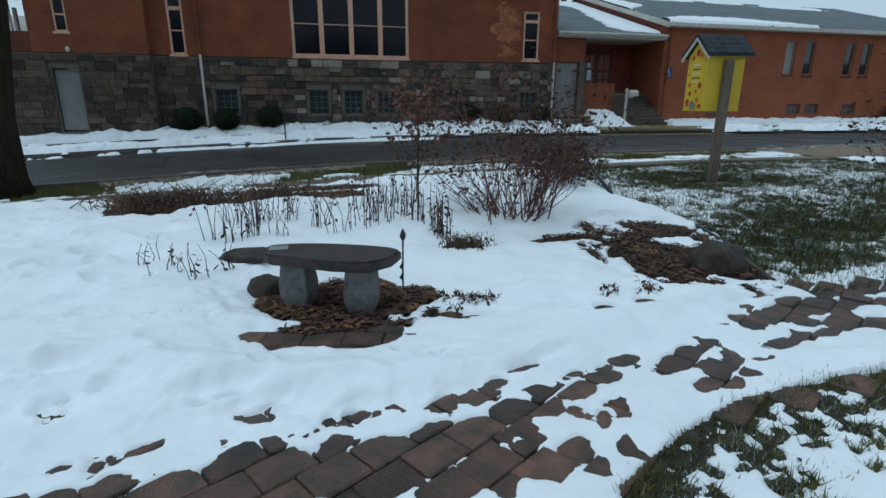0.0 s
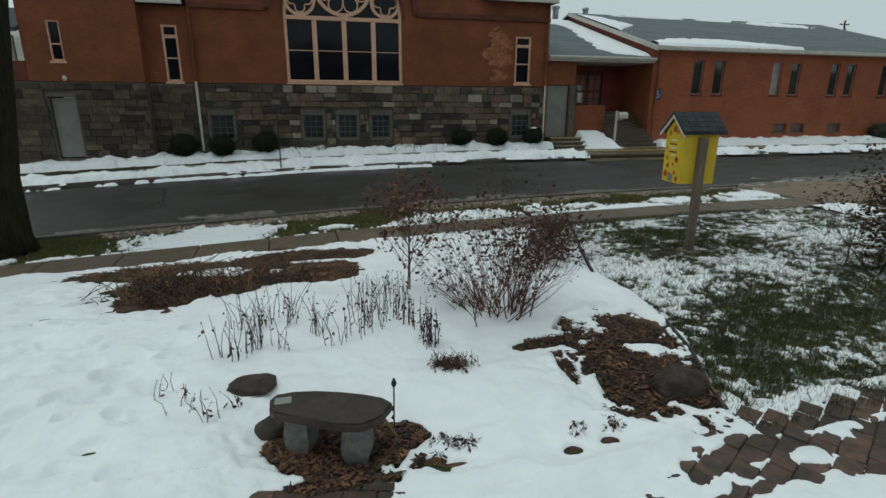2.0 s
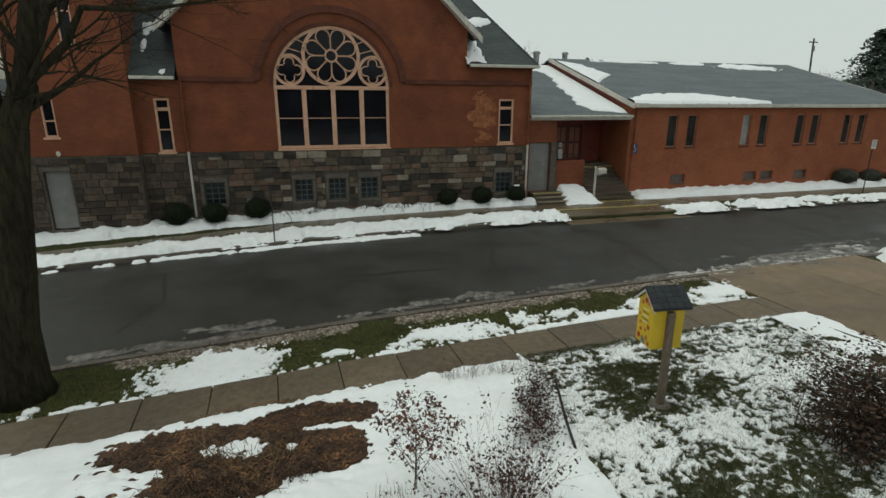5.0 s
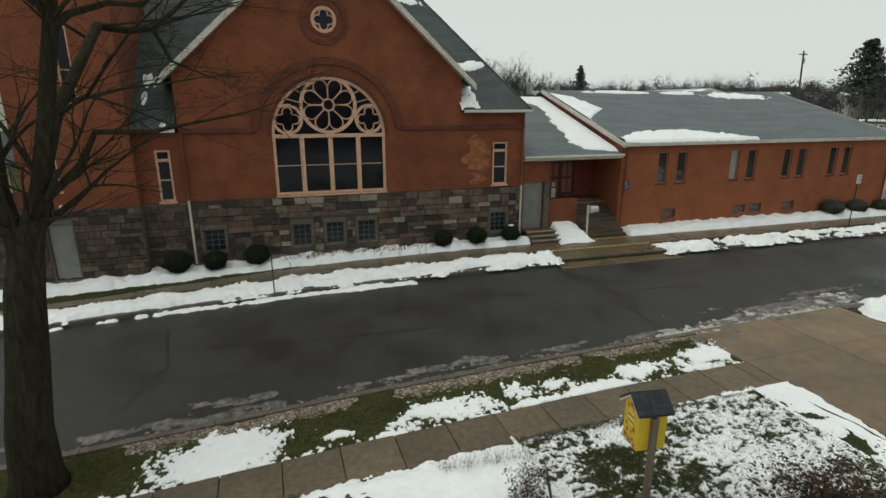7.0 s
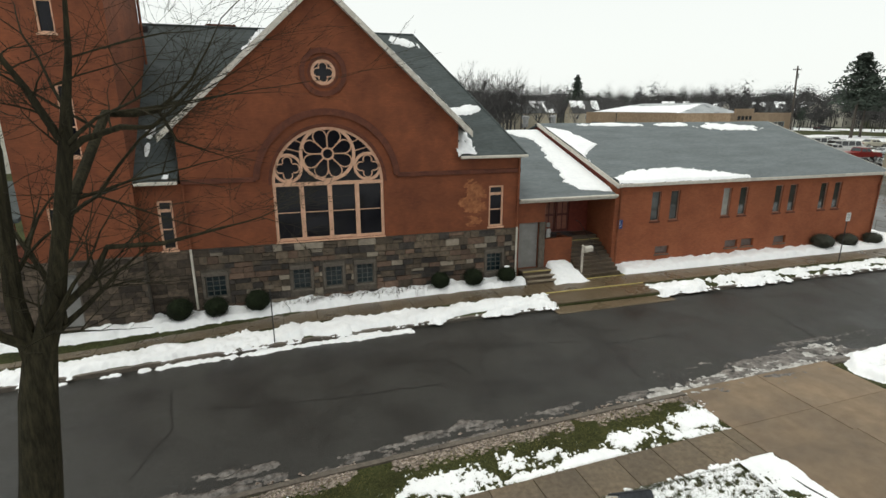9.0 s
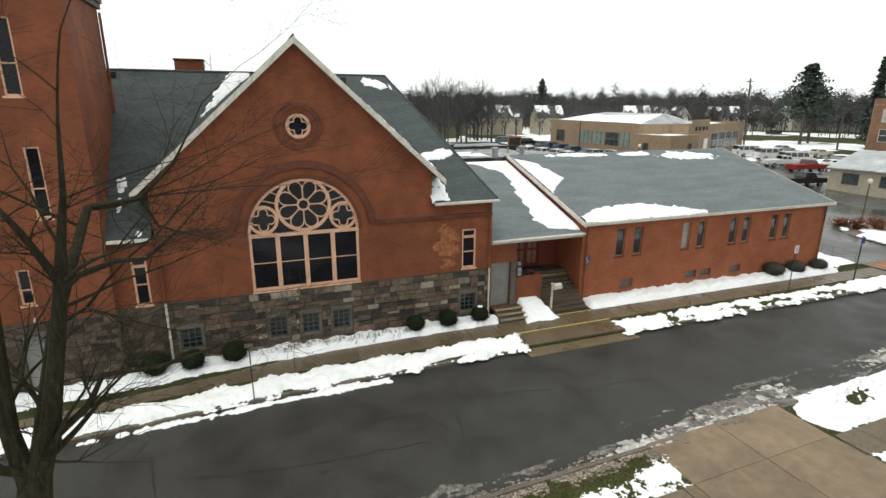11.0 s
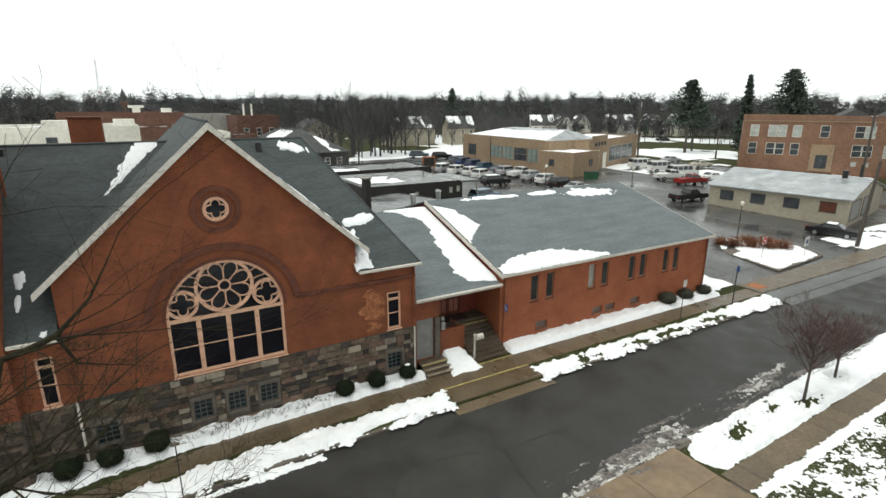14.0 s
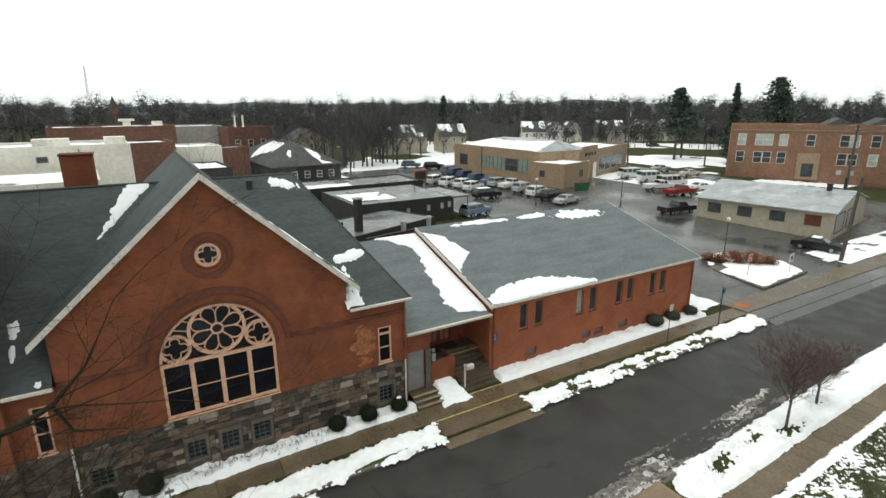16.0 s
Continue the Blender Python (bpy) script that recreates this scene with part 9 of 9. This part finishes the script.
# ---- lamps, poles, island ----
def globe_lamp(x, y, h, label):
    ob = empty("street_lamp")
    z = gz(max(y, 0))
    tag(ob, label, "street lamp", "globe lamps")
    part("pole", lathe([(0.16, z - 0.1), (0.15, z + 0.4), (0.07, z + 0.55), (0.05, z + h - 0.3), (0.09, z + h - 0.22)], 10, x, y), "bark", ob)
    part("globe", lathe([(0.08, z + h - 0.22), (0.2, z + h - 0.1), (0.24, z + h + 0.08), (0.17, z + h + 0.25), (0.04, z + h + 0.33)], 12, x, y), "white_wall", ob, smooth=True)


for x, y, h in ((56.6, 9.0, 4.2), (53.9, 40.0, 4.2), (66.7, 33.5, 4.0), (70.4, 58.0, 4.2)):
    globe_lamp(x, y, h, "globe lamp on a dark pole beside the lot")

isl_top = bmesh.new()
ISL = [(48.7, -0.05), (58.2, 0.6), (60.2, 3.8), (57.6, 10.4), (52.4, 10.0), (50.0, 5.6)]


def inside_island(x, y):
    """How far a place lies inside the kerb of the island."""
    out = np.full(np.shape(x), 99.0)
    for (ax, ay), (bx, by) in zip(ISL, ISL[1:] + ISL[:1]):
        n = math.hypot(bx - ax, by - ay)
        out = np.minimum(out, ((bx - ax) * (y - ay) - (by - ay) * (x - ax)) / n)
    return out


island = part("traffic_island", prism(ISL, "z", -0.1, 0.22), "kerb")
tag(island, "kerbed planting island covered with snow", "traffic island", kind="structure")
tag(sheet("island_snow", 48.6, 60.6, -0.1, 10.6, 0.15, lambda x, y: 0.20 + 0.16 * smooth01((inside_island(x, y) - 0.3 + 0.3 * fbm(x, y, 0.8, 4, 2) - 1.5 * (fbm(x, y, 0.5, 3, 8) > 0.25) * (y > 5.5)) / 0.5) ** 0.7, "snow", lambda x, y, z: z > 0.225), "snow on the planting island", "snow", kind="stuff")


def rusty_clump(x, y, r, h, seed):
    rnd = random.Random(seed)
    ob = empty("ornamental_shrub", pose(x, y, 0.22))
    tag(ob, "rusty brown winter shrub on the snowy island", "shrub", "island shrubs")
    bm, tips = bmesh.new(), []
    for _ in range(60):
        a, l = rnd.random() * 6.28, rnd.uniform(0.1, 1.1)
        branch(bm, (rnd.gauss(0, r * 0.3), rnd.gauss(0, r * 0.3), -0.05), (l * math.cos(a), l * math.sin(a), 1), h * rnd.uniform(0.4, 0.7), 0.02, 1, rnd, tips, 0.5, (2, 3), 0.1, 3, 0.1)
    part("stems", bm, "rusty_shrub", ob)["kind"] = "stuff"
    part("leaves", leaves_at(tips, rnd, 4, 0.16, 0.2, 0.12), "rusty_shrub", ob)["kind"] = "stuff"


for i, (x, y, r, h) in enumerate(((53.4, 7.4, 1.0, 1.1), (54.6, 6.2, 1.1, 1.2), (55.8, 5.0, 1.1, 1.2), (57.0, 4.0, 1.0, 1.1), (52.8, 8.6, 0.9, 0.9), (57.2, 6.0, 0.9, 1.0), (56.0, 7.4, 0.9, 1.0))):
    rusty_clump(x, y, r, h, 60 + i)
noent = street_sign("no_entry_sign", 50.9, 2.9, 0.2, 2.6, [(0.75, 0.75, 2.25, "white_sign")], "red round no entry sign on a thin post", "steel")
bm = bmesh.new()
ring_y(bm, 50.9, 2.25, 0.0, 0.35, 2.835, 2.843, n=20)
part("disc", bm, "red_sign", noent)
part("bar", box(50.68, 51.12, 2.825, 2.833, 2.19, 2.31), "white_sign", noent)
hs2 = street_sign("hospital_sign", 55.8, 1.3, 0.2, 2.4, [(0.85, 1.0, 1.9, "white_sign")], "small white sign on the island", "steel")
part("symbol", box(55.62, 55.98, 1.235, 1.243, 1.7, 2.1), "blue_sign", hs2)


def utility_pole(x, y, h, label, lean=0.0, cross=True):
    ob = empty("utility_pole")
    z = gz(max(y, 0))
    tag(ob, label, "utility pole")
    part("pole", tube([(x, y, z - 0.2), (x + lean, y, z + h)], [0.22, 0.15], 10), "bark", ob)
    if cross:
        part("crossarm", box(x + lean - 1.1, x + lean + 1.1, y - 0.07, y + 0.07, z + h - 0.8, z + h - 0.65), "bark", ob)
        for s in (-0.95, -0.5, 0.5, 0.95):
            part("insulator", lathe([(0.04, z + h - 0.65), (0.06, z + h - 0.55), (0.03, z + h - 0.45)], 6, x + lean + s, y), "steel", ob)
        part("transformer", lathe([(0.22, z + h - 2.4), (0.25, z + h - 2.3), (0.25, z + h - 1.5), (0.1, z + h - 1.4)], 10, x + lean + 0.35, y), "steel", ob)
    return ob


utility_pole(66.2, 0.9, 9.5, "leaning wooden utility pole by the garage", 1.2, False)
utility_pole(92.0, 12.0, 14.0, "tall dark utility pole with transformer", 0.0)
utility_pole(99.2, 60.0, 17.4 - float(gz(60.0)), "tall wooden utility pole beside the lot", -1.1)
utility_pole(129.2, 60.0, 8.0, "short pale pole beside the far street", 0.0, False)
utility_pole(62.0, 112.0, 13.5, "pale pole by the far street", 0.0, False)
for i, (a, b) in enumerate((((92.0, 12.0, 13.8), (67.4, 0.9, 9.6)), ((92.0, 12.0, 13.6), (150, 60, 13)), ((92.0, 12.0, 13.7), (130, -20, 13)))):
    pts = []
    for k in range(9):
        t = k / 8
        pts.append((a[0] + (b[0] - a[0]) * t, a[1] + (b[1] - a[1]) * t, a[2] + (b[2] - a[2]) * t - 1.2 * 4 * t * (1 - t) * 0.6))
    tag(part("overhead_cable", tube(pts, 0.025, 4), "black"), "thin black sagging overhead cable", "cable")


# ---- distant trees ----
def bare_tree_mesh(h, seed, material):
    rnd = random.Random(seed)
    bm, tips = bmesh.new(), []
    add_tube(bm, [(0, 0, -0.3), (0.1, 0, h * 0.2), (0, 0.1, h * 0.42)], [h * 0.022, h * 0.018, h * 0.012], 6, False)
    for i in range(9):
        a = i * 2.4
        z = h * (0.2 + 0.03 * i)
        branch(bm, (0, 0, z), (math.cos(a), math.sin(a), rnd.uniform(0.8, 1.6)), h * rnd.uniform(0.3, 0.42), h * 0.009, 3, rnd, tips, 0.42, (2, 3), 0.1, 4, 0.12, 0.018)
    me = bpy.data.meshes.new("bare_tree")
    bm.to_mesh(me)
    bm.free()
    me.materials.append(M[material])
    return me


BARE = [bare_tree_mesh(11, 90 + k, "twig_far") for k in range(4)]


def far_tree(x, y, s, k, turn):
    ob = new("bare_tree", BARE[k % 4])
    ob.matrix_world = pose(x, y, gz(max(y, 0)), 0, 0, turn) @ Matrix.Diagonal((s, s, s, 1))
    tag(ob, "leafless grey-brown deciduous tree in the town", "tree", "bare trees in the town")


rnd = random.Random(44)
SPOTS = [(118, 128), (124, 122), (139, 131), (165, 127), (176, 124), (186, 126), (193, 122), (206, 118), (212, 112), (224, 112), (232, 120), (112, 126), (104, 134), (96, 122), (74, 120), (86, 128), (62, 122), (48, 132), (110, 140), (122, 146), (98, 146), (46, 104), (52, 110), (58, 116), (30, 122), (44, 122), (66, 128), (80, 124), (98, 130), (108, 132), (152, 124), (120, 136), (182, 118), (196, 116), (20, 140), (8, 150), (-12, 145), (-30, 155), (-50, 148), (32, 150), (54, 142), (12, 64), (17, 60), (84, 150), (21, 72), (31, 70), (36, 98), (28, 100), (40, 92)]
for i, (x, y) in enumerate(SPOTS):
    far_tree(x + rnd.uniform(-2, 2), y + rnd.uniform(-2, 2), rnd.uniform(0.75, 1.15) * (0.55 if y < 75 else 1), i, rnd.uniform(0, 360))


for i in range(14):
    far_tree(44 + rnd.uniform(0, 18), 106 + rnd.uniform(0, 18), rnd.uniform(1.05, 1.45), i, 50 * i)
for i in range(60):
    a, r = radians(rnd.uniform(-34, 80)), rnd.uniform(200, 270)
    far_tree(-2 + r * math.sin(a), -25 + r * math.cos(a), rnd.uniform(0.85, 1.2), i, rnd.uniform(0, 360))


def conifer_tree(x, y, h, r, seed, label, ragged=0.25, bare=0.2, shape=1.0):
    """A conifer: trunk and tiers of drooping needle sprays."""
    rnd = random.Random(seed)
    z = gz(max(y, 0))
    ob = empty("conifer", pose(x, y, z))
    tag(ob, label, "tree", "conifers by the school")
    part("trunk", tube([(0, 0, -0.3), (0, 0, h * 0.97)], [h * 0.02, 0.04], 8), "bark", ob)
    bm = bmesh.new()
    tiers = int(h * 1.6)
    for i in range(tiers):
        t = i / tiers
        zz = h * (bare + (1 - bare) * t)
        rr = r * ((1 - t ** (1.0 / shape)) ** 0.8 + 0.06) * rnd.uniform(1 - ragged, 1 + ragged)
        for k in range(15):
            a = rnd.random() * 6.28
            l = rr * rnd.uniform(0.6, 1.15)
            for q in range(6):
                u = l * (0.2 + 0.16 * q)
                p = Vector((u * math.cos(a), u * math.sin(a), zz - 0.10 * u + rnd.uniform(-0.3, 0.3)))
                s = 0.50 * rnd.uniform(0.6, 1.4)
                d1 = Vector((rnd.gauss(0, 1), rnd.gauss(0, 1), rnd.gauss(0, 0.5))).normalized() * s
                d2 = Vector((rnd.gauss(0, 1), rnd.gauss(0, 1), rnd.gauss(0, 0.5))).normalized() * s * 0.7
                bm.faces.new([bm.verts.new(c) for c in (p - d1, p + d2, p + d1 * 0.9, p - d2 * 0.8)])
    part("crown", bm, "conifer", ob)["kind"] = "stuff"


conifer_tree(136.2, 74.4, 20.5, 5.6, 1, "tall dark pine with an uneven crown", 0.4, 0.42, 0.45)
conifer_tree(143, 77, 16.0, 4.6, 2, "dark pine beside the school", 0.4, 0.45, 0.45)
conifer_tree(141.2, 60.8, 21.5, 3.0, 3, "tall narrow dark green spruce", 0.25, 0.1)
conifer_tree(149, 54, 23.0, 7.2, 4, "massive dark conifer behind the school", 0.3, 0.12, 0.5)
conifer_tree(153.5, 54.5, 19.5, 6.0, 5, "dark conifer behind the school", 0.3, 0.12, 0.5)
conifer_tree(205, 40, 20, 5, 6, "dark green conifer rising farther off", 0.35, 0.15)
conifer_tree(215, 34, 18, 5, 7, "dark green conifer rising farther off", 0.35, 0.15)
conifer_tree(112, 168, 20, 5, 8, "dark green conifer rising farther off", 0.45, 0.2)


def woods(name, seed, count, r0, r1, a0, a1, hmin, hmax, label, twigs=70, ever=0.0, size=1.0, material="twig_far"):
    """A belt of bare wood: rounded crowns of fine twig flecks over dark stems."""
    rs = np.random.RandomState(seed)
    sets = {False: [], True: []}
    for _ in range(count):
        r, a = rs.uniform(r0, r1), radians(rs.uniform(a0, a1))
        x, y = -2 + r * math.sin(a), -25 + r * math.cos(a)
        h = rs.uniform(hmin, hmax) * (0.85 + 0.3 * rs.rand() ** 3)
        w = h * rs.uniform(0.24, 0.40)
        green = bool(rs.rand() < ever)
        n = twigs
        c = rs.normal(0, 1, (n, 3))
        c /= np.linalg.norm(c, axis=1, keepdims=True)
        rad = rs.rand(n) ** 0.62
        taper = np.clip(1.15 - 0.75 * (c[:, 2] * rad + 1) / 2, 0.2, 1.2) if green else np.ones(n)
        p = np.stack([x + w * c[:, 0] * rad * taper, y + w * c[:, 1] * rad * taper, gz(max(y, 0)) + h * (0.54 + 0.44 * c[:, 2] * rad)], 1)
        out = c * 0.6 + rs.normal(0, 0.45, (n, 3)) + np.array([0, 0, 0.0 if green else 0.7])
        out /= np.linalg.norm(out, axis=1, keepdims=True)
        side = np.cross(out, rs.normal(0, 1, (n, 3)))
        side /= np.linalg.norm(side, axis=1, keepdims=True)
        L = size * rs.uniform(0.4, 1.1, (n, 1)) * (1.25 - 0.85 * rad[:, None])
        W = size * rs.uniform(0.22, 0.55, (n, 1)) * (1.25 - 0.95 * rad[:, None]) * (1 + 0.9 * (rad[:, None] < 0.62))
        sets[green].append(np.stack([p - side * W, p + side * W, p + out * L + side * W * 0.3], 1))
        stem = np.array([[x - 0.25, y, 0.0], [x + 0.25, y, 0.0], [x, y, h * 0.7]]) + np.array([0, 0, gz(max(y, 0))])
        sets[False].append(stem[None])
    for green, (nm, m, lb) in {False: (name, material, label), True: ("far_pines", "conifer", "dark pines standing among the far woods")}.items():
        if sets[green]:
            v = np.concatenate(sets[green]).reshape(-1, 3)
            tag(quick_mesh(nm, v.tolist(), np.arange(len(v)).reshape(-1, 3).tolist(), m), lb, "woods", kind="stuff")


woods("yard_trees", 6, 90, 205, 250, 8, 80, 8, 13, "bare yard trees between the houses", 420, 0.04, 0.5)
woods("yard_trees", 8, 140, 212, 250, 22, 78, 9, 14, "bare yard trees round the houses", 420, 0.05, 0.5)
woods("yard_trees", 7, 70, 170, 250, -42, 10, 8, 12, "bare trees behind the main street stores", 420, 0.05, 0.5)
woods("far_woods", 1, 560, 255, 340, -45, 86, 13, 19, "belt of bare grey woods beyond the town", 460, 0.09, 0.7)
woods("far_woods", 2, 600, 340, 560, -46, 88, 18, 26, "second belt of bare woods", 420, 0.12, 0.85)
woods("far_woods", 3, 800, 560, 1300, -48, 90, 23, 37, "far wooded horizon beyond the fields", 420, 0.10, 1.4, "twig_haze")
hill = sheet("backdrop", -1700, 2300, 900, 2300, 60, lambda x, y: 2 + 34 * smooth01((y - 900) / 1200) * (0.7 + 0.6 * fbm(x, y, 0.002, 3, 4)), "twig_haze")
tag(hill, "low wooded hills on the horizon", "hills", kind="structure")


# ---- dark strip added unseen beyond the garden, behind the camera, to darken reflections ----
rs6 = np.random.RandomState(60)
bx = np.arange(-130, 131, 2.0)
bh = 9.5 + 2.5 * fbm(bx, bx * 0, 0.09, 3, 4) + 1.2 * rs6.rand(len(bx))
verts = [(float(x), -62 - 0.004 * float(x) ** 2 * -1.0, z) for x, h in zip(bx, bh) for z in (-0.2, float(h))]
M["backdrop_dark"] = mat("dark backdrop brown", (0.030, 0.027, 0.024), (0.075, 0.066, 0.058), 0.6, 0.95, 0, 40, 0.3, 0.15, stretch=(1, 1, 0.3))
tag(quick_mesh("backdrop_south", verts, [(2 * i, 2 * i + 2, 2 * i + 3, 2 * i + 1) for i in range(len(bx) - 1)], "backdrop_dark"), "unseen dark strip with a jagged top, added to darken reflections", "backdrop", kind="structure")
